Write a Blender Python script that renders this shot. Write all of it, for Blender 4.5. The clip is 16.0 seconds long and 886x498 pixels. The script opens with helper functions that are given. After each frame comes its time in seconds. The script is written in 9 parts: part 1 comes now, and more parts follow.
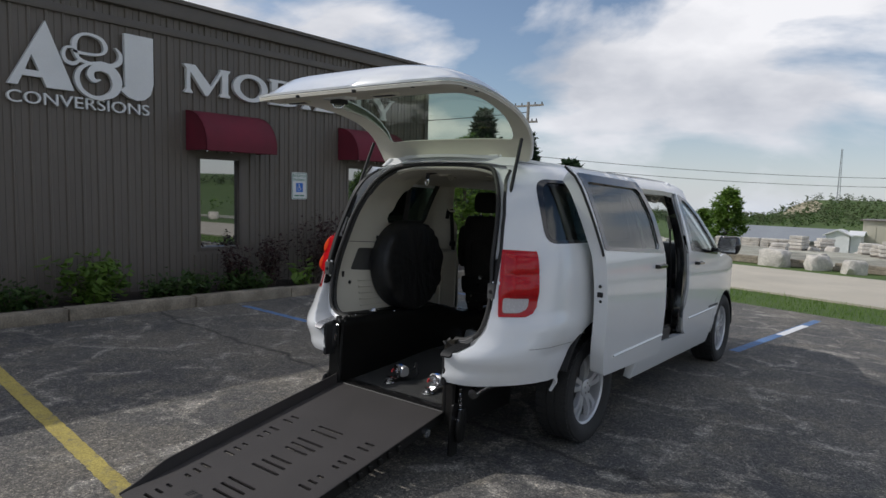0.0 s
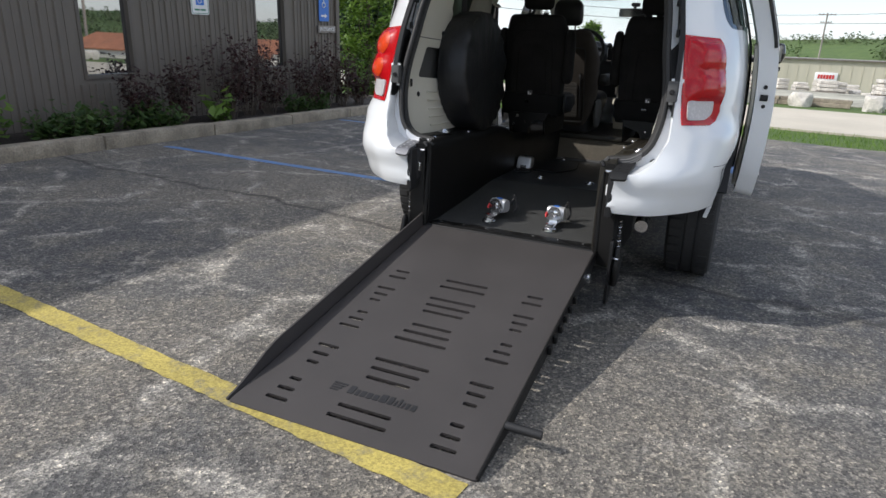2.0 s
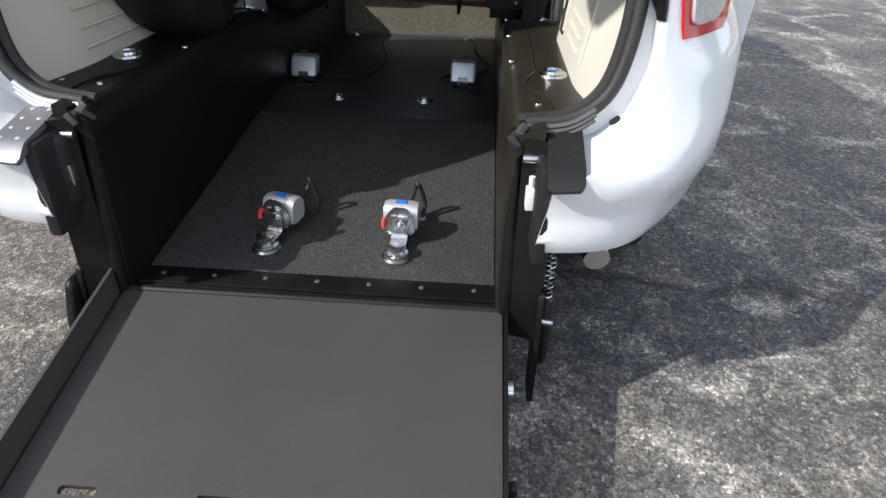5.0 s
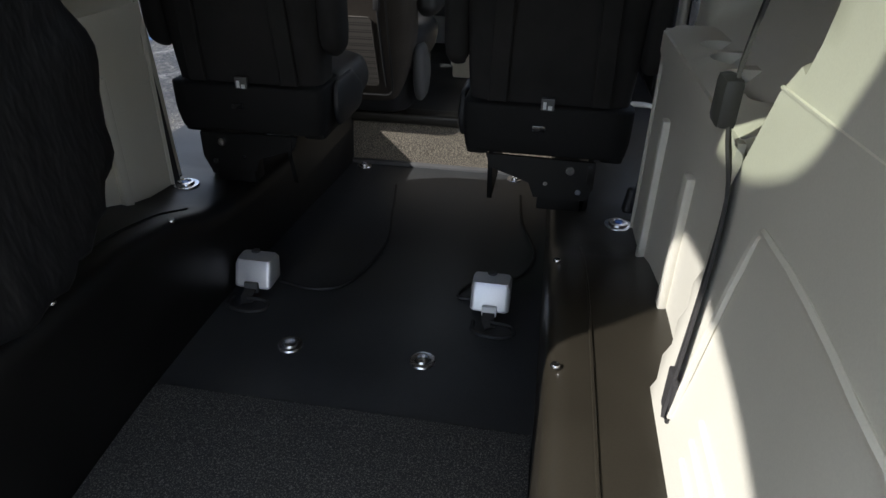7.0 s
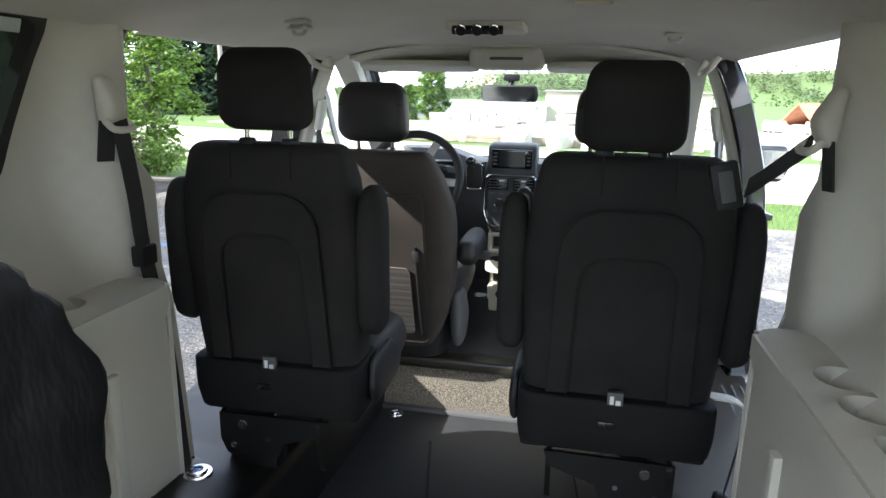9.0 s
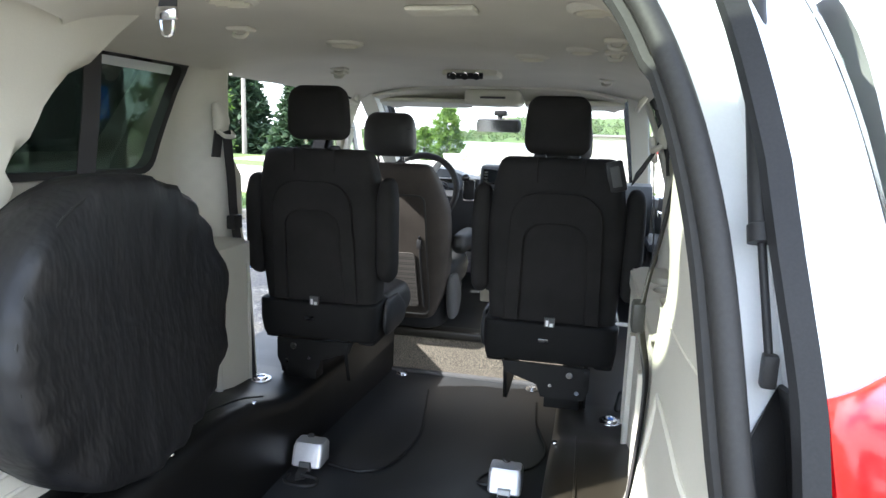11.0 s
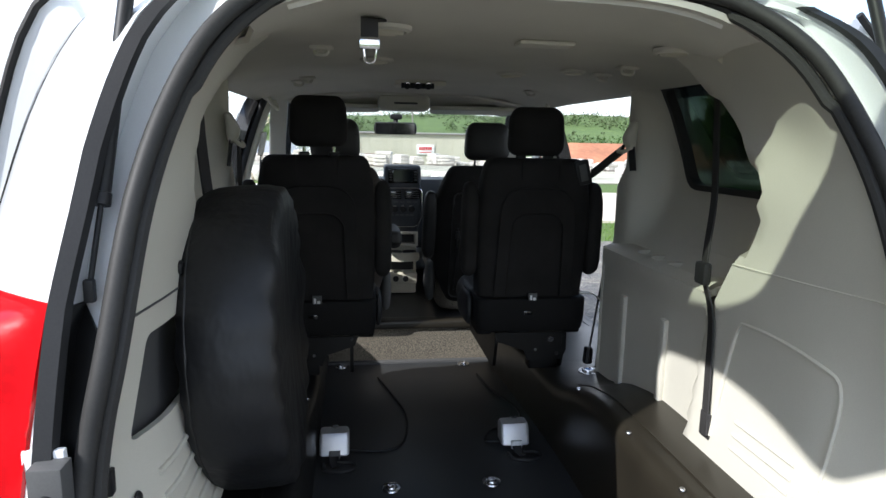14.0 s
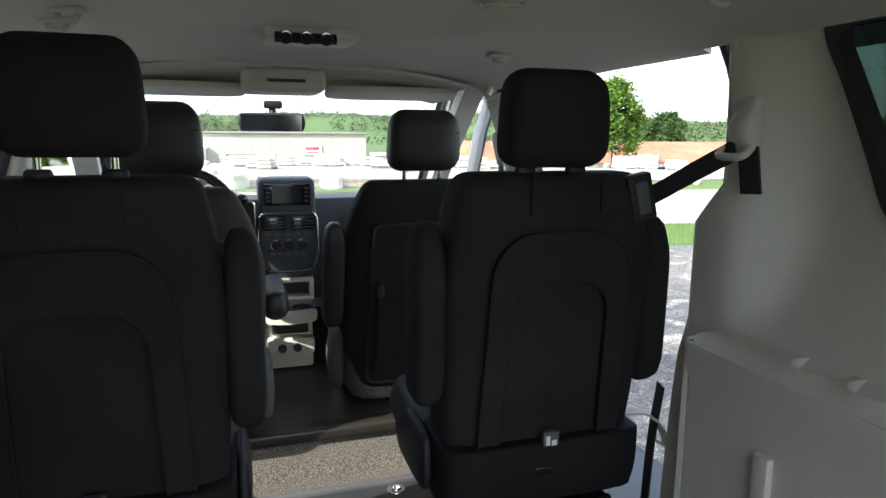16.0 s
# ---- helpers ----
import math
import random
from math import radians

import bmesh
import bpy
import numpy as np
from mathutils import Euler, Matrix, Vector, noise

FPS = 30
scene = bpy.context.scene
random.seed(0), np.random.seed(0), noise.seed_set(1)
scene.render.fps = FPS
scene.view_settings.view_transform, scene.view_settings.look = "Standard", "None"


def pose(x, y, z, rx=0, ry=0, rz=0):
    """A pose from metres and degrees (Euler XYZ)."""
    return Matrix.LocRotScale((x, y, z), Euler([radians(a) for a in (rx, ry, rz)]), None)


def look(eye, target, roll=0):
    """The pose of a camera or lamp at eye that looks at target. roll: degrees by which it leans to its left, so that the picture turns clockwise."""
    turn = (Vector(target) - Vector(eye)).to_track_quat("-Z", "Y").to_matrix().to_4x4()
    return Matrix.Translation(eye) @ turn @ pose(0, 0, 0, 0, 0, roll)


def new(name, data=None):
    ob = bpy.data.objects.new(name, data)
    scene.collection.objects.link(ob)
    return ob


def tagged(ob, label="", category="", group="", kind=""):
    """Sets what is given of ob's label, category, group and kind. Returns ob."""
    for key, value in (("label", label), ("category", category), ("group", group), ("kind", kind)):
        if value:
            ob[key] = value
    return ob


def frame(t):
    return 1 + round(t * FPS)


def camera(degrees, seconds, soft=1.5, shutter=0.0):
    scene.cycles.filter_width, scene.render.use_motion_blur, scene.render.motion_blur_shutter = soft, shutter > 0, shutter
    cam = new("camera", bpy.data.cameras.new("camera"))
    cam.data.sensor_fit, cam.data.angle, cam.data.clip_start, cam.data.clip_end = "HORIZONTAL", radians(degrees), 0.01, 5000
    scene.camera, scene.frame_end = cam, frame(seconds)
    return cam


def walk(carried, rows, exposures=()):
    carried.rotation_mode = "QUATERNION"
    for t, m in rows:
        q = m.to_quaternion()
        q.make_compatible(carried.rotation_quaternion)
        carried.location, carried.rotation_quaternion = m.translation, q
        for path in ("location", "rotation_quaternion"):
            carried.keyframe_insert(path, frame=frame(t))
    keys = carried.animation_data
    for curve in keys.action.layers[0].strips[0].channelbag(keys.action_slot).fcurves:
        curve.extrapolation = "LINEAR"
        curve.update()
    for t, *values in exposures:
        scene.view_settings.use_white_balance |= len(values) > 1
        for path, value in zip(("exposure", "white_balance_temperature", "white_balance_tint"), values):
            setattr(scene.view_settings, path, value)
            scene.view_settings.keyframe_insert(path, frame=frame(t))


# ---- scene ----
cam = camera(68.9, 16.0)
PATH = [
    (0, (2.559, -2.876, 1.468), (1.349, -1.29, 1.326), 2.6),
    (0.5, (2.08, -2.806, 1.412), (0.949, -1.164, 1.257), 2.7),
    (1, (1.64, -2.836, 1.359), (0.583, -1.15, 1.158), 2.8),
    (1.5, (1.277, -2.851, 1.18), (0.344, -1.122, 0.806), 3.2),
    (2, (0.928, -2.824, 1.132), (0.155, -1.077, 0.538), 2.6),
    (2.5, (0.612, -2.82, 1.079), (0.0, -1.059, 0.355), 2.5),
    (3, (0.364, -2.62, 1.052), (-0.017, -0.855, 0.192), 3.0),
    (3.2, (0.293, -2.504, 1.074), (-0.013, -0.744, 0.175), 2.5),
    (5.3, (0.381, -0.949, 1.154), (0.295, 0.753, 0.107), 1.8),
    (5.5, (0.418, -0.829, 1.17), (0.311, 0.869, 0.118), 1.7),
    (6, (0.463, -0.542, 1.226), (0.277, 1.144, 0.166), 1.5),
    (6.5, (0.434, -0.246, 1.286), (0.196, 1.433, 0.227), 1.5),
    (7, (0.368, -0.002, 1.328), (0.097, 1.715, 0.339), 1.4),
    (7.5, (0.306, 0.145, 1.403), (-0.007, 1.932, 0.562), 1.4),
    (8, (0.278, 0.213, 1.431), (-0.062, 2.052, 0.723), 1.4),
    (8.5, (0.258, 0.245, 1.479), (-0.105, 2.126, 0.904), 1.4),
    (8.7, (0.249, 0.255, 1.493), (-0.119, 2.148, 0.963), 1.1),
    (10.8, (0.44, -0.282, 1.411), (0.009, 1.639, 1.06), 1.8),
    (11, (0.462, -0.416, 1.433), (0.034, 1.506, 1.081), 1.8),
    (11.5, (0.485, -0.795, 1.462), (0.062, 1.127, 1.107), 1.8),
    (12, (0.423, -1.114, 1.452), (-0.008, 0.807, 1.098), 1.6),
    (12.5, (0.278, -1.235, 1.445), (-0.138, 0.689, 1.092), 1.6),
    (13, (0.063, -1.208, 1.491), (-0.238, 0.737, 1.135), 1.2),
    (13.5, (-0.15, -1.086, 1.522), (-0.159, 0.883, 1.17), 0.6),
    (14, (-0.284, -0.705, 1.444), (-0.007, 1.246, 1.1), 1.1),
    (14.5, (-0.346, -0.266, 1.428), (0.097, 1.655, 1.091), 0.8),
    (15, (-0.283, 0.073, 1.415), (0.273, 1.964, 1.08), 0.6),
    (15.5, (-0.22, 0.331, 1.424), (0.373, 2.21, 1.083), 0.3),
    (16, (-0.178, 0.504, 1.434), (0.423, 2.38, 1.091), 0.4),
]
walk(cam, [(t, look(eye, target, roll)) for t, eye, target, roll in PATH], exposures=[(0, -0.5, 6350, 12), (1, -0.27, 6350, 12), (1.5, -0.1, 6350, 12), (2, 0.3, 6350, 12), (2.5, 0.5, 6350, 12), (3, 0.58, 6350, 12), (5.3, 0.75, 6350, 12), (5.5, 0.74, 6350, 12), (6, 0.72, 6350, 12), (6.5, 0.93, 6300, 12), (7, 1.05, 6250, 12), (8.5, 2.1, 6200, 11), (11, 2.62, 6100, 11), (11.5, 2.24, 6070, 11), (12, 1.97, 6030, 11), (12.5, 1.74, 6000, 11), (13.5, 1.5, 6000, 11), (14, 1.1, 6050, 11), (14.5, 1.2, 6100, 11), (15, 1.5, 6150, 11), (16, 1.8, 6150, 11)])

# ---------------------------------------------------------------- light
world = bpy.data.worlds.new("sky")
scene.world = world
world.use_nodes = True
SUN_FROM = Vector((-1.08, -0.63, 1.0)).normalized()


def sky_nodes():
    nt = world.node_tree
    nt.nodes.clear()
    out = nt.nodes.new("ShaderNodeOutputWorld")
    bg = nt.nodes.new("ShaderNodeBackground")
    sky = nt.nodes.new("ShaderNodeTexSky")
    sky.sky_type, sky.sun_disc = "NISHITA", False
    sky.sun_elevation = math.asin(SUN_FROM.z)
    sky.sun_rotation = math.atan2(SUN_FROM.x, SUN_FROM.y)
    co = nt.nodes.new("ShaderNodeTexCoord")
    sep = nt.nodes.new("ShaderNodeSeparateXYZ")
    nt.links.new(co.outputs["Generated"], sep.inputs[0])
    # heaped clouds with ragged edges
    comb = nt.nodes.new("ShaderNodeMapping")
    comb.inputs["Scale"].default_value = (1.0, 1.0, 2.3)
    nt.links.new(co.outputs["Generated"], comb.inputs[0])
    n1 = nt.nodes.new("ShaderNodeTexNoise")
    n1.inputs["Scale"].default_value, n1.inputs["Detail"].default_value, n1.inputs["Roughness"].default_value = 2.1, 9, 0.52
    n1.inputs["Distortion"].default_value = 0.25
    nt.links.new(comb.outputs[0], n1.inputs["Vector"])
    ramp = nt.nodes.new("ShaderNodeValToRGB")
    ramp.color_ramp.elements[0].position, ramp.color_ramp.elements[1].position = 0.455, 0.545
    nt.links.new(n1.outputs["Fac"], ramp.inputs[0])
    n2 = nt.nodes.new("ShaderNodeTexNoise")
    n2.inputs["Scale"].default_value, n2.inputs["Detail"].default_value = 3.4, 7
    nt.links.new(comb.outputs[0], n2.inputs["Vector"])
    cloud = nt.nodes.new("ShaderNodeValToRGB")
    cloud.color_ramp.elements[0].position, cloud.color_ramp.elements[1].position = 0.36, 0.62
    cloud.color_ramp.elements[0].color, cloud.color_ramp.elements[1].color = (4.8, 5.05, 5.5, 1), (8.6, 8.6, 8.65, 1)
    nt.links.new(n2.outputs["Fac"], cloud.inputs[0])
    mix = nt.nodes.new("ShaderNodeMix")
    mix.data_type = "RGBA"
    nt.links.new(ramp.outputs[0], mix.inputs["Factor"])
    nt.links.new(sky.outputs[0], mix.inputs["A"])
    nt.links.new(cloud.outputs[0], mix.inputs["B"])
    # pale haze low over the land
    low = nt.nodes.new("ShaderNodeMapRange")
    low.inputs["From Min"].default_value, low.inputs["From Max"].default_value = 0.0, 0.16
    low.inputs["To Min"].default_value, low.inputs["To Max"].default_value = 0.75, 0.0
    nt.links.new(sep.outputs["Z"], low.inputs["Value"])
    haze = nt.nodes.new("ShaderNodeMix")
    haze.data_type = "RGBA"
    haze.inputs["B"].default_value = (6.3, 6.7, 7.2, 1)
    nt.links.new(low.outputs[0], haze.inputs["Factor"])
    nt.links.new(mix.outputs["Result"], haze.inputs["A"])
    nt.links.new(haze.outputs["Result"], bg.inputs["Color"])
    bg.inputs["Strength"].default_value = 0.15
    nt.links.new(bg.outputs[0], out.inputs[0])


sky_nodes()
sun = new("sun", bpy.data.lights.new("sun", "SUN"))
sun.data.energy, sun.data.angle, sun.data.color = 3.1, radians(0.6), (1.0, 0.965, 0.90)
sun.matrix_world = look(SUN_FROM * 60, (0, 0, 0))


# ---------------------------------------------------------------- materials
def node_mat(name):
    m = bpy.data.materials.new(name)
    m.use_nodes = True
    return m, m.node_tree, m.node_tree.nodes["Principled BSDF"]


def noise_tex(nt, scale, detail=4, rough=0.55, space="Object", stretch=None):
    co = nt.nodes.new("ShaderNodeTexCoord")
    n = nt.nodes.new("ShaderNodeTexNoise")
    n.inputs["Scale"].default_value, n.inputs["Detail"].default_value, n.inputs["Roughness"].default_value = scale, detail, rough
    if stretch:
        mp = nt.nodes.new("ShaderNodeMapping")
        mp.inputs["Scale"].default_value = stretch
        nt.links.new(co.outputs[space], mp.inputs[0])
        nt.links.new(mp.outputs[0], n.inputs["Vector"])
    else:
        nt.links.new(co.outputs[space], n.inputs["Vector"])
    return n


def ramp_of(nt, src, stops):
    r = nt.nodes.new("ShaderNodeValToRGB")
    while len(r.color_ramp.elements) < len(stops):
        r.color_ramp.elements.new(0.5)
    for e, (p, c) in zip(r.color_ramp.elements, stops):
        e.position, e.color = p, (*c, 1) if len(c) == 3 else c
    nt.links.new(src, r.inputs[0])
    return r


def mixed(nt, kind, fac, a, b):
    m = nt.nodes.new("ShaderNodeMix")
    m.data_type, m.blend_type = "RGBA", kind
    for sock, v in (("Factor", fac), ("A", a), ("B", b)):
        if isinstance(v, (int, float)):
            m.inputs[sock].default_value = v
        elif isinstance(v, tuple):
            m.inputs[sock].default_value = (*v, 1)
        else:
            nt.links.new(v, m.inputs[sock])
    return m.outputs["Result"]


def bump_on(nt, bsdf, src, strength, distance):
    b = nt.nodes.new("ShaderNodeBump")
    b.inputs["Strength"].default_value, b.inputs["Distance"].default_value = strength, distance
    nt.links.new(src, b.inputs["Height"])
    nt.links.new(b.outputs[0], bsdf.inputs["Normal"])
    return b


def surface(name, color, rough=0.5, metal=0.0, vary=0.12, big=2.0, fine=60.0, bump=0.1, dist=0.002, coat=0.0, spec=0.5, stretch=None):
    """A paint, plastic, cloth or metal: large stains, fine grain, matching roughness and relief."""
    m, nt, b = node_mat(name)
    large, grain = noise_tex(nt, big, 5, stretch=stretch), noise_tex(nt, fine, 3, stretch=stretch)
    lo, hi = tuple(c * (1 - vary) for c in color), tuple(min(1, c * (1 + vary)) for c in color)
    base = ramp_of(nt, large.outputs["Fac"], [(0.3, lo), (0.7, hi)]).outputs[0]
    speck = ramp_of(nt, grain.outputs["Fac"], [(0.25, (1 - vary,) * 3), (0.75, (1 + vary * 0.4,) * 3)]).outputs[0]
    nt.links.new(mixed(nt, "MULTIPLY", 1.0, base, speck), b.inputs["Base Color"])
    rr = nt.nodes.new("ShaderNodeMapRange")
    rr.inputs["To Min"].default_value, rr.inputs["To Max"].default_value = max(0.02, rough - 0.08), min(1, rough + 0.08)
    nt.links.new(large.outputs["Fac"], rr.inputs["Value"])
    nt.links.new(rr.outputs[0], b.inputs["Roughness"])
    b.inputs["Metallic"].default_value = metal
    b.inputs["Specular IOR Level"].default_value = spec
    b.inputs["Coat Weight"].default_value = coat
    b.inputs["Coat Roughness"].default_value = 0.04
    if bump:
        bump_on(nt, b, grain.outputs["Fac"], bump, dist)
    return m


def glass_mat(name, tint, gloss=0.03, base=0.05, edge=0.55):
    m, nt, b = node_mat(name)
    nt.nodes.remove(b)
    out = nt.nodes["Material Output"]
    tr, gl, mx = (nt.nodes.new("ShaderNode" + k) for k in ("BsdfTransparent", "BsdfGlossy", "MixShader"))
    lw = nt.nodes.new("ShaderNodeLayerWeight")
    pw, ml = nt.nodes.new("ShaderNodeMath"), nt.nodes.new("ShaderNodeMath")
    pw.operation, pw.inputs[1].default_value = "POWER", 4.0
    ml.operation, ml.inputs[1].default_value, ml.inputs[2].default_value = "MULTIPLY_ADD", edge, base
    nt.links.new(lw.outputs["Facing"], pw.inputs[0])
    nt.links.new(pw.outputs[0], ml.inputs[0])
    tr.inputs[0].default_value = (*tint, 1)
    gl.inputs["Roughness"].default_value = gloss
    nt.links.new(ml.outputs[0], mx.inputs[0])
    nt.links.new(tr.outputs[0], mx.inputs[1])
    nt.links.new(gl.outputs[0], mx.inputs[2])
    nt.links.new(mx.outputs[0], out.inputs[0])
    return m


def lens_mat(name, color, rough=0.22):
    """A moulded lamp lens: glossy coloured plastic over a faceted reflector."""
    m, nt, b = node_mat(name)
    co = nt.nodes.new("ShaderNodeTexCoord")
    v = nt.nodes.new("ShaderNodeTexVoronoi")
    v.inputs["Scale"].default_value = 90
    nt.links.new(co.outputs["Object"], v.inputs["Vector"])
    c = ramp_of(nt, v.outputs["Distance"], [(0.0, tuple(min(1, k * 1.10) for k in color)), (0.6, tuple(k * 0.88 for k in color))])
    nt.links.new(c.outputs[0], b.inputs["Base Color"])
    b.inputs["Roughness"].default_value, b.inputs["Coat Weight"].default_value = rough, 0.35
    b.inputs["Specular IOR Level"].default_value = 0.3
    bump_on(nt, b, v.outputs["Distance"], 0.04, 0.002)
    return m


CRACK = (-0.10, 0.69)


def asphalt_mat():
    m, nt, b = node_mat("asphalt")
    big = noise_tex(nt, 0.35, 6, 0.6)
    mid = noise_tex(nt, 2.3, 11, 0.80)
    fine = noise_tex(nt, 210, 3, 0.65)
    grit = nt.nodes.new("ShaderNodeTexVoronoi")
    grit.inputs["Scale"].default_value = 150
    co = nt.nodes.new("ShaderNodeTexCoord")
    nt.links.new(co.outputs["Object"], grit.inputs["Vector"])
    base = ramp_of(nt, big.outputs["Fac"], [(0.36, (0.073, 0.075, 0.081)), (0.5, (0.129, 0.125, 0.119)), (0.66, (0.220, 0.198, 0.165))]).outputs[0]
    worn = ramp_of(nt, mid.outputs["Fac"], [(0.47, (0, 0, 0)), (0.56, (0.5, 0.5, 0.5)), (0.66, (1, 1, 1))]).outputs[0]
    c1 = mixed(nt, "MIX", worn, base, (0.225, 0.204, 0.168))
    # pale dried veins along the cracks of the seal coat
    warp = noise_tex(nt, 0.9, 5, 0.6)
    add = nt.nodes.new("ShaderNodeVectorMath")
    add.operation = "ADD"
    nt.links.new(co.outputs["Object"], add.inputs[0])
    nt.links.new(warp.outputs["Color"], add.inputs[1])
    vein = nt.nodes.new("ShaderNodeTexVoronoi")
    vein.feature = "DISTANCE_TO_EDGE"
    vein.inputs["Scale"].default_value = 1.05
    nt.links.new(add.outputs[0], vein.inputs["Vector"])
    brk = noise_tex(nt, 3.4, 9, 0.78)
    thin = ramp_of(nt, vein.outputs["Distance"], [(0.0, (1, 1, 1)), (0.014, (0.75, 0.75, 0.75)), (0.075, (0, 0, 0))]).outputs[0]
    gate = ramp_of(nt, brk.outputs["Fac"], [(0.46, (0, 0, 0)), (0.56, (1, 1, 1))]).outputs[0]
    c2 = mixed(nt, "MIX", mixed(nt, "MULTIPLY", 1.0, thin, gate), c1, (0.41, 0.385, 0.34))
    # a second, finer net of them
    vein2 = nt.nodes.new("ShaderNodeTexVoronoi")
    vein2.feature = "DISTANCE_TO_EDGE"
    vein2.inputs["Scale"].default_value = 2.7
    nt.links.new(add.outputs[0], vein2.inputs["Vector"])
    thin2 = ramp_of(nt, vein2.outputs["Distance"], [(0.0, (0.9, 0.9, 0.9)), (0.05, (0, 0, 0))]).outputs[0]
    gate2 = ramp_of(nt, noise_tex(nt, 1.3, 8, 0.7).outputs["Fac"], [(0.52, (0, 0, 0)), (0.60, (1, 1, 1))]).outputs[0]
    c2 = mixed(nt, "MIX", mixed(nt, "MULTIPLY", 1.0, thin2, gate2), c2, (0.33, 0.305, 0.265))
    # one long open crack across the lot, filled with dark earth
    sep = nt.nodes.new("ShaderNodeSeparateXYZ")
    nt.links.new(co.outputs["Object"], sep.inputs[0])
    wob = noise_tex(nt, 1.1, 6, 0.65)
    line = nt.nodes.new("ShaderNodeMath")
    line.operation, line.inputs[1].default_value, line.inputs[2].default_value = "MULTIPLY_ADD", CRACK[0], CRACK[1]
    nt.links.new(sep.outputs["X"], line.inputs[0])
    off = nt.nodes.new("ShaderNodeMath")
    off.operation = "SUBTRACT"
    nt.links.new(sep.outputs["Y"], off.inputs[0])
    nt.links.new(line.outputs[0], off.inputs[1])
    sway = nt.nodes.new("ShaderNodeMath")
    sway.operation, sway.inputs[1].default_value, sway.inputs[2].default_value = "MULTIPLY_ADD", 0.55, -0.275
    nt.links.new(wob.outputs["Fac"], sway.inputs[0])
    add2 = nt.nodes.new("ShaderNodeMath")
    nt.links.new(off.outputs[0], add2.inputs[0])
    nt.links.new(sway.outputs[0], add2.inputs[1])
    gap = nt.nodes.new("ShaderNodeMath")
    gap.operation = "ABSOLUTE"
    nt.links.new(add2.outputs[0], gap.inputs[0])
    open_crack = ramp_of(nt, gap.outputs[0], [(0.0, (0.8, 0.8, 0.8)), (0.010, (0.6, 0.6, 0.6)), (0.05, (0, 0, 0))]).outputs[0]
    c2 = mixed(nt, "MIX", open_crack, c2, (0.030, 0.028, 0.024))
    stone = ramp_of(nt, grit.outputs["Color"], [(0.1, (0.30, 0.30, 0.31)), (0.6, (0.90, 0.90, 0.90)), (0.84, (1.45, 1.42, 1.36)), (0.95, (2.8, 2.7, 2.5))]).outputs[0]
    c3 = mixed(nt, "MULTIPLY", 0.9, c2, stone)
    chip = nt.nodes.new("ShaderNodeTexVoronoi")
    chip.inputs["Scale"].default_value = 62
    nt.links.new(co.outputs["Object"], chip.inputs["Vector"])
    c3 = mixed(nt, "MULTIPLY", 0.8, c3, ramp_of(nt, chip.outputs["Color"], [(0.15, (0.62, 0.62, 0.62)), (0.6, (1.0, 1.0, 1.0)), (0.9, (1.75, 1.7, 1.6))]).outputs[0])
    nt.links.new(c3, b.inputs["Base Color"])
    b.inputs["Roughness"].default_value = 0.85
    bump_on(nt, b, mixed(nt, "MIX", 0.5, fine.outputs["Fac"], grit.outputs["Distance"]), 0.8, 0.008)
    return m


def line_paint(name, color):
    """Brushed road paint, rubbed through to the asphalt in flakes."""
    m, nt, b = node_mat(name)
    n1, n2, n3 = noise_tex(nt, 9, 8, 0.75), noise_tex(nt, 120, 3, 0.6), noise_tex(nt, 1.3, 4)
    flake = ramp_of(nt, n1.outputs["Fac"], [(0.51, (0, 0, 0)), (0.66, (1, 1, 1))]).outputs[0]
    tone = ramp_of(nt, n3.outputs["Fac"], [(0.3, tuple(c * 0.8 for c in color)), (0.7, tuple(min(1, c * 1.15) for c in color))]).outputs[0]
    speck = ramp_of(nt, n2.outputs["Fac"], [(0.35, (0.6, 0.6, 0.6)), (0.6, (1.05, 1.05, 1.05))]).outputs[0]
    c = mixed(nt, "MULTIPLY", 1.0, tone, speck)
    nt.links.new(mixed(nt, "MIX", mixed(nt, "MULTIPLY", 1.0, flake, (0.8, 0.8, 0.8)), c, (0.14, 0.135, 0.125)), b.inputs["Base Color"])
    b.inputs["Roughness"].default_value = 0.8
    bump_on(nt, b, n2.outputs["Fac"], 0.6, 0.004)
    return m


def grass_mat(name, a, c):
    m, nt, b = node_mat(name)
    n1, n2 = noise_tex(nt, 0.25, 6, 0.6), noise_tex(nt, 25, 4, 0.7)
    base = ramp_of(nt, n1.outputs["Fac"], [(0.35, a), (0.65, c)]).outputs[0]
    sp = ramp_of(nt, n2.outputs["Fac"], [(0.3, (0.6, 0.6, 0.6)), (0.7, (1.25, 1.25, 1.1))]).outputs[0]
    nt.links.new(mixed(nt, "MULTIPLY", 1.0, base, sp), b.inputs["Base Color"])
    b.inputs["Roughness"].default_value = 0.9
    bump_on(nt, b, n2.outputs["Fac"], 0.6, 0.03)
    return m


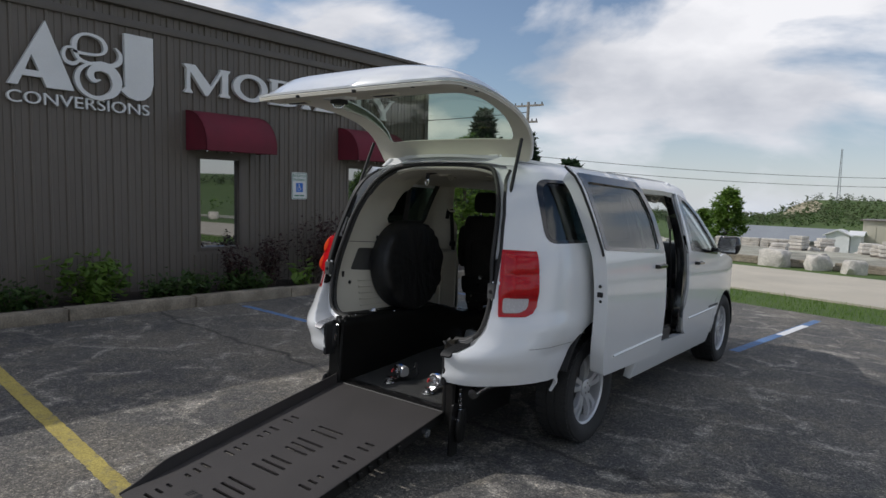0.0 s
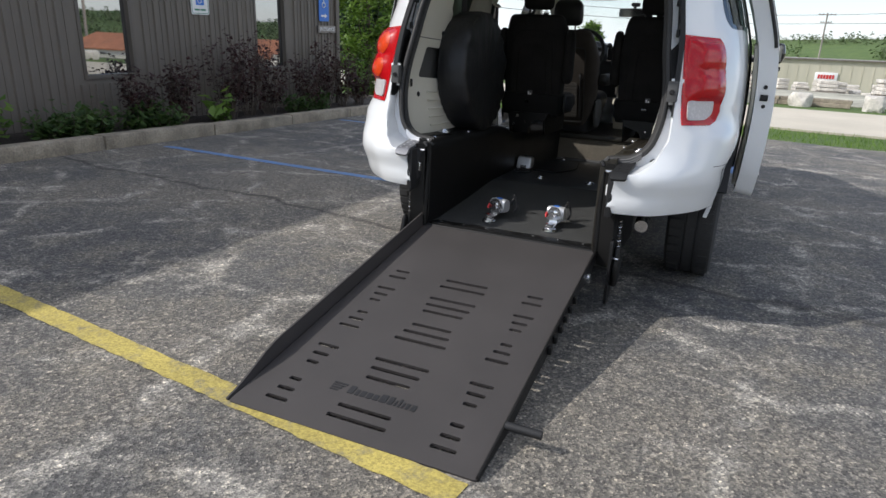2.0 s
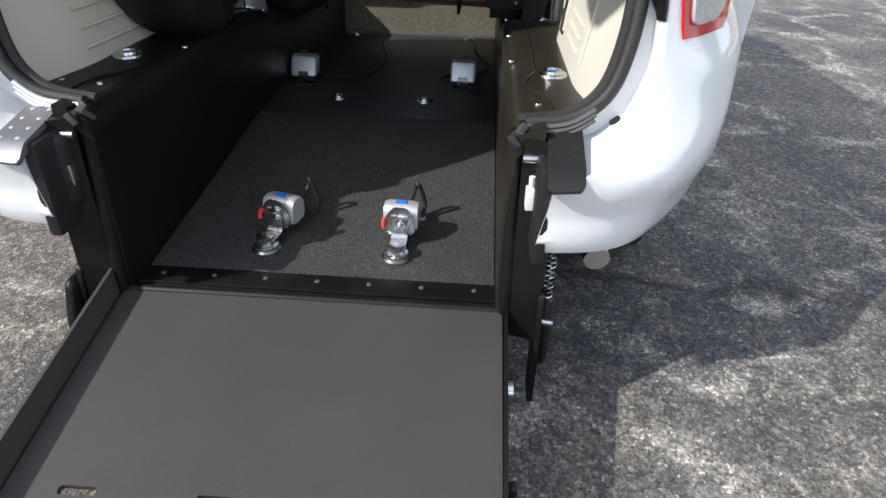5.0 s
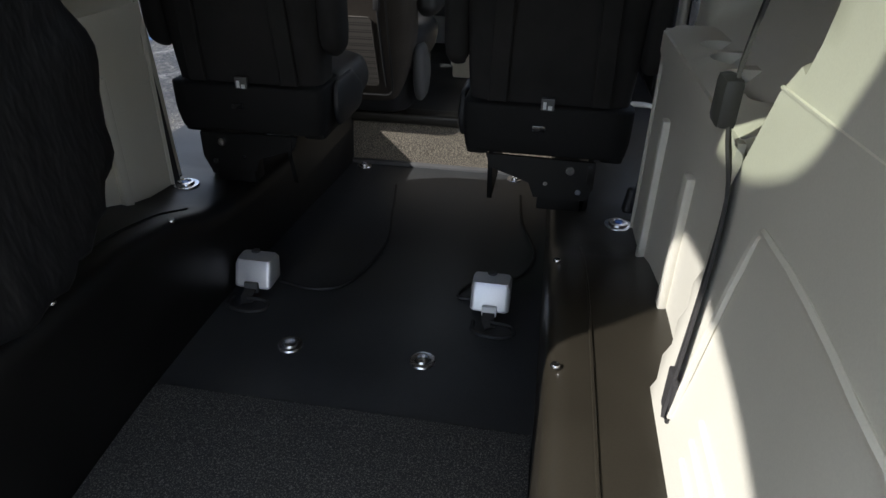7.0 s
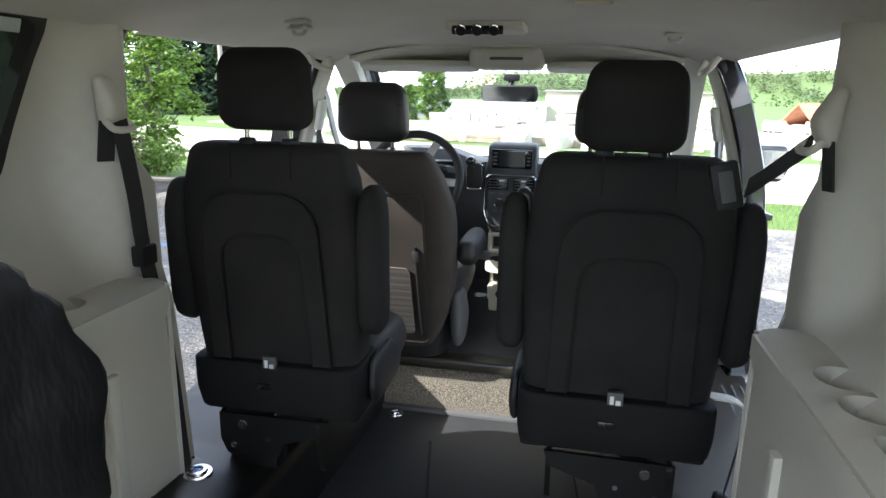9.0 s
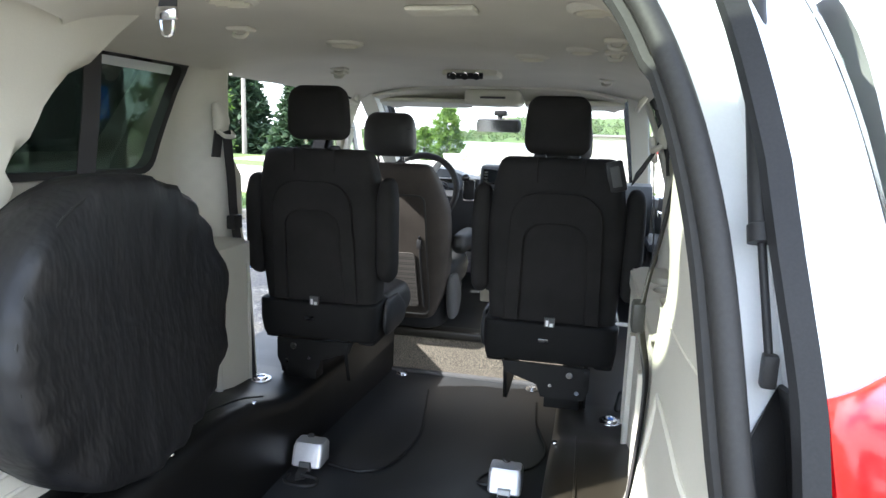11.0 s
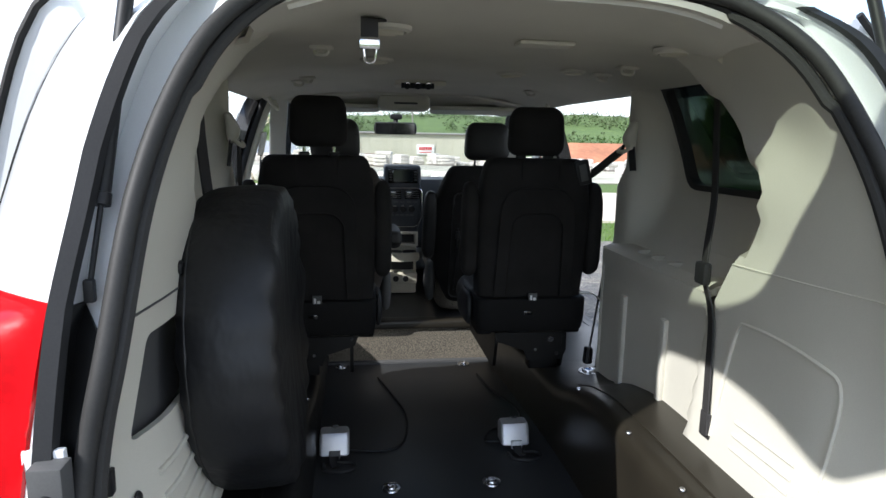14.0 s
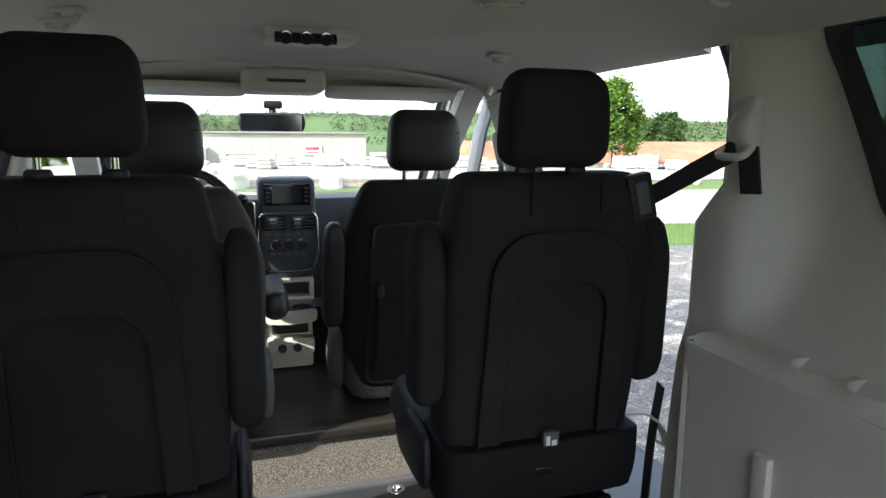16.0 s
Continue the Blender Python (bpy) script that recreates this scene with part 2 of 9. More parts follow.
def leaf_mat(name, a, c, rough=0.55):
    m, nt, b = node_mat(name)
    g = nt.nodes.new("ShaderNodeNewGeometry")
    r = ramp_of(nt, g.outputs["Random Per Island"], [(0.0, a), (1.0, c)])
    nt.links.new(r.outputs[0], b.inputs["Base Color"])
    b.inputs["Roughness"].default_value = rough
    b.inputs["Subsurface Weight"].default_value = 0.0
    tl = nt.nodes.new("ShaderNodeBsdfTranslucent")
    mx = nt.nodes.new("ShaderNodeMixShader")
    mx.inputs[0].default_value = 0.4
    nt.links.new(r.outputs[0], tl.inputs[0])
    nt.links.new(b.outputs[0], mx.inputs[1])
    nt.links.new(tl.outputs[0], mx.inputs[2])
    nt.links.new(mx.outputs[0], nt.nodes["Material Output"].inputs[0])
    return m


def speckled(name, dark, light, scale, rough=0.9, share=(0.45, 0.62), bump=0.6, dist=0.003):
    """Rubber grit flooring or loop carpet: dark base with pale flecks."""
    m, nt, b = node_mat(name)
    n1, n2 = noise_tex(nt, scale, 2, 0.7), noise_tex(nt, 3.0, 4)
    c = ramp_of(nt, n1.outputs["Fac"], [(share[0], dark), (share[1], light)]).outputs[0]
    s = ramp_of(nt, n2.outputs["Fac"], [(0.3, (0.85,) * 3), (0.7, (1.1,) * 3)]).outputs[0]
    nt.links.new(mixed(nt, "MULTIPLY", 1.0, c, s), b.inputs["Base Color"])
    b.inputs["Roughness"].default_value = rough
    bump_on(nt, b, n1.outputs["Fac"], bump, dist)
    return m


WHITE = surface("white_car_paint", (0.80, 0.815, 0.82), 0.32, vary=0.02, fine=400, bump=0.0, coat=0.9)
JAMB = surface("white_jamb_paint", (0.78, 0.79, 0.80), 0.4, vary=0.03, fine=300, bump=0.02, coat=0.4)
BLACK = surface("black_plastic", (0.020, 0.020, 0.021), 0.5, vary=0.2, fine=350, bump=0.15, dist=0.0006, spec=0.3)
GLOSSBLACK = surface("gloss_black", (0.012, 0.012, 0.013), 0.14, vary=0.1, fine=300, bump=0.0, coat=0.6)
RUBBER = surface("black_rubber", (0.026, 0.025, 0.024), 0.62, vary=0.2, fine=200, bump=0.12, dist=0.001)
TYRE = surface("tyre_rubber", (0.030, 0.030, 0.030), 0.75, vary=0.3, fine=90, bump=0.3, dist=0.002)
STEEL = surface("bright_steel", (0.62, 0.62, 0.63), 0.25, metal=1.0, vary=0.1, fine=220, bump=0.05, dist=0.0005)
ALLOY = surface("painted_alloy", (0.62, 0.63, 0.65), 0.36, metal=0.45, vary=0.06, fine=300, bump=0.02, dist=0.0005)
PADMETAL = surface("worn_aluminium_pad", (0.26, 0.26, 0.27), 0.42, metal=0.7, vary=0.12, fine=220, bump=0.08, dist=0.0006)
SATIN = surface("satin_silver_casting", (0.66, 0.66, 0.67), 0.38, metal=0.55, vary=0.06, fine=250, bump=0.05, dist=0.0005)
CHROME = surface("chrome", (0.75, 0.75, 0.76), 0.1, metal=1.0, vary=0.03, fine=200, bump=0.0)
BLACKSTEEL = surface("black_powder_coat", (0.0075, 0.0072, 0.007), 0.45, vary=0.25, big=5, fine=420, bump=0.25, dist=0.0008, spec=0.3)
RAMPMAT = surface("ramp_grit_coating", (0.0445, 0.0390, 0.0372), 0.72, vary=0.14, big=4, fine=520, bump=0.6, dist=0.0012)
VINYL = surface("black_floor_vinyl", (0.034, 0.036, 0.038), 0.40, vary=0.2, big=6, fine=260, bump=0.2, dist=0.0012)
# Browner copy of the black ledge coating, for its sunlit right side.
BROWNMETAL = surface("sunlit_tone_ledge_coat", (0.024, 0.0205, 0.0145), 0.36, vary=0.18, big=5, fine=320, bump=0.2, dist=0.0010)
CREAM = surface("light_grey_beige_trim", (0.635, 0.608, 0.525), 0.6, vary=0.05, fine=420, bump=0.2, dist=0.0006)
CREAMLO = surface("beige_console_plastic", (0.60, 0.565, 0.46), 0.5, vary=0.06, fine=420, bump=0.15, dist=0.0006)
LINER = surface("headliner_fabric", (0.62, 0.595, 0.525), 0.95, vary=0.06, big=3, fine=700, bump=0.25, dist=0.001, spec=0.2)
DARKGREY = surface("dark_grey_trim", (0.085, 0.085, 0.085), 0.6, vary=0.1, fine=400, bump=0.2, dist=0.0006)
DASH = surface("dark_blue_grey_dash", (0.045, 0.050, 0.058), 0.55, vary=0.1, fine=420, bump=0.25, dist=0.0008)
SEATCLOTH = surface("black_seat_cloth", (0.0225, 0.0212, 0.0205), 0.85, vary=0.25, big=7, fine=600, bump=0.35, dist=0.001, spec=0.15)
SEATHIDE = surface("black_seat_vinyl", (0.020, 0.0195, 0.019), 0.55, vary=0.2, big=7, fine=380, bump=0.25, dist=0.001)
SEATSHELL = surface("matt_black_seat_shell", (0.0115, 0.0112, 0.011), 0.78, vary=0.2, big=6, fine=380, bump=0.2, dist=0.0006, spec=0.2)
COVER = surface("black_vinyl_cover", (0.0105, 0.0105, 0.0118), 0.52, vary=0.2, big=6, fine=11, bump=0.45, dist=0.02, stretch=(1, 1.6, 0.6))
WEB = surface("dark_grey_webbing", (0.032, 0.030, 0.030), 0.8, vary=0.2, fine=500, bump=0.4, dist=0.0008)
CARPET = speckled("step_carpet", (0.075, 0.065, 0.05), (0.33, 0.29, 0.225), 300)
MAT = speckled("rubber_grit_mat", (0.016, 0.017, 0.018), (0.15, 0.145, 0.13), 330, rough=0.8, share=(0.49, 0.70))
REDLENS = lens_mat("red_lens", (0.50, 0.0032, 0.0070))
# Red lens with the orange of sun shining through put into its colour.
SUNLITLENS = lens_mat("sunlit_red_bulb_bowl", (0.68, 0.058, 0.011))
CLEARLENS = lens_mat("clear_lens", (0.52, 0.50, 0.50))
TINT = glass_mat("privacy_glass", (0.39, 0.435, 0.41), base=0.08, edge=0.7)
GATEGLASS = glass_mat("liftgate_glass", (0.74, 0.78, 0.71))
CLEAR = glass_mat("clear_glass", (0.965, 0.98, 0.97), base=0.03)
SCREEN = surface("dark_screen", (0.02, 0.025, 0.03), 0.08, vary=0.1, bump=0.0)
WHITEPAINT = surface("white_sign_paint", (0.80, 0.80, 0.79), 0.5, vary=0.05, fine=80, bump=0.05)
SIDING = surface("brown_metal_siding", (0.150, 0.128, 0.106), 0.5, vary=0.09, big=1.2, fine=35, bump=0.05, stretch=(1, 1, 0.12))
SIDETRIM = surface("dark_brown_trim", (0.120, 0.102, 0.085), 0.5, vary=0.1, fine=40, bump=0.05)
MAROON = surface("maroon_awning_canvas", (0.155, 0.012, 0.028), 0.75, vary=0.15, big=3, fine=350, bump=0.3, dist=0.001)
CONCRETE = surface("weathered_concrete", (0.32, 0.275, 0.21), 0.88, vary=0.38, big=4, fine=60, bump=0.5, dist=0.006)
ROADMAT = surface("pale_road", (0.52, 0.47, 0.38), 0.9, vary=0.1, big=0.6, fine=40, bump=0.3, dist=0.005)
YARD = surface("pale_gravel_yard", (0.40, 0.385, 0.31), 0.95, vary=0.45, big=0.22, fine=1.6, bump=0.3, dist=0.02)
STONE = surface("pale_limestone", (0.62, 0.58, 0.52), 0.85, vary=0.25, big=2.5, fine=18, bump=0.6, dist=0.02)
MULCH = surface("dark_mulch", (0.050, 0.038, 0.030), 0.95, vary=0.5, big=6, fine=45, bump=0.9, dist=0.02)
BARK = surface("bark", (0.13, 0.105, 0.085), 0.9, vary=0.3, big=8, fine=40, bump=0.8, dist=0.01, stretch=(1, 1, 0.2))
POLEWOOD = surface("weathered_pole_wood", (0.30, 0.27, 0.24), 0.85, vary=0.2, big=4, fine=30, bump=0.4, stretch=(1, 1, 0.1))
YELLOW = line_paint("yellow_line_paint", (0.50, 0.40, 0.105))
BLUE = line_paint("blue_line_paint", (0.14, 0.27, 0.52))
BLUESIGN = surface("blue_sign_sheet", (0.03, 0.17, 0.62), 0.4, vary=0.05, bump=0.0)
GREENINK = surface("green_sign_ink", (0.03, 0.22, 0.12), 0.5, vary=0.05, bump=0.0)
REDINK = surface("red_sign_ink", (0.55, 0.03, 0.03), 0.5, vary=0.05, bump=0.0)
CREAMWALL = surface("cream_metal_wall", (0.50, 0.47, 0.37), 0.6, vary=0.08, big=0.3, fine=3, bump=0.1, stretch=(1, 1, 0.2))
GREYROOF = surface("grey_metal_roof", (0.26, 0.28, 0.30), 0.55, vary=0.08, big=0.4, fine=3, bump=0.1)
RUSTROOF = surface("rusty_orange_roof", (0.42, 0.17, 0.085), 0.7, vary=0.25, big=0.6, fine=4, bump=0.2)
ASPHALT = asphalt_mat()
GRASS = grass_mat("grass", (0.055, 0.105, 0.018), (0.10, 0.155, 0.030))
LEAF = leaf_mat("bright_leaves", (0.070, 0.150, 0.018), (0.19, 0.30, 0.05))
LEAFDARK = leaf_mat("dark_leaves", (0.035, 0.080, 0.020), (0.095, 0.160, 0.038))
# Lighter grey-green: the haze of distance is mixed into the leaf colour.
HAZYLEAF = leaf_mat("hazy_hill_leaves", (0.070, 0.100, 0.040), (0.135, 0.170, 0.075), 0.8)
QUARRY = surface("sandy_quarry_slope", (0.42, 0.36, 0.25), 0.95, vary=0.25, big=0.05, fine=0.6, bump=0.0)
SPRUCE = leaf_mat("spruce_needles", (0.026, 0.055, 0.030), (0.060, 0.105, 0.048), 0.7)
PURPLE = leaf_mat("purple_leaves", (0.030, 0.014, 0.016), (0.085, 0.038, 0.036))


# ---------------------------------------------------------------- modelling helpers
def finish(name, bm, mat, smooth=40):
    bmesh.ops.recalc_face_normals(bm, faces=bm.faces)
    me = bpy.data.meshes.new(name)
    bm.to_mesh(me)
    bm.free()
    me.materials.append(mat)
    if smooth:
        me.polygons.foreach_set("use_smooth", [True] * len(me.polygons))
        me.set_sharp_from_angle(angle=radians(smooth))
    return me


def thing(name, loc, label, category, group="", kind=""):
    """An Empty at the base of a thing, which its parts hang under."""
    ob = new(name)
    ob.empty_display_size = 0.05
    ob.location = loc
    return tagged(ob, label, category, group, kind)


def part(name, bm, mat, parent, label="", smooth=40):
    ob = new(name, finish(name, bm, mat, smooth))
    ob.parent = parent
    if parent.data is None:
        ob.matrix_parent_inverse = Matrix.Translation(parent.location).inverted()
    return tagged(ob, label)


def single(name, bm, mat, label, category="", group="", kind="", smooth=40):
    return tagged(new(name, finish(name, bm, mat, smooth)), label, category, group, kind)


def curve_at(table, v):
    """Smooth interpolation through a short table of pairs."""
    if v <= table[0][0]:
        return table[0][1]
    for i in range(len(table) - 1):
        (a, fa), (b, fb) = table[i], table[i + 1]
        if v <= b:
            def slope(j):
                if j <= 0 or j >= len(table) - 1:
                    return 0.0 if j > 0 else (table[1][1] - table[0][1]) / (table[1][0] - table[0][0])
                s0 = (table[j][1] - table[j - 1][1]) / (table[j][0] - table[j - 1][0])
                s1 = (table[j + 1][1] - table[j][1]) / (table[j + 1][0] - table[j][0])
                return 0.0 if s0 * s1 <= 0 else 2 * s0 * s1 / (s0 + s1)
            h, t = b - a, (v - a) / (b - a)
            return (fa * (1 + 2 * t) * (1 - t) ** 2 + slope(i) * h * t * (1 - t) ** 2 + fb * t * t * (3 - 2 * t) + slope(i + 1) * h * t * t * (t - 1))
    return table[-1][1]


def smooth01(t):
    t = min(1.0, max(0.0, t))
    return t * t * (3 - 2 * t)


def box(bm, x0, x1, y0, y1, z0, z1, bev=0.0, seg=2, m=None):
    r = bmesh.ops.create_cube(bm, size=1)
    vs = r["verts"]
    for v in vs:
        v.co = Vector(((x0 + x1) / 2 + v.co.x * (x1 - x0), (y0 + y1) / 2 + v.co.y * (y1 - y0), (z0 + z1) / 2 + v.co.z * (z1 - z0)))
    if bev:
        es = {e for v in vs for e in v.link_edges}
        out = bmesh.ops.bevel(bm, geom=list(es), offset=bev, segments=seg, profile=0.6, affect="EDGES")
        vs = list({v for f in out["faces"] for v in f.verts} | {v for v in vs if v.is_valid})
    if m is not None:
        bmesh.ops.transform(bm, matrix=m, verts=[v for v in vs if v.is_valid])
    return bm


def ring_loft(bm, rings, cap=True, closed=True):
    """Skin over rings of equal length."""
    rows = [[bm.verts.new(p) for p in ring] for ring in rings]
    n = len(rows[0])
    for a, b in zip(rows, rows[1:]):
        for i in range(n if closed else n - 1):
            j = (i + 1) % n
            bm.faces.new((a[i], a[j], b[j], b[i]))
    if cap and closed:
        bm.faces.new(rows[0][::-1])
        bm.faces.new(rows[-1])
    return rows


def frame_of(d):
    d = Vector(d).normalized()
    s = d.cross(Vector((0, 0, 1)) if abs(d.z) < 0.9 else Vector((1, 0, 0))).normalized()
    return s, s.cross(d).normalized()


def tube(bm, pts, r, n=10, cap=True):
    pts = [Vector(p) for p in pts]
    rad = r if isinstance(r, (list, tuple)) else [r] * len(pts)
    rings, s, u = [], None, None
    for i, p in enumerate(pts):
        d = (pts[min(i + 1, len(pts) - 1)] - pts[max(i - 1, 0)]).normalized()
        if s is None:
            s, u = frame_of(d)
        else:
            s = (s - d * s.dot(d)).normalized()
            u = s.cross(d).normalized()
        rings.append([p + (s * math.cos(a) + u * math.sin(a)) * rad[i] for a in [2 * math.pi * k / n for k in range(n)]])
    ring_loft(bm, rings, cap)


def ribbon(bm, pts, across, width, thick):
    """A strap: a thin rectangular strip along points; across: direction of its width."""
    rings = []
    pts = [Vector(p) for p in pts]
    for i, p in enumerate(pts):
        d = (pts[min(i + 1, len(pts) - 1)] - pts[max(i - 1, 0)]).normalized()
        c = Vector(across(i) if callable(across) else across)
        c = (c - d * c.dot(d)).normalized()
        n = d.cross(c).normalized()
        h, t = c * width / 2, n * thick / 2
        rings.append([p - h - t, p + h - t, p + h + t, p - h + t])
    ring_loft(bm, rings)


def lathe(bm, profile, origin, axis, n=32):
    """Revolve (radius, height) pairs round an axis."""
    o, d = Vector(origin), Vector(axis).normalized()
    s, u = frame_of(d)
    rings = [[o + d * h + (s * math.cos(a) + u * math.sin(a)) * max(r, 1e-4) for a in [2 * math.pi * k / n for k in range(n)]] for r, h in profile]
    ring_loft(bm, rings)


def smooth_path(pts, per=6):
    """Catmull-Rom through points."""
    P = [Vector(p) for p in pts]
    P = [2 * P[0] - P[1]] + P + [2 * P[-1] - P[-2]]
    out = []
    for i in range(1, len(P) - 2):
        for k in range(per):
            t = k / per
            a, b, c, d = P[i - 1], P[i], P[i + 1], P[i + 2]
            out.append(0.5 * (2 * b + (c - a) * t + (2 * a - 5 * b + 4 * c - d) * t * t + (3 * b - a - 3 * c + d) * t ** 3))
    out.append(P[-2])
    return out


def rounded(pts, r, n=5):
    """A polygon with its corners rounded."""
    out = []
    m = len(pts)
    for i in range(m):
        p, a, b = Vector(pts[i][:2]), Vector(pts[i - 1][:2]), Vector(pts[(i + 1) % m][:2])
        ra = min(r, (a - p).length * 0.45, (b - p).length * 0.45)
        s, e = p + (a - p).normalized() * ra, p + (b - p).normalized() * ra
        for k in range(n + 1):
            t = k / n
            q = s * (1 - t) ** 2 + p * 2 * t * (1 - t) + e * t * t
            out.append((q.x, q.y))
    return out


def inside(p, poly):
    x, y = p
    hit = False
    for i in range(len(poly)):
        (x0, y0), (x1, y1) = poly[i - 1], poly[i]
        if (y0 > y) != (y1 > y) and x < (x1 - x0) * (y - y0) / (y1 - y0) + x0:
            hit = not hit
    return hit


def dense(poly, step):
    out = []
    for i in range(len(poly)):
        a, b = Vector(poly[i]), Vector(poly[(i + 1) % len(poly)])
        k = max(1, int((b - a).length / step + 0.5))
        out += [tuple(a + (b - a) * (j / k)) for j in range(k)]
    return out


from mathutils.geometry import delaunay_2d_cdt


def sheet(bm, outline, holes, step, fn, thick, back=1.0):
    """A panel with true thickness: a plane outline with holes, laid onto the surface fn(u, v) and thickened by the normal."""
    outline = dense(outline, step)
    holes = [dense(h, step) for h in holes]
    pts, edges = [], []
    for loop in [outline] + holes:
        o = len(pts)
        pts += [Vector(p) for p in loop]
        edges += [(o + i, o + (i + 1) % len(loop)) for i in range(len(loop))]
    us, vs = [p[0] for p in outline], [p[1] for p in outline]
    near = step * 0.45
    edge = np.array([tuple(p) for p in pts])
    v = min(vs) + step * 0.5
    row = 0
    while v < max(vs):
        u = min(us) + (0.5 if row % 2 else 0.0) * step + step * 0.25
        while u < max(us):
            if inside((u, v), outline) and not any(inside((u, v), h) for h in holes):
                if ((edge - (u, v)) ** 2).sum(1).min() > near * near:
                    pts.append(Vector((u, v)))
            u += step
        v += step * 0.87
        row += 1
    V, _, F, *_ = delaunay_2d_cdt(pts, edges, [], 0, 1e-6)
    tris = []
    for f in F:
        c = sum((V[i] for i in f), Vector((0, 0))) / len(f)
        if inside(c, outline) and not any(inside(c, h) for h in holes):
            tris.append(f)
    e = 1e-3
    front, rear = [], []
    for p in V:
        P = Vector(fn(p.x, p.y))
        n = (Vector(fn(p.x + e, p.y)) - Vector(fn(p.x - e, p.y))).cross(Vector(fn(p.x, p.y + e)) - Vector(fn(p.x, p.y - e)))
        n = n.normalized() if n.length > 1e-12 else Vector((0, 0, 1))
        front.append(bm.verts.new(P))
        rear.append(bm.verts.new(P - n * thick * back))
    count = {}
    for f in tris:
        for i in range(3):
            a, b = f[i], f[(i + 1) % 3]
            count[(a, b)] = 1
        bm.faces.new([front[i] for i in f])
        bm.faces.new([rear[i] for i in reversed(f)])
    for a, b in count:
        if (b, a) not in count:
            bm.faces.new((front[b], front[a], rear[a], rear[b]))
    for v in front + rear:
        if not v.link_faces:
            bm.verts.remove(v)
    return bm


def superring(cx, cy, z, hw, hd, n=4.0, k=28, tilt=0.0):
    out = []
    for i in range(k):
        a = 2 * math.pi * i / k + math.pi / k
        c, s = math.cos(a), math.sin(a)
        r = (abs(c) ** n + abs(s) ** n) ** (-1 / n)
        x, y = c * r * hw, s * r * hd
        out.append((cx + x, cy + y, z + tilt * y))
    return out


def cushion(bm, rows, n=4.0, k=28, ease=0.03):
    """A padded block from rows (z, cx, cy, half width, half depth), its sides smooth and its ends rounded off."""
    z0, z1 = rows[0][0], rows[-1][0]
    ease = min(ease, (z1 - z0) * 0.49)
    tab = [[(r[0], r[j]) for r in rows] for j in (1, 2, 3, 4)]
    zs = [z0 + ease * (1 - math.cos(a)) for a in np.linspace(0.0, math.pi / 2, 6)]
    zs += list(np.linspace(z0 + ease, z1 - ease, 2 + 2 * len(rows)))[1:-1]
    zs += [z1 - ease * (1 - math.cos(a)) for a in np.linspace(math.pi / 2, 0.0, 6)]
    rings = []
    for z in zs:
        cx, cy, w, d = (curve_at(t, z) for t in tab)
        q = max(0.0, 1 - min(z - z0, z1 - z) / ease)
        cut = 1 - math.sqrt(max(0.0, 1 - q * q))
        rings.append(superring(cx, cy, z, w - cut * min(ease, w * 0.85), d - cut * min(ease, d * 0.8), n, k))
    ring_loft(bm, rings)


def disc_bolt(bm, p, axis, r, h=0.006, n=14):
    lathe(bm, [(0.0001, 0), (r, 0), (r, h * 0.5), (r * 0.8, h), (0.0001, h)], p, axis, n)


def B():
    return bmesh.new()


def words(name, text, size, mat, parent, m, extrude=0.001, label="", width=0.0):
    cu = bpy.data.curves.new(name, "FONT")
    cu.body, cu.size, cu.extrude, cu.align_x, cu.align_y = text, size, extrude, "CENTER", "CENTER"
    tmp = bpy.data.objects.new(name, cu)
    me = bpy.data.meshes.new_from_object(tmp)
    if width:
        xs = [v.co.x for v in me.vertices]
        me.transform(Matrix.Diagonal((width / (max(xs) - min(xs)), 1, 1, 1)))
    me.transform(m)
    me.materials.append(mat)
    bpy.data.objects.remove(tmp)
    ob = new(name, me)
    ob.parent = parent
    if parent.data is None:
        ob.matrix_parent_inverse = Matrix.Translation(parent.location).inverted()
    return tagged(ob, label)


# ---------------------------------------------------------------- ground
def land(x, y):
    """Height of the land: level lot and road, then falling away, and wooded hills far off."""
    r = math.hypot(x, y - 2)
    front = smooth01((y + 0.35 * x - 19) / 42)
    z = -2.0 * front * smooth01((r - 22) / 40)
    swell = 0.14 + 0.86 * smooth01((math.degrees(math.atan2(x, y + 3)) + 11.5) / 5.0)
    z += swell * smooth01((r - 230) / 330) * (19 + 9 * noise.noise(Vector((x / 210, y / 210, 3.1))) + 4 * noise.noise(Vector((x / 70, y / 70, 1.7))))
    return z - (0.015 if r > 16 else 0.0)


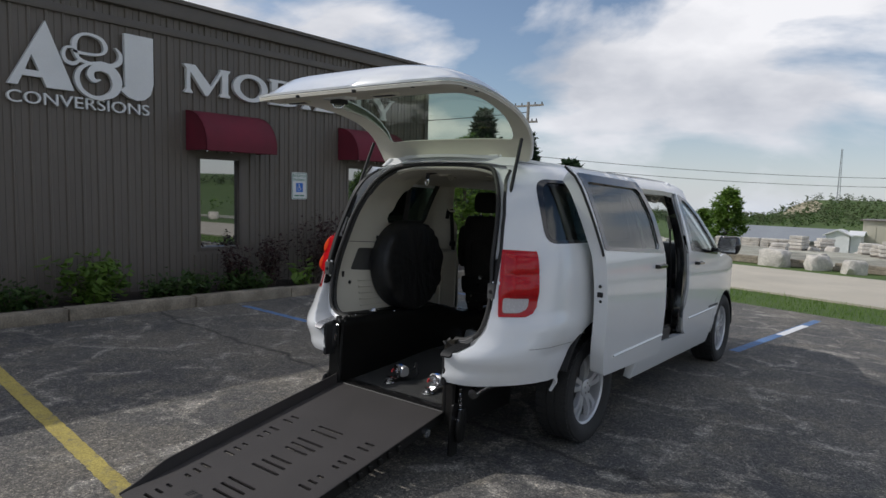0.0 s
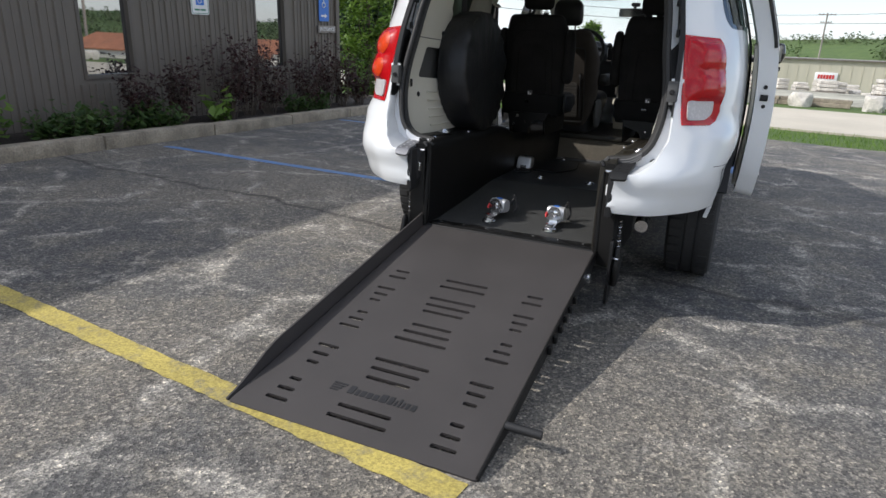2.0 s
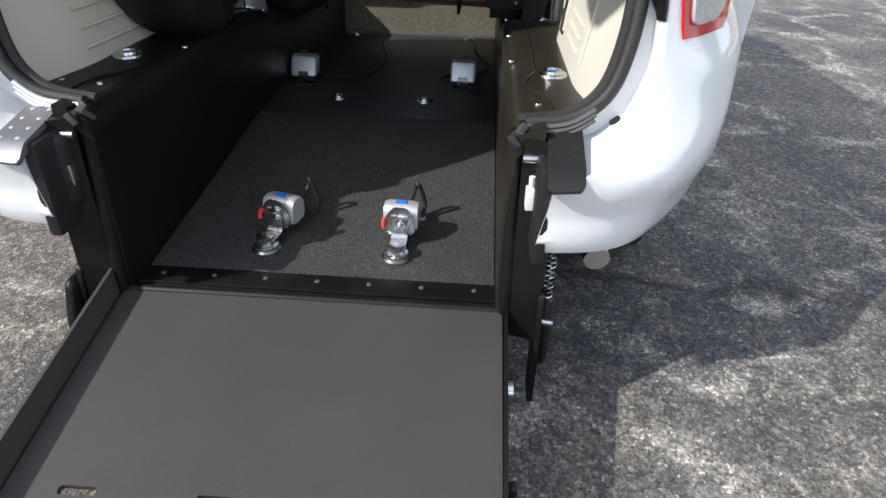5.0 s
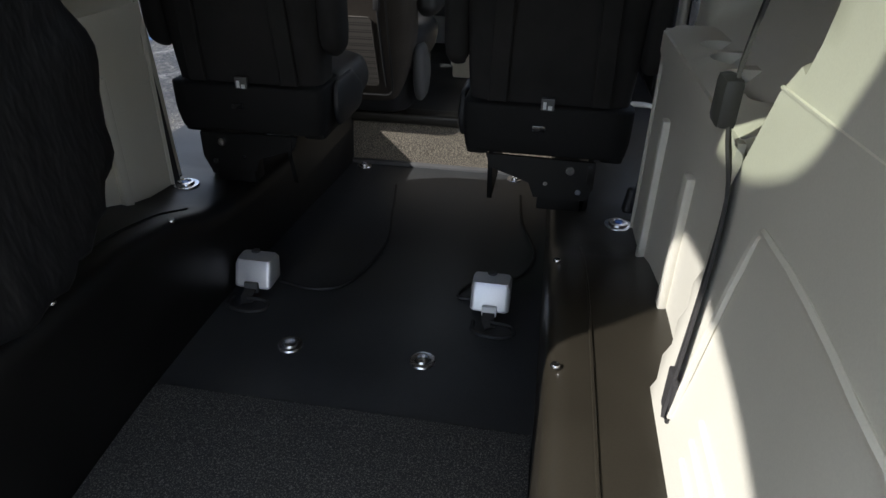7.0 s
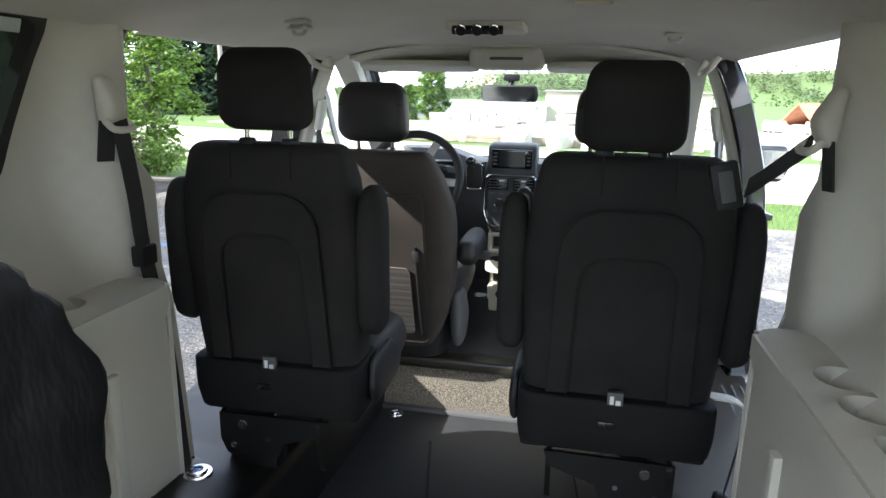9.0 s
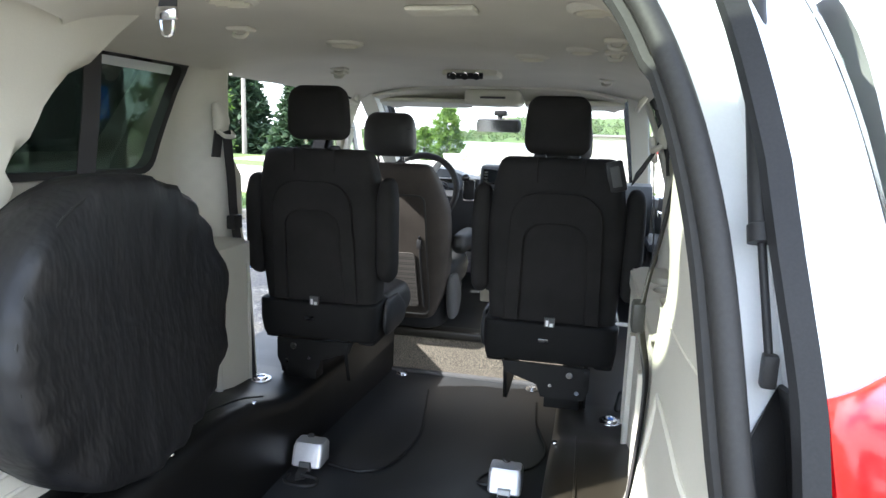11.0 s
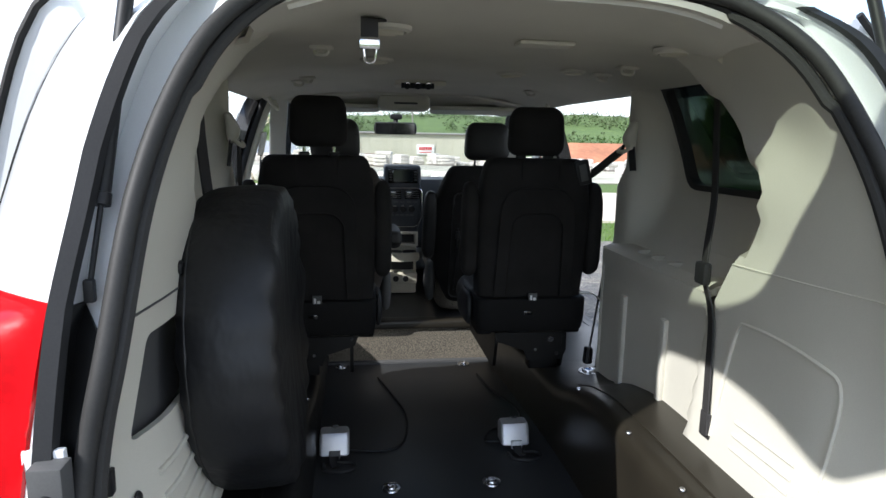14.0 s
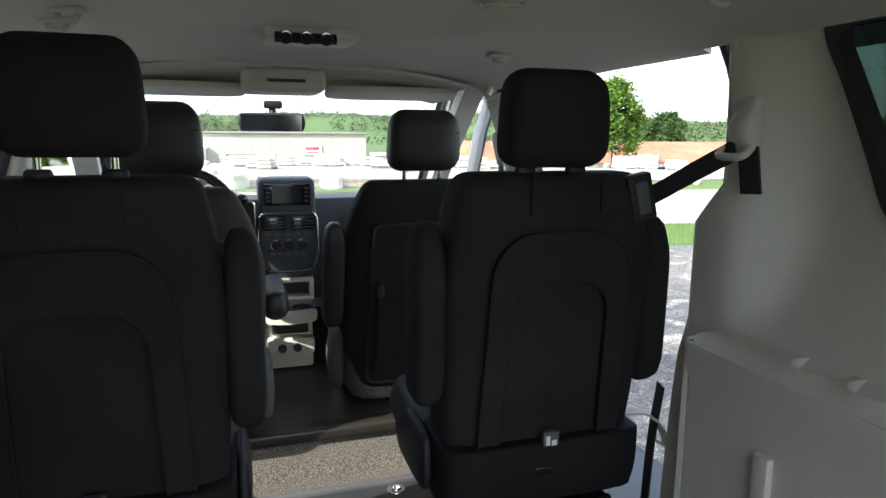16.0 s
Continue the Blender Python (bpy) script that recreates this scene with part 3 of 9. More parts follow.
def build_ground():
    bm = B()
    radii = [0.0, 6, 12, 16, 19, 22, 26, 31, 37, 44, 52, 62, 75, 92, 115, 145, 185, 230, 270, 310, 350, 400, 460, 530, 620, 760, 1000, 1500, 2600]
    n = 144
    rows = [[(r * math.cos(2 * math.pi * k / n), 2 + r * math.sin(2 * math.pi * k / n)) for k in range(n)] for r in radii[1:]]
    c = bm.verts.new((0, 2, -0.03))
    grid = [[bm.verts.new((x, y, land(x, y) - 0.03)) for x, y in row] for row in rows]
    for k in range(n):
        bm.faces.new((c, grid[0][k], grid[0][(k + 1) % n]))
    for a, b in zip(grid, grid[1:]):
        for k in range(n):
            bm.faces.new((a[k], b[k], b[(k + 1) % n], a[(k + 1) % n]))
    single("ground", bm, GRASS, "rough green grassland falling away beyond the road", "ground", kind="structure", smooth=60)
    bm = B()
    lot = [(-5.02, -16), (15, -16), (15, 6.6), (8.5, 7.3), (2.1, 8.25), (-0.2, 8.95), (-5.02, 10.5)]
    sheet(bm, lot, [], 2.5, lambda u, v: (u, v, 0.0), 0.02)
    single("parking_lot", bm, ASPHALT, "worn dark asphalt parking lot with pale cracks", "pavement", kind="structure", smooth=0)
    bm = B()
    yard = [(-16, 27), (-4, 21.5), (6, 20), (30, 20), (40, 36), (34, 62), (12, 67), (-10, 62), (-18, 46)]
    sheet(bm, yard, [], 2.5, lambda u, v: (u, v, land(u, v) + 0.012), 0.03)
    single("stone_yard", bm, YARD, "pale gravel yard of the stone works", "yard", kind="structure", smooth=60)
    bm = B()
    near = [(-46, 25.5), (-30, 20.6), (-13, 15.1), (-6.2, 12.6), (-0.8, 11.4), (2.1, 10.5), (8.5, 9.7), (15, 9.4), (40, 9)]
    far = [(40, 15.2), (15, 15.4), (8.5, 15.8), (1.7, 16.9), (-2.4, 18.2), (-13, 22.4), (-30, 28), (-46, 33)]
    sheet(bm, near + far, [], 3.0, lambda u, v: (u, v, 0.012), 0.04)
    single("road", bm, ROADMAT, "pale sun-bleached gravelly road past the lot", "road", kind="structure", smooth=0)


def painted_line(name, a, b, w, mat, label, seed, z=0.004):
    """A worn stripe: ragged edges and bare flakes."""
    rnd = random.Random(seed)
    a, b = Vector((*a, 0)), Vector((*b, 0))
    d = (b - a).normalized()
    s = Vector((-d.y, d.x, 0))
    n = int((b - a).length / 0.035)
    bm = B()
    top = [(i, w / 2 * (1 + rnd.uniform(-0.10, 0.05))) for i in range(n + 1)]
    bot = [(i, -w / 2 * (1 + rnd.uniform(-0.10, 0.05))) for i in range(n + 1)]
    pts = [tuple((a + (b - a) * (i / n) + s * o)[:2]) for i, o in top] + [tuple((a + (b - a) * (i / n) + s * o)[:2]) for i, o in reversed(bot)]
    vs = [bm.verts.new((x, y, z)) for x, y in pts]
    m = n + 1
    for i in range(n):
        bm.faces.new((vs[i], vs[i + 1], vs[2 * m - 2 - i], vs[2 * m - 1 - i]))
    single(name, bm, mat, label, "line marking", kind="structure", smooth=0)


def build_kerb():
    kerb = thing("kerb", (-4.95, 0, 0), "weathered grey concrete kerb along the planting bed", "kerb", kind="structure")
    y, i = -15.0, 0
    rnd = random.Random(4)
    while y < 8.9:
        ln = 1.52
        bm = B()
        dx, dz = rnd.uniform(-0.008, 0.008), rnd.uniform(-0.006, 0.006)
        box(bm, -5.045 + dx, -4.855 + dx, y + 0.006, min(8.95, y + ln) - 0.006, -0.02, 0.135 + dz, 0.02, 2)
        part("kerb_stone", bm, CONCRETE, kerb)
        y += ln
    bm = B()
    box(bm, -13, -4.855, 8.95, 9.12, -0.02, 0.13, 0.02)
    part("kerb_stone", bm, CONCRETE, kerb)
    bm = B()
    sheet(bm, [(-6.05, -15), (-5.03, -15), (-5.03, 8.95), (-13, 8.95), (-13, 7.66), (-6.05, 7.66)], [], 0.22,
          lambda u, v: (u, v, 0.085 + 0.025 * noise.noise(Vector((u * 3, v * 3, 0)))), 0.08)
    single("planting_bed", bm, MULCH, "dark bark mulch planting bed beside the building", "planting bed", kind="structure")


build_ground()
painted_line("yellow_line", (-4.75, -0.83), (0.41, -1.475), 0.105, YELLOW, "worn yellow parking line under the ramp's toe", 1)
painted_line("blue_line", (-4.60, 2.25), (-0.72, 2.02), 0.10, BLUE, "worn blue parking stall line", 2)
painted_line("blue_line", (-4.70, 5.76), (-1.2, 5.45), 0.10, BLUE, "worn blue parking stall line", 3)
painted_line("blue_line", (0.90, 4.6), (1.27, 7.9), 0.11, BLUE, "blue accessible stall line with a worn white end", 5)
painted_line("white_line", (1.09, 6.1), (1.21, 7.2), 0.10, WHITEPAINT, "worn white patch on the blue stall line", 6, 0.008)
build_kerb()


# ---------------------------------------------------------------- brown metal building
BX = -5.975
WINDOWS = [(2.395, 3.14, 0.62, 2.01), (5.355, 6.12, 0.60, 1.99)]
GRADE = 0.030  # the lot falls away gently along the building's foot


def level(ob, dy=0.0, dz=0.0):
    """Turns a thing on the building upright against the sloping lot."""
    pivot = Vector((BX, 3.0, 1.4))
    ob.matrix_world = Matrix.Translation(pivot) @ Matrix.Rotation(GRADE, 4, "X") @ Matrix.Translation(-pivot) @ Matrix.Translation(ob.location + Vector((0, dy, dz)))
    return ob


def build_building():
    b = thing("commercial_building", (BX - 5, 0, 0), "brown ribbed metal building with maroon awnings", "building")
    y0, y1, top = -11.0, 7.58, 3.90
    bm = B()
    outline = [(y0, -0.35), (y1, -0.35), (y1, top), (y0, top)]
    holes = [[(a, z0), (c, z0), (c, z1), (a, z1)] for a, c, z0, z1 in WINDOWS]
    sheet(bm, outline, holes, 1.2, lambda u, v: (BX, u, v), 0.16)
    part("wall", bm, SIDING, b, smooth=0)
    # standing ribs of the siding, with a low stiffener between them
    yk = y0 + 0.05
    while yk < y1 - 0.12:
        spans = [(-0.3, top - 0.02)]
        for a, c, z0, z1 in WINDOWS:
            if a - 0.07 < yk < c + 0.07:
                spans = [(-0.3, z0 - 0.05), (z1 + 0.05, top - 0.02)]
        for name, d, w0, w1, h in (("siding_rib", 0.0, 0.026, 0.012, 0.022), ("siding_stiffener", 0.0945, 0.0065, 0.0035, 0.007)):
            for za, zb in spans:
                bm = B()
                ring_loft(bm, [[(BX - 0.004, yk + d - w0, z), (BX + h, yk + d - w1, z), (BX + h, yk + d + w1, z), (BX - 0.004, yk + d + w0, z)] for z in (za, zb)])
                part(name, bm, SIDING, b, smooth=0)
        yk += 0.19
    bm = B()
    box(bm, BX - 0.02, BX + 0.045, y1 - 0.075, y1 + 0.03, -0.35, top, 0.006)
    part("corner_trim", bm, SIDETRIM, b)
    bm = B()
    box(bm, BX - 0.02, BX + 0.05, y0, y1 + 0.03, top - 0.30, top - 0.20, 0.01)
    box(bm, BX - 0.05, BX + 0.09, y0, y1 + 0.05, top - 0.06, top + 0.14, 0.02)
    part("fascia", bm, SIDETRIM, b)
    bm = B()
    sheet(bm, [(y0, -11), (y1 + 0.06, -11), (y1 + 0.06, 0.13), (y0, 0.13)], [], 3, lambda u, v: (BX + v, u, top + 0.15 - v * 0.10), 0.05)
    part("roof", bm, SIDETRIM, b, smooth=0)
    bm = B()
    yk = y0 + 0.1
    while yk < y1:
        box(bm, BX - 3.0, BX + 0.14, yk, yk + 0.04, top + 0.14, top + 0.18, m=None)
        yk += 0.305
    part("roof_rib", bm, SIDETRIM, b, smooth=0)
    bm = B()
    box(bm, BX - 11, BX - 0.16, y1 - 0.12, y1, -0.35, top + 0.1)
    box(bm, BX - 11, BX - 10.9, y0, y1 - 0.12, -0.05, top + 0.9)
    box(bm, BX - 11, BX - 0.16, y0, y0 + 0.12, -0.05, top + 0.1)
    part("end_wall", bm, SIDING, b, smooth=0)
    for a, c, z0, z1 in WINDOWS:
        bm = B()
        for args in ((a, a + 0.045, z0, z1), (c - 0.045, c, z0, z1), (a + 0.045, c - 0.045, z1 - 0.045, z1), (a + 0.045, c - 0.045, z0, z0 + 0.05)):
            box(bm, BX - 0.10, BX + 0.012, args[0], args[1], args[2], args[3], 0.004)
        fr = part("window", bm, SIDETRIM, b, "dark-framed reflective window")
        bm = B()
        box(bm, BX - 0.062, BX - 0.056, a + 0.04, c - 0.04, z0 + 0.04, z1 - 0.04)
        part("pane", bm, MIRRORPANE, fr, smooth=0)
        # Black open box behind the pane stands in for the unlit room.
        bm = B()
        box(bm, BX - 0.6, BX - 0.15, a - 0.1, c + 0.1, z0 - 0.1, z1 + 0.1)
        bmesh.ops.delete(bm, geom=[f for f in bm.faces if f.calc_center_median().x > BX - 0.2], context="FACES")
        part("blackened_recess", bm, BLACK, fr, smooth=0)
    for a, c, zt in ((2.22, 3.41, 2.635), (5.13, 6.45, 2.64)):
        build_awning(b, a, c, zt)
    return b


def build_awning(parent, a, c, ztop):
    """A quarter-round canvas awning with closed ends and a short valance."""
    drop, out = 0.56, 0.51
    prof = [(0.012 + out * math.sin(t), ztop - drop * 0.86 * (1 - math.cos(t))) for t in [math.pi / 2 * k / 10 for k in range(11)]]
    prof.append((0.012 + out, ztop - drop))
    bm = B()
    th = 0.012
    inner = [(x - th, z - th) for x, z in prof]
    ring_loft(bm, [[(BX + x, y, z) for x, z in prof + inner[::-1]] for y in np.linspace(a, c, 9)])
    aw = part("awning", bm, MAROON, parent, "maroon canvas awning")
    for y in (a, c - 0.012):
        bm = B()
        shape = [(0.012, ztop - drop)] + prof
        vs = [[bm.verts.new((BX + x, yy, z)) for x, z in shape] for yy in (y, y + 0.012)]
        bm.faces.new(vs[0])
        bm.faces.new(vs[1][::-1])
        for i in range(len(shape)):
            j = (i + 1) % len(shape)
            bm.faces.new((vs[0][i], vs[1][i], vs[1][j], vs[0][j]))
        part("end_panel", bm, MAROON, aw)
    for y in np.linspace(a + 0.02, c - 0.02, 4):
        bm = B()
        tube(bm, [(BX + x - 0.02, y, z - 0.02) for x, z in prof], 0.01, 6)
        part("frame_tube", bm, STEEL, aw)


def glass_window_mat():
    m, nt, b = node_mat("reflective_window_glass")
    n = noise_tex(nt, 1.5, 2)
    b.inputs["Base Color"].default_value = (0.02, 0.025, 0.03, 1)
    b.inputs["Roughness"].default_value = 0.015
    b.inputs["Specular IOR Level"].default_value = 1.0
    b.inputs["IOR"].default_value = 2.6
    bump_on(nt, b, n.outputs["Fac"], 0.02, 0.01)
    return m


MIRRORPANE = glass_window_mat()
building = level(build_building())


def build_signs():
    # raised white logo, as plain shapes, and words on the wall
    s = thing("wall_lettering", (BX + 0.03, 2.0, 3.0), "raised white lettering and logo shapes on the brown wall", "sign")
    ex = 0.06
    face = Matrix(((0, 0, 1, 0), (1, 0, 0, 0), (0, 1, 0, 0), (0, 0, 0, 1)))  # text plane facing +x

    def slab(poly, holes=(), k=0.0):
        bm = B()
        sheet(bm, poly, list(holes), 0.15, lambda u, v: (BX + 0.025 + ex + k, u, v), ex)
        part("sign_shape", bm, WHITEPAINT, s, smooth=30)

    def stroke(pts, widths, k):
        """A pen stroke of changing width along a curve."""
        p = smooth_path([(a, b, 0) for a, b in pts], 5)
        w = [widths[i // 5] + (widths[min(i // 5 + 1, len(widths) - 1)] - widths[i // 5]) * (i % 5) / 5 for i in range(len(p))]
        up, dn = [], []
        for i, q in enumerate(p):
            d = (p[min(i + 1, len(p) - 1)] - p[max(i - 1, 0)]).normalized()
            n = Vector((-d.y, d.x, 0)) * w[i] / 2
            up.append(q + n)
            dn.append(q - n)
        bm = B()
        x0, x1 = BX + 0.025, BX + 0.025 + ex + k
        ring_loft(bm, [[(x1, a.x, a.y), (x1, b.x, b.y), (x0, b.x, b.y), (x0, a.x, a.y)] for a, b in zip(up, dn)])
        part("sign_shape", bm, WHITEPAINT, s, smooth=30)

    def circ(cy, cz, r, n=28, sx=1.0):
        return [(cy + r * sx * math.cos(2 * math.pi * k / n), cz + r * math.sin(2 * math.pi * k / n)) for k in range(n)]

    slab([(0.0, 2.69), (0.411, 3.46), (0.717, 2.69), (0.410, 2.69), (0.365, 2.80), (0.155, 2.80), (0.105, 2.69)],
         [[(0.185, 2.87), (0.335, 2.87), (0.255, 3.05)]])
    stroke([(0.70, 3.19), (0.76, 3.165), (0.92, 3.16), (1.06, 3.19), (1.10, 3.27), (1.05, 3.36), (0.93, 3.40), (0.81, 3.38), (0.74, 3.30), (0.73, 3.20), (0.78, 3.09), (0.90, 3.05), (1.04, 3.07), (1.17, 3.06), (1.27, 3.12), (1.28, 3.22), (1.22, 3.29)],
           [0.025, 0.035, 0.03, 0.03, 0.055, 0.045, 0.03, 0.035, 0.06, 0.055, 0.04, 0.04, 0.05, 0.055, 0.06, 0.045, 0.012], 0.0015)
    stroke([(0.80, 3.08), (0.72, 3.02), (0.63, 3.04), (0.60, 3.12), (0.64, 3.20), (0.71, 3.21)], [0.03, 0.045, 0.045, 0.04, 0.03, 0.02], 0.003)
    stroke([(0.90, 3.05), (0.79, 2.97), (0.75, 2.85), (0.80, 2.72), (0.93, 2.645), (1.08, 2.66), (1.20, 2.74), (1.235, 2.87), (1.17, 2.99), (1.05, 3.02), (0.94, 2.99), (0.91, 2.91), (0.96, 2.85), (1.03, 2.87)],
           [0.03, 0.05, 0.06, 0.05, 0.045, 0.06, 0.10, 0.13, 0.12, 0.09, 0.08, 0.08, 0.05, 0.012], 0.0045)
    slab([(1.335, 3.50), (1.715, 3.50), (1.715, 2.90), (1.675, 2.76), (1.59, 2.685), (1.49, 2.665), (1.37, 2.70), (1.27, 2.78), (1.30, 2.80), (1.335, 2.83)], (), 0.006)
    base, cap = 2.87, 0.39

    def serif(y, w, k, z0=0.0, z1=1.0, fl=0.035):
        """An upright of a letter, flared at both ends."""
        a, b, z0, z1 = y, y + w, base + cap * z0, base + cap * z1
        slab([(a - fl, z0), (b + fl, z0), (b + fl, z0 + 0.018), (b, z0 + 0.055), (b, z1 - 0.055), (b + fl, z1 - 0.018), (b + fl, z1), (a - fl, z1), (a - fl, z1 - 0.018), (a, z1 - 0.055), (a, z0 + 0.055), (a - fl, z0 + 0.018)], (), k)

    top = base + cap
    serif(2.20, 0.055, 0.0)                                                    # M
    serif(2.76, 0.10, 0.0)
    slab([(2.18, top + 0.004), (2.33, top + 0.004), (2.58, base + 0.12), (2.53, base - 0.012), (2.485, base - 0.012)], (), 0.0015)
    slab([(2.485, base - 0.008), (2.53, base - 0.008), (2.80, top - 0.008), (2.745, top - 0.008)], (), 0.003)
    slab(circ(3.26, base + cap / 2, 0.205, 36, 1.52), [circ(3.26, base + cap / 2, 0.150, 32, 1.32)])  # O
    slab([(3.60, base), (3.98, base), (4.12, base + 0.025), (4.19, base + 0.105), (4.14, base + 0.185), (4.05, base + 0.215), (4.12, base + 0.29), (4.06, base + 0.36), (3.93, top), (3.60, top), (3.60, top - 0.02), (3.645, top - 0.045), (3.645, base + 0.045), (3.60, base + 0.02)],
         [[(3.76, base + 0.035), (3.95, base + 0.037), (4.04, base + 0.105), (3.96, base + 0.175), (3.76, base + 0.178)], [(3.76, base + 0.215), (3.92, base + 0.217), (3.98, base + 0.285), (3.91, base + 0.352), (3.76, base + 0.354)]])  # B
    serif(4.30, 0.10, 0.0)                                                     # I
    serif(4.58, 0.10, 0.0)                                                     # L
    slab([(4.66, base + 0.002), (4.96, base + 0.002), (5.00, base + 0.125), (4.965, base + 0.06), (4.90, base + 0.045), (4.66, base + 0.045)], (), 0.0015)
    serif(5.13, 0.10, 0.0)                                                     # I
    serif(5.51, 0.10, 0.0)                                                     # T
    slab([(5.31, top - 0.105), (5.345, top - 0.05), (5.50, top - 0.045), (5.62, top - 0.045), (5.775, top - 0.05), (5.81, top - 0.105), (5.795, top + 0.004), (5.325, top + 0.004)], (), 0.0015)
    serif(6.175, 0.10, 0.0, 0.0, 0.5, 0.03)                                    # Y
    slab([(5.90, top), (6.10, top), (6.245, base + 0.21), (6.275, base + 0.13), (6.175, base + 0.13)], (), 0.0015)
    slab([(6.235, base + 0.16), (6.285, base + 0.16), (6.46, top - 0.03), (6.53, top - 0.02), (6.53, top), (6.37, top), (6.37, top - 0.02), (6.415, top - 0.03)], (), 0.003)
    words("lettering", "CONVERSIONS", 0.20, WHITEPAINT, s, Matrix.Translation((BX + 0.045, 0.83, 2.55)) @ face, 0.02, width=1.67)
    level(s)

    def wheelchair(parent, cy, cz, h, mat, x):
        bm = B()
        lathe(bm, [(0.0001, 0), (h * 0.09, 0), (h * 0.09, 0.001), (0.0001, 0.001)], (x, cy - h * 0.08, cz + h * 0.40), (1, 0, 0), 14)
        tube(bm, [(x, cy - h * 0.08, cz + h * 0.27), (x, cy - h * 0.05, cz), (x, cy + h * 0.16, cz), (x, cy + h * 0.28, cz - h * 0.30)], h * 0.045, 6)
        tube(bm, [(x, cy - h * 0.06, cz + h * 0.14), (x, cy + h * 0.13, cz + h * 0.14)], h * 0.035, 6)
        tube(bm, [(x, cy - h * 0.05 + h * 0.27 * math.cos(a), cz - h * 0.14 + h * 0.27 * math.sin(a)) for a in np.linspace(2.2, 5.9, 14)], h * 0.04, 6)
        part("symbol", bm, mat, parent)

    r = thing("reserved_parking_sign", (BX + 0.03, 4.37, 1.45), "white reserved parking sign with green words", "sign")
    bm = B()
    sheet(bm, rounded([(4.21, 1.45), (4.535, 1.45), (4.535, 1.895), (4.21, 1.895)], 0.03), [], 0.2, lambda u, v: (BX + 0.030, u, v), 0.004)
    part("plate", bm, WHITEPAINT, r)
    bm = B()
    o = rounded([(4.222, 1.462), (4.523, 1.462), (4.523, 1.883), (4.222, 1.883)], 0.025)
    i = rounded([(4.229, 1.469), (4.516, 1.469), (4.516, 1.876), (4.229, 1.876)], 0.02)
    sheet(bm, o, [i], 0.3, lambda u, v: (BX + 0.0315, u, v), 0.001)
    part("border", bm, GREENINK, r)
    words("lettering", "RESERVED", 0.062, GREENINK, r, Matrix.Translation((BX + 0.032, 4.372, 1.835)) @ face)
    words("lettering", "PARKING", 0.062, GREENINK, r, Matrix.Translation((BX + 0.032, 4.372, 1.77)) @ face)
    bm = B()
    box(bm, BX + 0.030, BX + 0.0325, 4.30, 4.445, 1.57, 1.72)
    part("blue_square", bm, BLUESIGN, r, smooth=0)
    wheelchair(r, 4.37, 1.645, 0.12, WHITEPAINT, BX + 0.034)
    bm = B()
    for k in range(2):
        box(bm, BX + 0.030, BX + 0.0325, 4.27 + 0.11 * k, 4.36 + 0.11 * k, 1.50, 1.522)
    part("small_print", bm, GREENINK, r, smooth=0)
    level(r, -0.12, -0.066)
    e = thing("accessible_entrance_sign", (BX + 0.03, 7.31, 1.45), "blue accessible entrance sign with white arrow", "sign")
    bm = B()
    sheet(bm, rounded([(7.16, 1.45), (7.455, 1.45), (7.455, 1.89), (7.16, 1.89)], 0.03), [], 0.2, lambda u, v: (BX + 0.030, u, v), 0.004)
    part("plate", bm, BLUESIGN, e)
    wheelchair(e, 7.31, 1.745, 0.17, WHITEPAINT, BX + 0.033)
    bm = B()
    sheet(bm, [(7.22, 1.525), (7.33, 1.525), (7.33, 1.50), (7.40, 1.54), (7.33, 1.58), (7.33, 1.555), (7.22, 1.555)], [], 0.2, lambda u, v: (BX + 0.032, u, v), 0.001)
    part("arrow", bm, WHITEPAINT, e)
    level(e, -0.157, -0.09)
    p = thing("entrance_plank_sign", (BX + 0.03, 7.4, 1.22), "weathered grey plank with carved entrance lettering", "sign")
    bm = B()
    box(bm, BX + 0.024, BX + 0.05, 7.14, 7.66, 1.235, 1.355, 0.006)
    part("plank", bm, POLEWOOD, p)
    words("lettering", "ENTRANCE", 0.088, WHITEPAINT, p, Matrix.Translation((BX + 0.051, 7.40, 1.295)) @ face)
    level(p, -0.19, -0.065)


build_signs()


# ---------------------------------------------------------------- the van's shell
HALF = [(0.25, 0.885), (0.40, 0.925), (0.60, 0.945), (0.85, 0.950), (1.05, 0.942), (1.20, 0.925), (1.35, 0.885), (1.50, 0.835), (1.62, 0.785), (1.70, 0.725), (1.745, 0.645)]
REAR = [(0.46, -0.02), (0.49, -0.078), (0.515, -0.100), (0.54, -0.092), (0.56, -0.091), (0.63, -0.108), (0.655, -0.115), (0.668, -0.107), (0.755, -0.048), (0.80, -0.03), (0.89, 0.0), (1.05, 0.035), (1.22, 0.075), (1.50, 0.14), (1.60, 0.19), (1.68, 0.29), (1.745, 0.42)]
TUCK = [(0.40, 0.060), (0.50, 0.050), (0.60, 0.040), (0.656, 0.042), (0.71, 0.020), (0.80, 0.0), (0.90, 0.0), (1.25, 0.010), (1.46, 0.014), (1.60, 0.018)]
AF = 0.45
AC = AF + 0.785


def turn(z):
    """Radius of the rear corner seen from above: tighter at the bumper."""
    return 0.50 - 0.07 * smooth01((0.80 - z) / 0.2)


def half_at(z):
    return curve_at(HALF, z)


def rear_at(z):
    return curve_at(REAR, z)


def nose(y):
    return 1 - 0.24 * max(0.0, (y - 3.5) / 1.5) ** 2.2


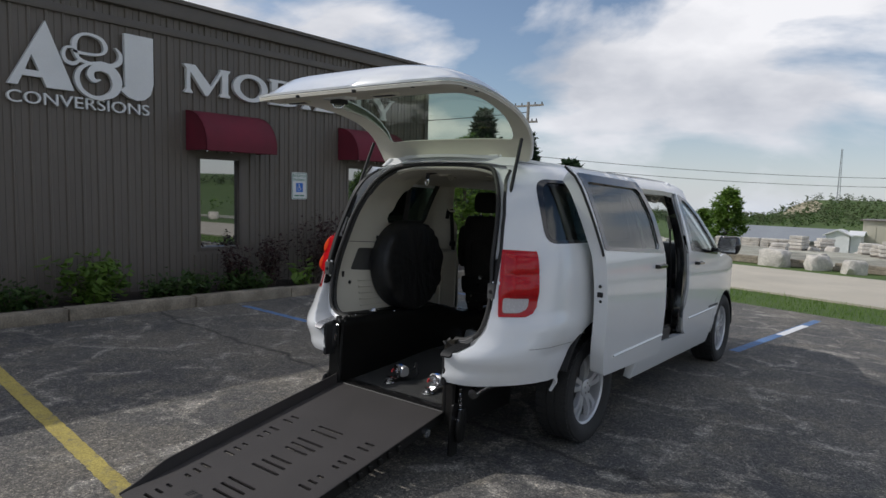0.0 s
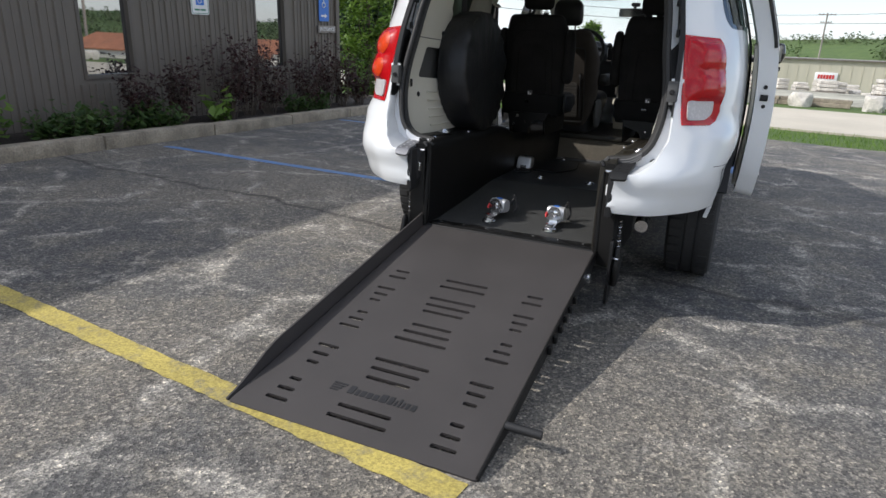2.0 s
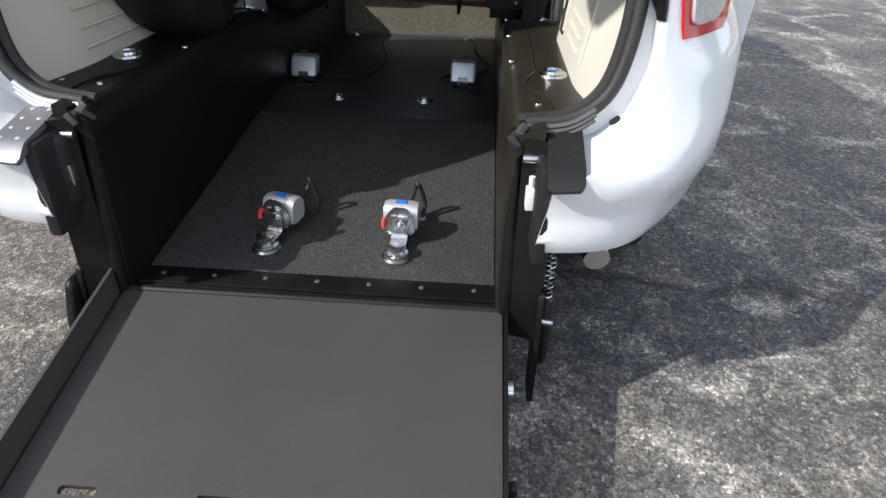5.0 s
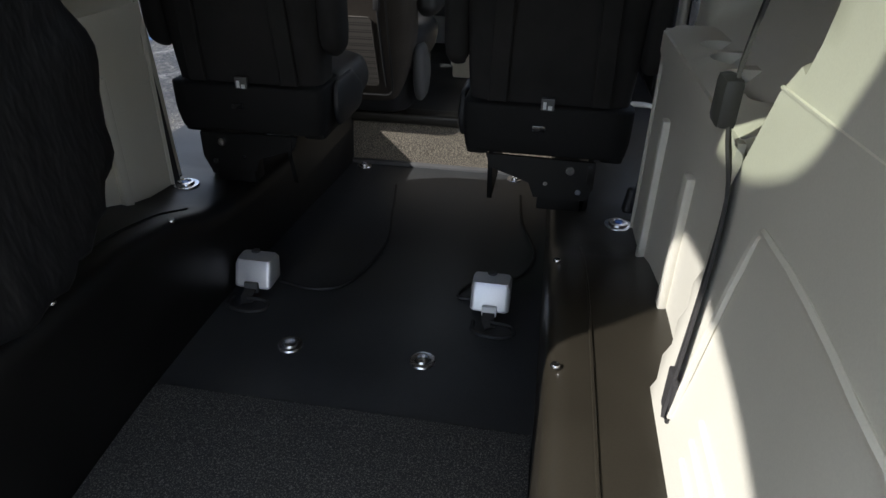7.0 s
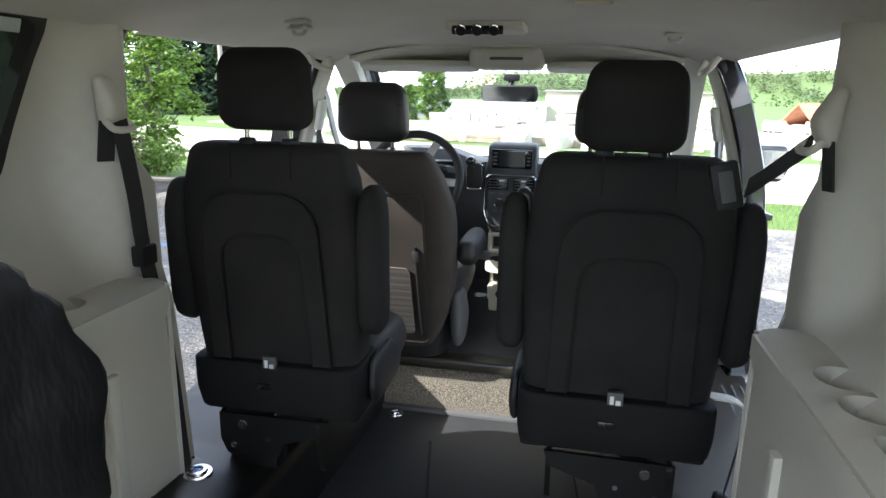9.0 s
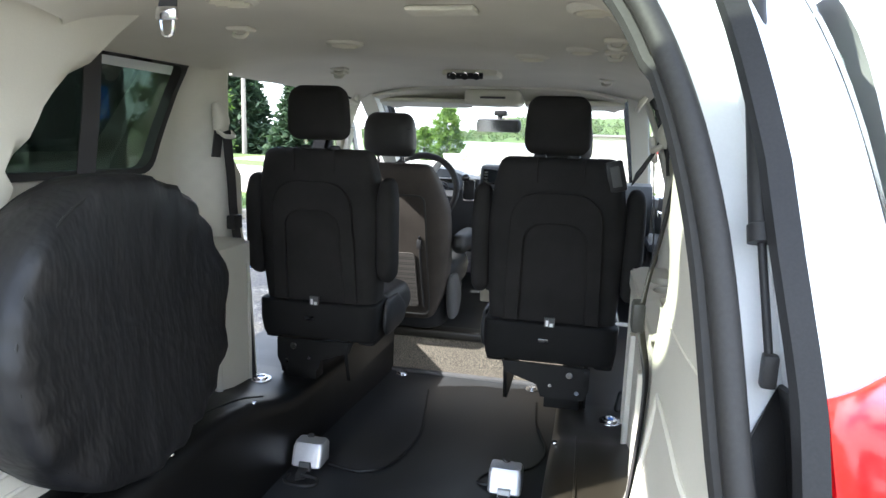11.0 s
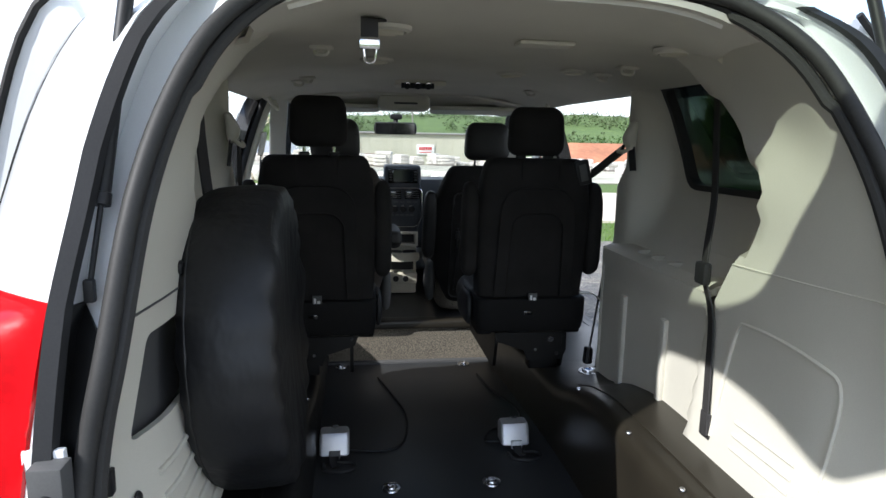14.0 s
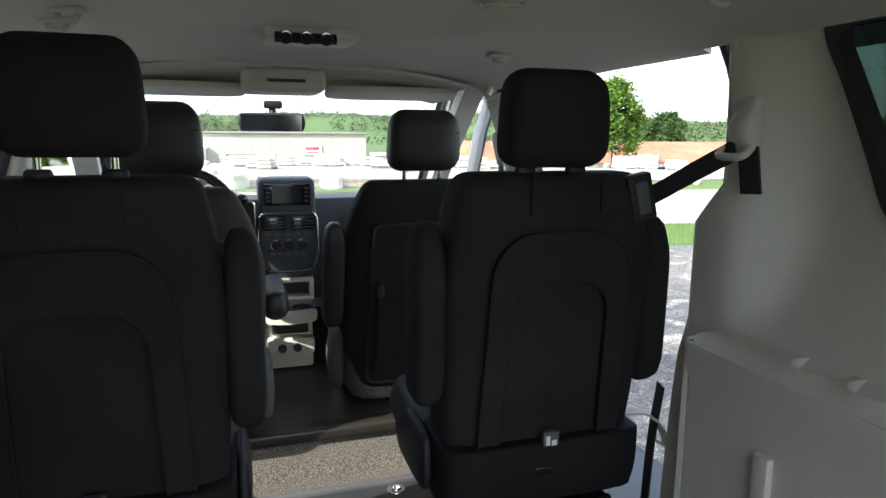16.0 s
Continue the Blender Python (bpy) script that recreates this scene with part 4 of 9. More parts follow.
def skin(a, z, side=1, out=0.0):
    """The outer skin: a runs from the middle of the tail round the corner and along the flank."""
    w, y0, r = half_at(z) + out, rear_at(z) - out, turn(z)
    if a <= AF:
        x, y = (w - r) * a / AF, y0
    elif a <= AC:
        th = (a - AF) / (AC - AF) * math.pi / 2
        x, y = w - r + r * math.sin(th), y0 + r * (1 - math.cos(th))
    else:
        x, y = w, y0 + r + (a - AC)
    if a < AC:
        x *= 1 - 0.045 * smooth01((0.68 - z) / 0.17) * math.cos(max(0.0, a - AF) / (AC - AF) * math.pi / 2) ** 0.5
    x -= 0.030 * smooth01((a - 0.62) / 0.25) * smooth01((0.75 - y) / 0.55) * smooth01((z - 0.80) / 0.10) * (1 - 0.6 * smooth01((z - 1.3) / 0.3))
    x -= curve_at(TUCK, z) * smooth01((a - 0.55) / 0.3) * smooth01((1.05 - y) / 0.7) + side * 0.017 * smooth01((a - 0.72) / 0.25)
    return (side * x * nose(y), y, z)


def a_side(y, z):
    d, r = y - rear_at(z), turn(z)
    if d >= r:
        return AC + d - r
    return AF + (AC - AF) * math.acos(max(-1.0, 1 - d / r)) / (math.pi / 2)


def a_rear(x, z):
    w, r = half_at(z), turn(z)
    if x <= w - r:
        return AF * x / (w - r)
    return AF + (AC - AF) * math.asin(min(1.0, (x - w + r) / r)) / (math.pi / 2)


HATCH_EDGE = [(0.487, 0.655), (0.575, 0.668), (0.640, 0.715), (0.672, 0.80), (0.677, 0.90), (0.679, 1.05), (0.679, 1.22), (0.657, 1.42), (0.617, 1.57), (0.568, 1.675), (0.48, 1.715), (0.30, 1.728), (0.0, 1.735)]
OPENING = [(0.44, 0.700), (0.535, 0.716), (0.594, 0.765), (0.622, 0.855), (0.630, 0.956), (0.622, 1.05), (0.604, 1.152), (0.577, 1.35), (0.536, 1.50), (0.478, 1.61), (0.388, 1.69), (0.25, 1.708), (0.0, 1.712)]
ARCH_Y, ARCH_Z, ARCH_R = 0.92, 0.340, 0.468
QWIN = [(0.375, 1.265), (1.44, 1.275), (1.50, 1.635), (0.47, 1.635)]


def open_y(z):
    return curve_at([(0.70, 0.067), (0.89, 0.105), (1.15, 0.158), (1.30, 0.205), (1.45, 0.27), (1.60, 0.345), (1.70, 0.44), (1.80, 0.54)], z)


van = thing("minivan", (0, 2.4, 0), "white wheelchair-accessible minivan with its liftgate and sliding doors open", "minivan")


def arch(cy, cz, r, n=16, lo=8):
    return [(cy + r * math.cos(t), cz + r * math.sin(t)) for t in np.linspace(radians(180 - lo), radians(lo), n)]


def build_quarter(side):
    tag = 1 if side > 0 else -1
    bottom = 0.49
    poly = [(a_rear(0.487, bottom), bottom), (a_rear(0.487, 0.655), 0.655)]
    poly += [(a_rear(x, z), z) for x, z in HATCH_EDGE[1:11]]
    poly += [(a_rear(0.47, 1.742), 1.742), (a_side(1.63, 1.742), 1.742), (a_side(1.63, 0.40), 0.40), (a_side(ARCH_Y + ARCH_R, 0.40), 0.40)]
    poly += [(a_side(y, z), z) for y, z in reversed(arch(ARCH_Y, ARCH_Z, ARCH_R))]
    poly += [(a_side(ARCH_Y - ARCH_R - 0.01, bottom), bottom)]
    hole = rounded([(a_side(y, z), z) for y, z in QWIN], 0.07)
    bm = B()
    sheet(bm, poly, [hole], 0.032, lambda u, v: skin(u, v, side), 0.018, back=tag)
    q = part("quarter_panel", bm, WHITE, van, "white rear quarter panel and bumper corner", smooth=38)
    bm = B()
    inner = rounded([(a_side(y + (0.022 if y < 1 else -0.022), z + (0.018 if z < 1.4 else -0.018)), z + (0.018 if z < 1.4 else -0.018)) for y, z in QWIN], 0.06)
    big = rounded([(a_side(y, z), z) for y, z in QWIN], 0.07)
    sheet(bm, big, [inner], 0.05, lambda u, v: skin(u, v, side, 0.001), 0.02, back=tag)
    part("window_seal", bm, GLOSSBLACK, q)
    bm = B()
    sheet(bm, big, [], 0.08, lambda u, v: skin(u, v, side, -0.006), 0.004, back=tag)
    g = part("window_glass", bm, TINT, q, "dark privacy glass", smooth=60)
    g.visible_shadow = True
    # wheel house lip and liner
    bm = B()
    pts = arch(ARCH_Y, ARCH_Z, ARCH_R - 0.012, 20, 24)
    rings = []
    for x in (half_at(0.5) - 0.015, 0.66):
        rings.append([(side * x, y, z) for y, z in pts] + [(side * x, y, z) for y, z in reversed(arch(ARCH_Y, ARCH_Z, ARCH_R + 0.01, 20, 24))])
    ring_loft(bm, rings)
    part("wheel_liner", bm, BLACK, q)
    # fuel-door-like seam along the bumper top, a thin dark groove strip
    bm = B()
    pts = [skin(a, 0.695 + 0.004 * math.sin(a * 3), side, 0.0008) for a in np.linspace(a_side(0.16, 0.69), a_side(ARCH_Y - 0.24, 0.69), 10)]
    tube(bm, pts, 0.0013, 6)
    part("bumper_seam", bm, DARKGREY, q)


def build_jamb(side):
    """The painted gutter between the skin's edge and the rubber seal, with its black outer trim."""
    def at(curve, t):
        i = min(int(t), len(curve) - 2)
        f = t - i
        return [curve[i][k] * (1 - f) + curve[i + 1][k] * f for k in (0, 1)]
    ts = np.linspace(0, len(OPENING) - 1, 61)
    rows = [[], [], [], [], []]
    for t in ts:
        hx, hz = at(HATCH_EDGE, t)
        ox, oz = at(OPENING, t)
        a = a_rear(hx, min(hz, 1.742))
        sx, sy, sz = skin(a, min(hz, 1.742), 1, -0.0006)
        deep = 0.036 if hz > 0.80 else 0.02
        rows[0].append((side * sx, sy, sz))
        rows[1].append((side * (sx - 0.006), sy + deep * 0.7, sz - 0.004))
        sink = 0.026 if hz > 1.22 else 0.020 * smooth01((hz - 1.0) / 0.2) + 0.006
        mx, mz = sx * 0.32 + ox * 0.68, sz * 0.32 + oz * 0.68
        rows[2].append((side * (sx * 0.85 + ox * 0.15), max(open_y(sz) + sink, sy + deep, 0.222 if 1.19 < hz < 1.3 else 0), sz * 0.85 + oz * 0.15))
        rows[3].append((side * mx, open_y(mz) + sink, mz))
        rows[4].append((side * ox, open_y(oz), oz))
    bm = B()
    vs = [[bm.verts.new(p) for p in r] for r in rows]
    for a, b in zip(vs, vs[1:]):
        for i in range(len(ts) - 1):
            bm.faces.new((a[i], a[i + 1], b[i + 1], b[i]))
    bmesh.ops.recalc_face_normals(bm, faces=bm.faces)
    ob = part("door_jamb", bm, JAMB, van, "white painted liftgate jamb", smooth=60)
    sol = ob.modifiers.new("thick", "SOLIDIFY")
    sol.thickness, sol.offset = 0.004, 0
    # black trim along the skin's edge above the lamp
    bm = B()
    sel = [i for i, t in enumerate(ts) if 4.3 <= t <= 9.3]
    prof = [[Vector(rows[0][i]) + Vector((side * 0.004, -0.005, 0)), Vector(rows[0][i]) + Vector((-side * 0.017, -0.002, 0)), Vector(rows[0][i]) + Vector((-side * 0.021, 0.012, 0)), Vector(rows[0][i]) + Vector((side * 0.002, 0.016, 0))] for i in sel]
    ring_loft(bm, prof)
    part("pillar_trim", bm, BLACK, ob, "black pillar trim strip")
    # black filler panel between the lamp and the seal
    bm = B()
    keep = [i for i in range(len(ts)) if 0.885 < rows[0][i][2] < 1.245]
    prof = []
    for i in keep:
        a, b, c, d = (Vector(rows[k][i]) for k in (0, 1, 2, 3))
        d = d.lerp(Vector(rows[4][i]), 0.75)
        back, inw = Vector((0, -0.006, 0)), Vector((-side * 0.007, -0.003, 0))
        prof.append([a + Vector((-side * 0.003, -0.004, 0)), a + inw, b + inw, c + inw + back, d + back, d + Vector((0, 0.003, 0)), c + Vector((0, 0.003, 0)), b, a + Vector((-side * 0.003, 0.002, 0))])
    ring_loft(bm, prof)
    part("lamp_filler", bm, BLACKSTEEL, ob, "black filler panel beside the tail lamp")
    return ob


def build_seal():
    full = [(-x, z) for x, z in OPENING] + [(x, z) for x, z in OPENING[::-1][1:]]
    path = smooth_path([(x, open_y(z) - 0.012, z) for x, z in full], 5)
    bm = B()
    tube(bm, path, 0.0135, 10)
    s = part("weather_seal", bm, RUBBER, van, "black rubber weatherstrip round the liftgate opening")
    bm = B()
    tube(bm, [p + Vector((-math.copysign(0.013, p.x) if abs(p.x) > 0.4 else 0, 0.022, -0.012 if p.z > 1.5 else 0)) for p in path], 0.011, 8)
    part("seal_lip", bm, RUBBER, s)


LOBES = ((1.148, 0.068), (1.030, 0.062))


def build_lamp(side):
    inner = [(0.868, 0.716), (0.93, 0.706), (1.0, 0.696), (1.1, 0.688), (1.19, 0.680), (1.228, 0.677)]
    edge = [(0.868, 0.190), (0.885, 0.232), (0.92, 0.258), (1.0, 0.274), (1.1, 0.290), (1.222, 0.306)]
    poly = [(a_rear(x, z), z) for z, x in inner]
    poly += [(a_side(y, z), z) for z, y in reversed(edge)]

    def bulge(a, z):
        k = 0.004
        for cz, rr in LOBES:
            k += 0.030 * max(0.0, 1 - ((z - cz) / rr) ** 2) ** 0.5 * smooth01((a - 0.72) / 0.10) * (1 - 0.5 * smooth01((a - 0.90) / 0.10))
        return k
    bm = B()
    sheet(bm, poly, [], 0.014, lambda u, v: skin(u, v, side, bulge(u, v)), 0.022, back=side)
    lamp = part("tail_lamp", bm, REDLENS, van, "red tail lamp with clear reversing lens", smooth=70)
    bm = B()
    c = [(a_rear(0.735, 0.889), 0.889), (a_side(0.165, 0.889), 0.889), (a_side(0.205, 0.912), 0.912), (a_side(0.222, 0.970), 0.970), (a_rear(0.724, 0.968), 0.968)]
    sheet(bm, rounded(c, 0.02), [], 0.016, lambda u, v: skin(u, v, side, 0.009), 0.008, back=side)
    part("reversing_lens", bm, CLEARLENS, lamp, "clear reversing lens", smooth=70)
    for cz, rr in LOBES:
        bm = B()
        ring = [(0.822 + rr * 0.80 * math.cos(t), cz + rr * 0.80 * math.sin(t)) for t in np.linspace(0, 2 * math.pi, 24, endpoint=False)]
        sheet(bm, ring, [], 0.012, lambda u, v: skin(u, v, side, bulge(u, v) + 0.0015), 0.004, back=side)
        # Left bowls carry the sun's orange in their colour; right ones plain red.
        part("bulb_bowl", bm, SUNLITLENS if side < 0 else REDLENS, lamp, smooth=70)
    # black bracket plate inboard of the lamp
    bm = B()
    box(bm, side * 0.652 - 0.020, side * 0.652 + 0.020, 0.066, 0.100, 0.958, 1.042, 0.003)
    br = part("hinge_bracket", bm, DARKGREY, van, "grey steel bracket beside the lamp")
    bm = B()
    box(bm, side * 0.665 - 0.025, side * 0.665 + 0.025, 0.096, 0.108, 0.945, 1.052, 0.003)
    part("bracket_flange", bm, JAMB, br)
    bm = B()
    disc_bolt(bm, (side * 0.652, 0.066, 0.998), (0, -1, 0), 0.011)
    part("bolt", bm, BLACK, br)


def build_roof():
    def f(u, v):
        w = half_at(1.742) * nose(v)
        droop = 0.05 * max(0, (v - 2.4) / 0.65) ** 2 + 0.02 * max(0, (0.6 - v) / 0.35) ** 2
        return (u * w, v, 1.742 + 0.045 * (1 - u * u) - droop * (1 - 0.4 * u * u))
    def tail(u):
        w, r = half_at(1.742), turn(1.742)
        t = max(0.0, (abs(u) * w - w + r) / r)
        return max(0.275, rear_at(1.742) + r * (1 - math.sqrt(max(0.0, 1 - t * t))) - 0.004)
    rim = [(u, tail(u)) for u in list(np.linspace(-1, -0.6, 14)) + list(np.linspace(-0.5, 0.5, 6)) + list(np.linspace(0.6, 1, 14))]
    bm = B()
    sheet(bm, rim + [(1, 2.78), (0.5, 2.86), (-0.5, 2.86), (-1, 2.78)], [], 0.09, f, 0.02)
    part("roof", bm, WHITE, van, smooth=60)
    # painted header over the liftgate opening
    bm = B()
    sheet(bm, [(-0.54, 0), (0.54, 0), (0.52, 1), (-0.52, 1)], [], 0.25, lambda x, v: (x, 0.440 + 0.045 * v + 0.03 * abs(x) ** 3, 1.722 + 0.050 * v - 0.16 * abs(x) ** 4), 0.004)
    part("rear_header", bm, JAMB, van, smooth=60)


def build_flank(side):
    """Sill, roof side rail, pillars, front door, fender."""
    tag = side
    P = lambda y, z: (a_side(y, z), z)
    bm = B()
    poly = [P(1.63, 1.64), P(2.35, 1.645), P(2.7, 1.635), P(2.95, 1.585), P(2.98, 1.67), P(2.80, 1.742), P(1.63, 1.742)]
    sheet(bm, poly, [], 0.06, lambda u, v: skin(u, v, side), 0.03, back=tag)
    part("roof_side_rail", bm, WHITE, van, smooth=60)
    bm = B()
    sheet(bm, [P(1.63, 0.26), P(3.55, 0.26), P(3.55, 0.44), P(2.42, 0.46), P(1.63, 0.47)], [], 0.07, lambda u, v: skin(u, v, side), 0.05, back=tag)
    part("sill_panel", bm, WHITE, van, smooth=60)
    # B pillar: black trim above; below, black for the seal and gap's shadow
    bm = B()
    sheet(bm, [P(2.61, 0.47), P(2.71, 0.47), P(2.71, 1.645), P(2.63, 1.645)], [], 0.06, lambda u, v: skin(u, v, side, -0.015), 0.06, back=tag)
    pl = part("centre_pillar", bm, GLOSSBLACK, van, "centre pillar behind the front door, blackened for the seal and shaded gap", smooth=60)
    bm = B()
    tube(bm, [(side * (half_at(z) - 0.082), 2.612 + 0.02 * smooth01((z - 1.0) / 0.6), z) for z in np.linspace(0.48, 1.63, 16)], 0.017, 8)
    part("door_seal", bm, BLACK, pl, smooth=60)
    # front door
    win = [(2.79, 1.19), (3.50, 1.13), (3.42, 1.20), (3.08, 1.46), (2.90, 1.56), (2.79, 1.595)]
    door = [(2.72, 0.44), (3.56, 0.42), (3.62, 0.70), (3.66, 1.08), (3.55, 1.17), (3.16, 1.47), (2.90, 1.61), (2.80, 1.645), (2.72, 1.65)]
    bm = B()
    sheet(bm, rounded([P(*p) for p in door], 0.05), [rounded([P(*p) for p in win], 0.04)], 0.06, lambda u, v: skin(u, v, side, 0.004), 0.03, back=tag)
    d = part("front_door", bm, WHITE, van, "white front door", smooth=60)
    bm = B()
    outer = rounded([P(*p) for p in [(2.745, 1.16), (3.56, 1.10), (3.47, 1.215), (3.11, 1.485), (2.92, 1.59), (2.745, 1.635)]], 0.03)
    inner = rounded([P(*p) for p in win], 0.04)
    sheet(bm, outer, [inner], 0.06, lambda u, v: skin(u, v, side, 0.006), 0.01, back=tag)
    part("window_frame", bm, GLOSSBLACK, d, smooth=60)
    bm = B()
    sheet(bm, inner, [], 0.08, lambda u, v: skin(u, v, side, -0.004), 0.004, back=tag)
    part("window_glass", bm, CLEAR, d, smooth=60)
    bm = B()
    x = side * (half_at(1.05) + 0.004)
    ring_loft(bm, [[(x + side * (0.030 if 0.05 < t < 0.95 else 0.006) + dx, 2.78 + 0.16 * t, 1.055 + dz) for dx, dz in ((-0.008, -0.014), (0.008, -0.010), (0.010, 0.008), (-0.008, 0.014))] for t in (0.0, 0.06, 0.3, 0.7, 0.94, 1.0)])
    part("door_handle", bm, GLOSSBLACK, d)
    bm = B()
    m = pose(side * 1.075, 3.33, 1.20, 0, 0, side * -8)
    cushion(bm, [(-0.075, 0, 0, 0.075, 0.038), (0.0, 0, 0.0, 0.10, 0.052), (0.085, 0, 0, 0.085, 0.042)], 3.2, 24, 0.02)
    bmesh.ops.transform(bm, matrix=m, verts=bm.verts)
    tube(bm, [(side * 0.92, 3.37, 1.15), (side * 1.0, 3.35, 1.155)], 0.022, 10)
    mi = part("side_mirror", bm, GLOSSBLACK, d, "black door mirror")
    bm = B()
    box(bm, -0.075, 0.075, -0.046, -0.041, -0.055, 0.065, 0.0)
    bmesh.ops.transform(bm, matrix=pose(side * 1.075, 3.33 - 0.012, 1.20, 0, 0, side * -8), verts=bm.verts)
    part("mirror_glass", bm, CHROME, mi, smooth=0)
    bm = B()
    for i in range(7):
        y = 3.35 + 0.045 * i
        p = Vector(skin(a_side(y, 0.62), 0.62, side, 0.005))
        box(bm, p.x - 0.0015, p.x + 0.0015, y, y + 0.032, 0.612 + 0.004 * (i % 2), 0.634)
    part("maker_badge", bm, DARKGREY, d, smooth=0)
    bm = B()
    tube(bm, [skin(a_side(y, 0.60), 0.60 - 0.02 * (3.5 - y), side, 0.005) for y in np.linspace(2.74, 3.56, 12)], 0.008, 6)
    part("door_crease", bm, WHITE, d)
    # fender and bonnet side
    fw = [(y, z) for y, z in arch(4.0, 0.335, 0.39)]
    poly = [P(3.575, 0.40), P(3.635, 0.70), P(3.675, 1.08), P(3.85, 1.10), P(4.4, 1.02), P(4.75, 0.92), P(4.88, 0.75), P(4.90, 0.30), P(4.42, 0.30)] + [P(y, z) for y, z in reversed(fw)] + [P(3.60, 0.335)]
    bm = B()
    sheet(bm, poly, [], 0.07, lambda u, v: skin(u, v, side), 0.02, back=tag)
    part("front_fender", bm, WHITE, van, smooth=60)
    bm = B()
    pts, pts2 = arch(4.0, 0.335, 0.385, 20, 0), arch(4.0, 0.335, 0.405, 20, 0)
    ring_loft(bm, [[(side * x, y, z) for y, z in pts] + [(side * x, y, z) for y, z in reversed(pts2)] for x in (half_at(0.5) * nose(4.0) - 0.02, 0.69)])
    part("wheel_liner", bm, BLACK, van)


def build_front():
    def hood(u, v):
        w = half_at(1.0) * nose(v) * 0.97
        return (u * w, v, 1.105 - 0.20 * ((v - 3.8) / 1.05) ** 2 + 0.045 * (1 - u * u) - 0.02)
    bm = B()
    sheet(bm, [(-1, 3.78), (1, 3.78), (1, 4.84), (-1, 4.84)], [], 0.12, hood, 0.02)
    part("bonnet", bm, WHITE, van, smooth=60)
    bm = B()
    rows = []
    for z, y, s in ((0.22, 4.82, 0.92), (0.35, 4.90, 0.97), (0.55, 4.93, 0.98), (0.75, 4.90, 0.98), (0.92, 4.82, 0.96)):
        w = half_at(z) * nose(4.86) * s
        ring = [(w * t, y - 0.16 * abs(t) ** 3, z) for t in np.linspace(-1, 1, 17)]
        rows.append(ring + [(x, yy - 0.03, z) for x, yy, z in reversed(ring)])
    ring_loft(bm, rows)
    fb = part("front_bumper", bm, WHITE, van, smooth=60)
    bm = B()
    box(bm, -0.42, 0.42, 4.90, 4.945, 0.62, 0.78, 0.02)
    for k in range(3):
        box(bm, -0.40, 0.40, 4.94, 4.955, 0.645 + 0.045 * k, 0.66 + 0.045 * k, 0.004)
    part("grille", bm, GLOSSBLACK, fb)
    for s in (-1, 1):
        bm = B()
        box(bm, s * 0.57 - 0.12, s * 0.57 + 0.12, 4.80, 4.89, 0.72, 0.86, 0.03)
        part("headlamp", bm, CLEARLENS, fb)

    def ws(u, v):
        y = 2.80 + 1.02 * v
        w = (0.60 + 0.14 * v)
        return (u * w, y + 0.09 * (1 - u * u), 1.70 - 0.60 * v + 0.10 * v * (1 - v))
    bm = B()
    sheet(bm, [(-1, 0), (1, 0), (1, 1), (-1, 1)], [], 0.12, ws, 0.005)
    w = part("windscreen", bm, CLEAR, van, "clear windscreen", smooth=60)
    bm = B()
    sheet(bm, [(-1.02, -0.03), (1.02, -0.03), (1.02, 1.03), (-1.02, 1.03)], [rounded([(-0.955, 0.06), (0.955, 0.06), (0.965, 0.93), (-0.965, 0.93)], 0.05)], 0.12, lambda u, v: Vector(ws(u, v)) + Vector((0, -0.004, -0.004)), 0.006)
    part("black_border", bm, GLOSSBLACK, w, smooth=60)
    for s in (-1, 1):
        bm = B()
        pts = [(s * (0.625 + 0.15 * v), 2.80 + 1.02 * v - 0.015, 1.70 - 0.60 * v + 0.10 * v * (1 - v)) for v in np.linspace(-0.04, 1.05, 11)]
        rings = [[Vector(p) + Vector(o) for o in ((-s * 0.03, -0.06, -0.03), (s * 0.065, -0.05, -0.02), (s * 0.06, 0.02, 0.01), (-s * 0.015, 0.03, 0.02))] for p in pts]
        ring_loft(bm, rings)
        part("windscreen_pillar", bm, WHITE, van, smooth=50)
    bm = B()
    box(bm, -0.72, 0.72, 3.72, 3.86, 1.06, 1.09, 0.01)
    part("cowl", bm, BLACK, van)
    # underbody pan under the front half
    bm = B()
    box(bm, -0.80, 0.80, 2.40, 4.8, 0.22, 0.30, 0.02)
    part("underbody", bm, BLACK, van)


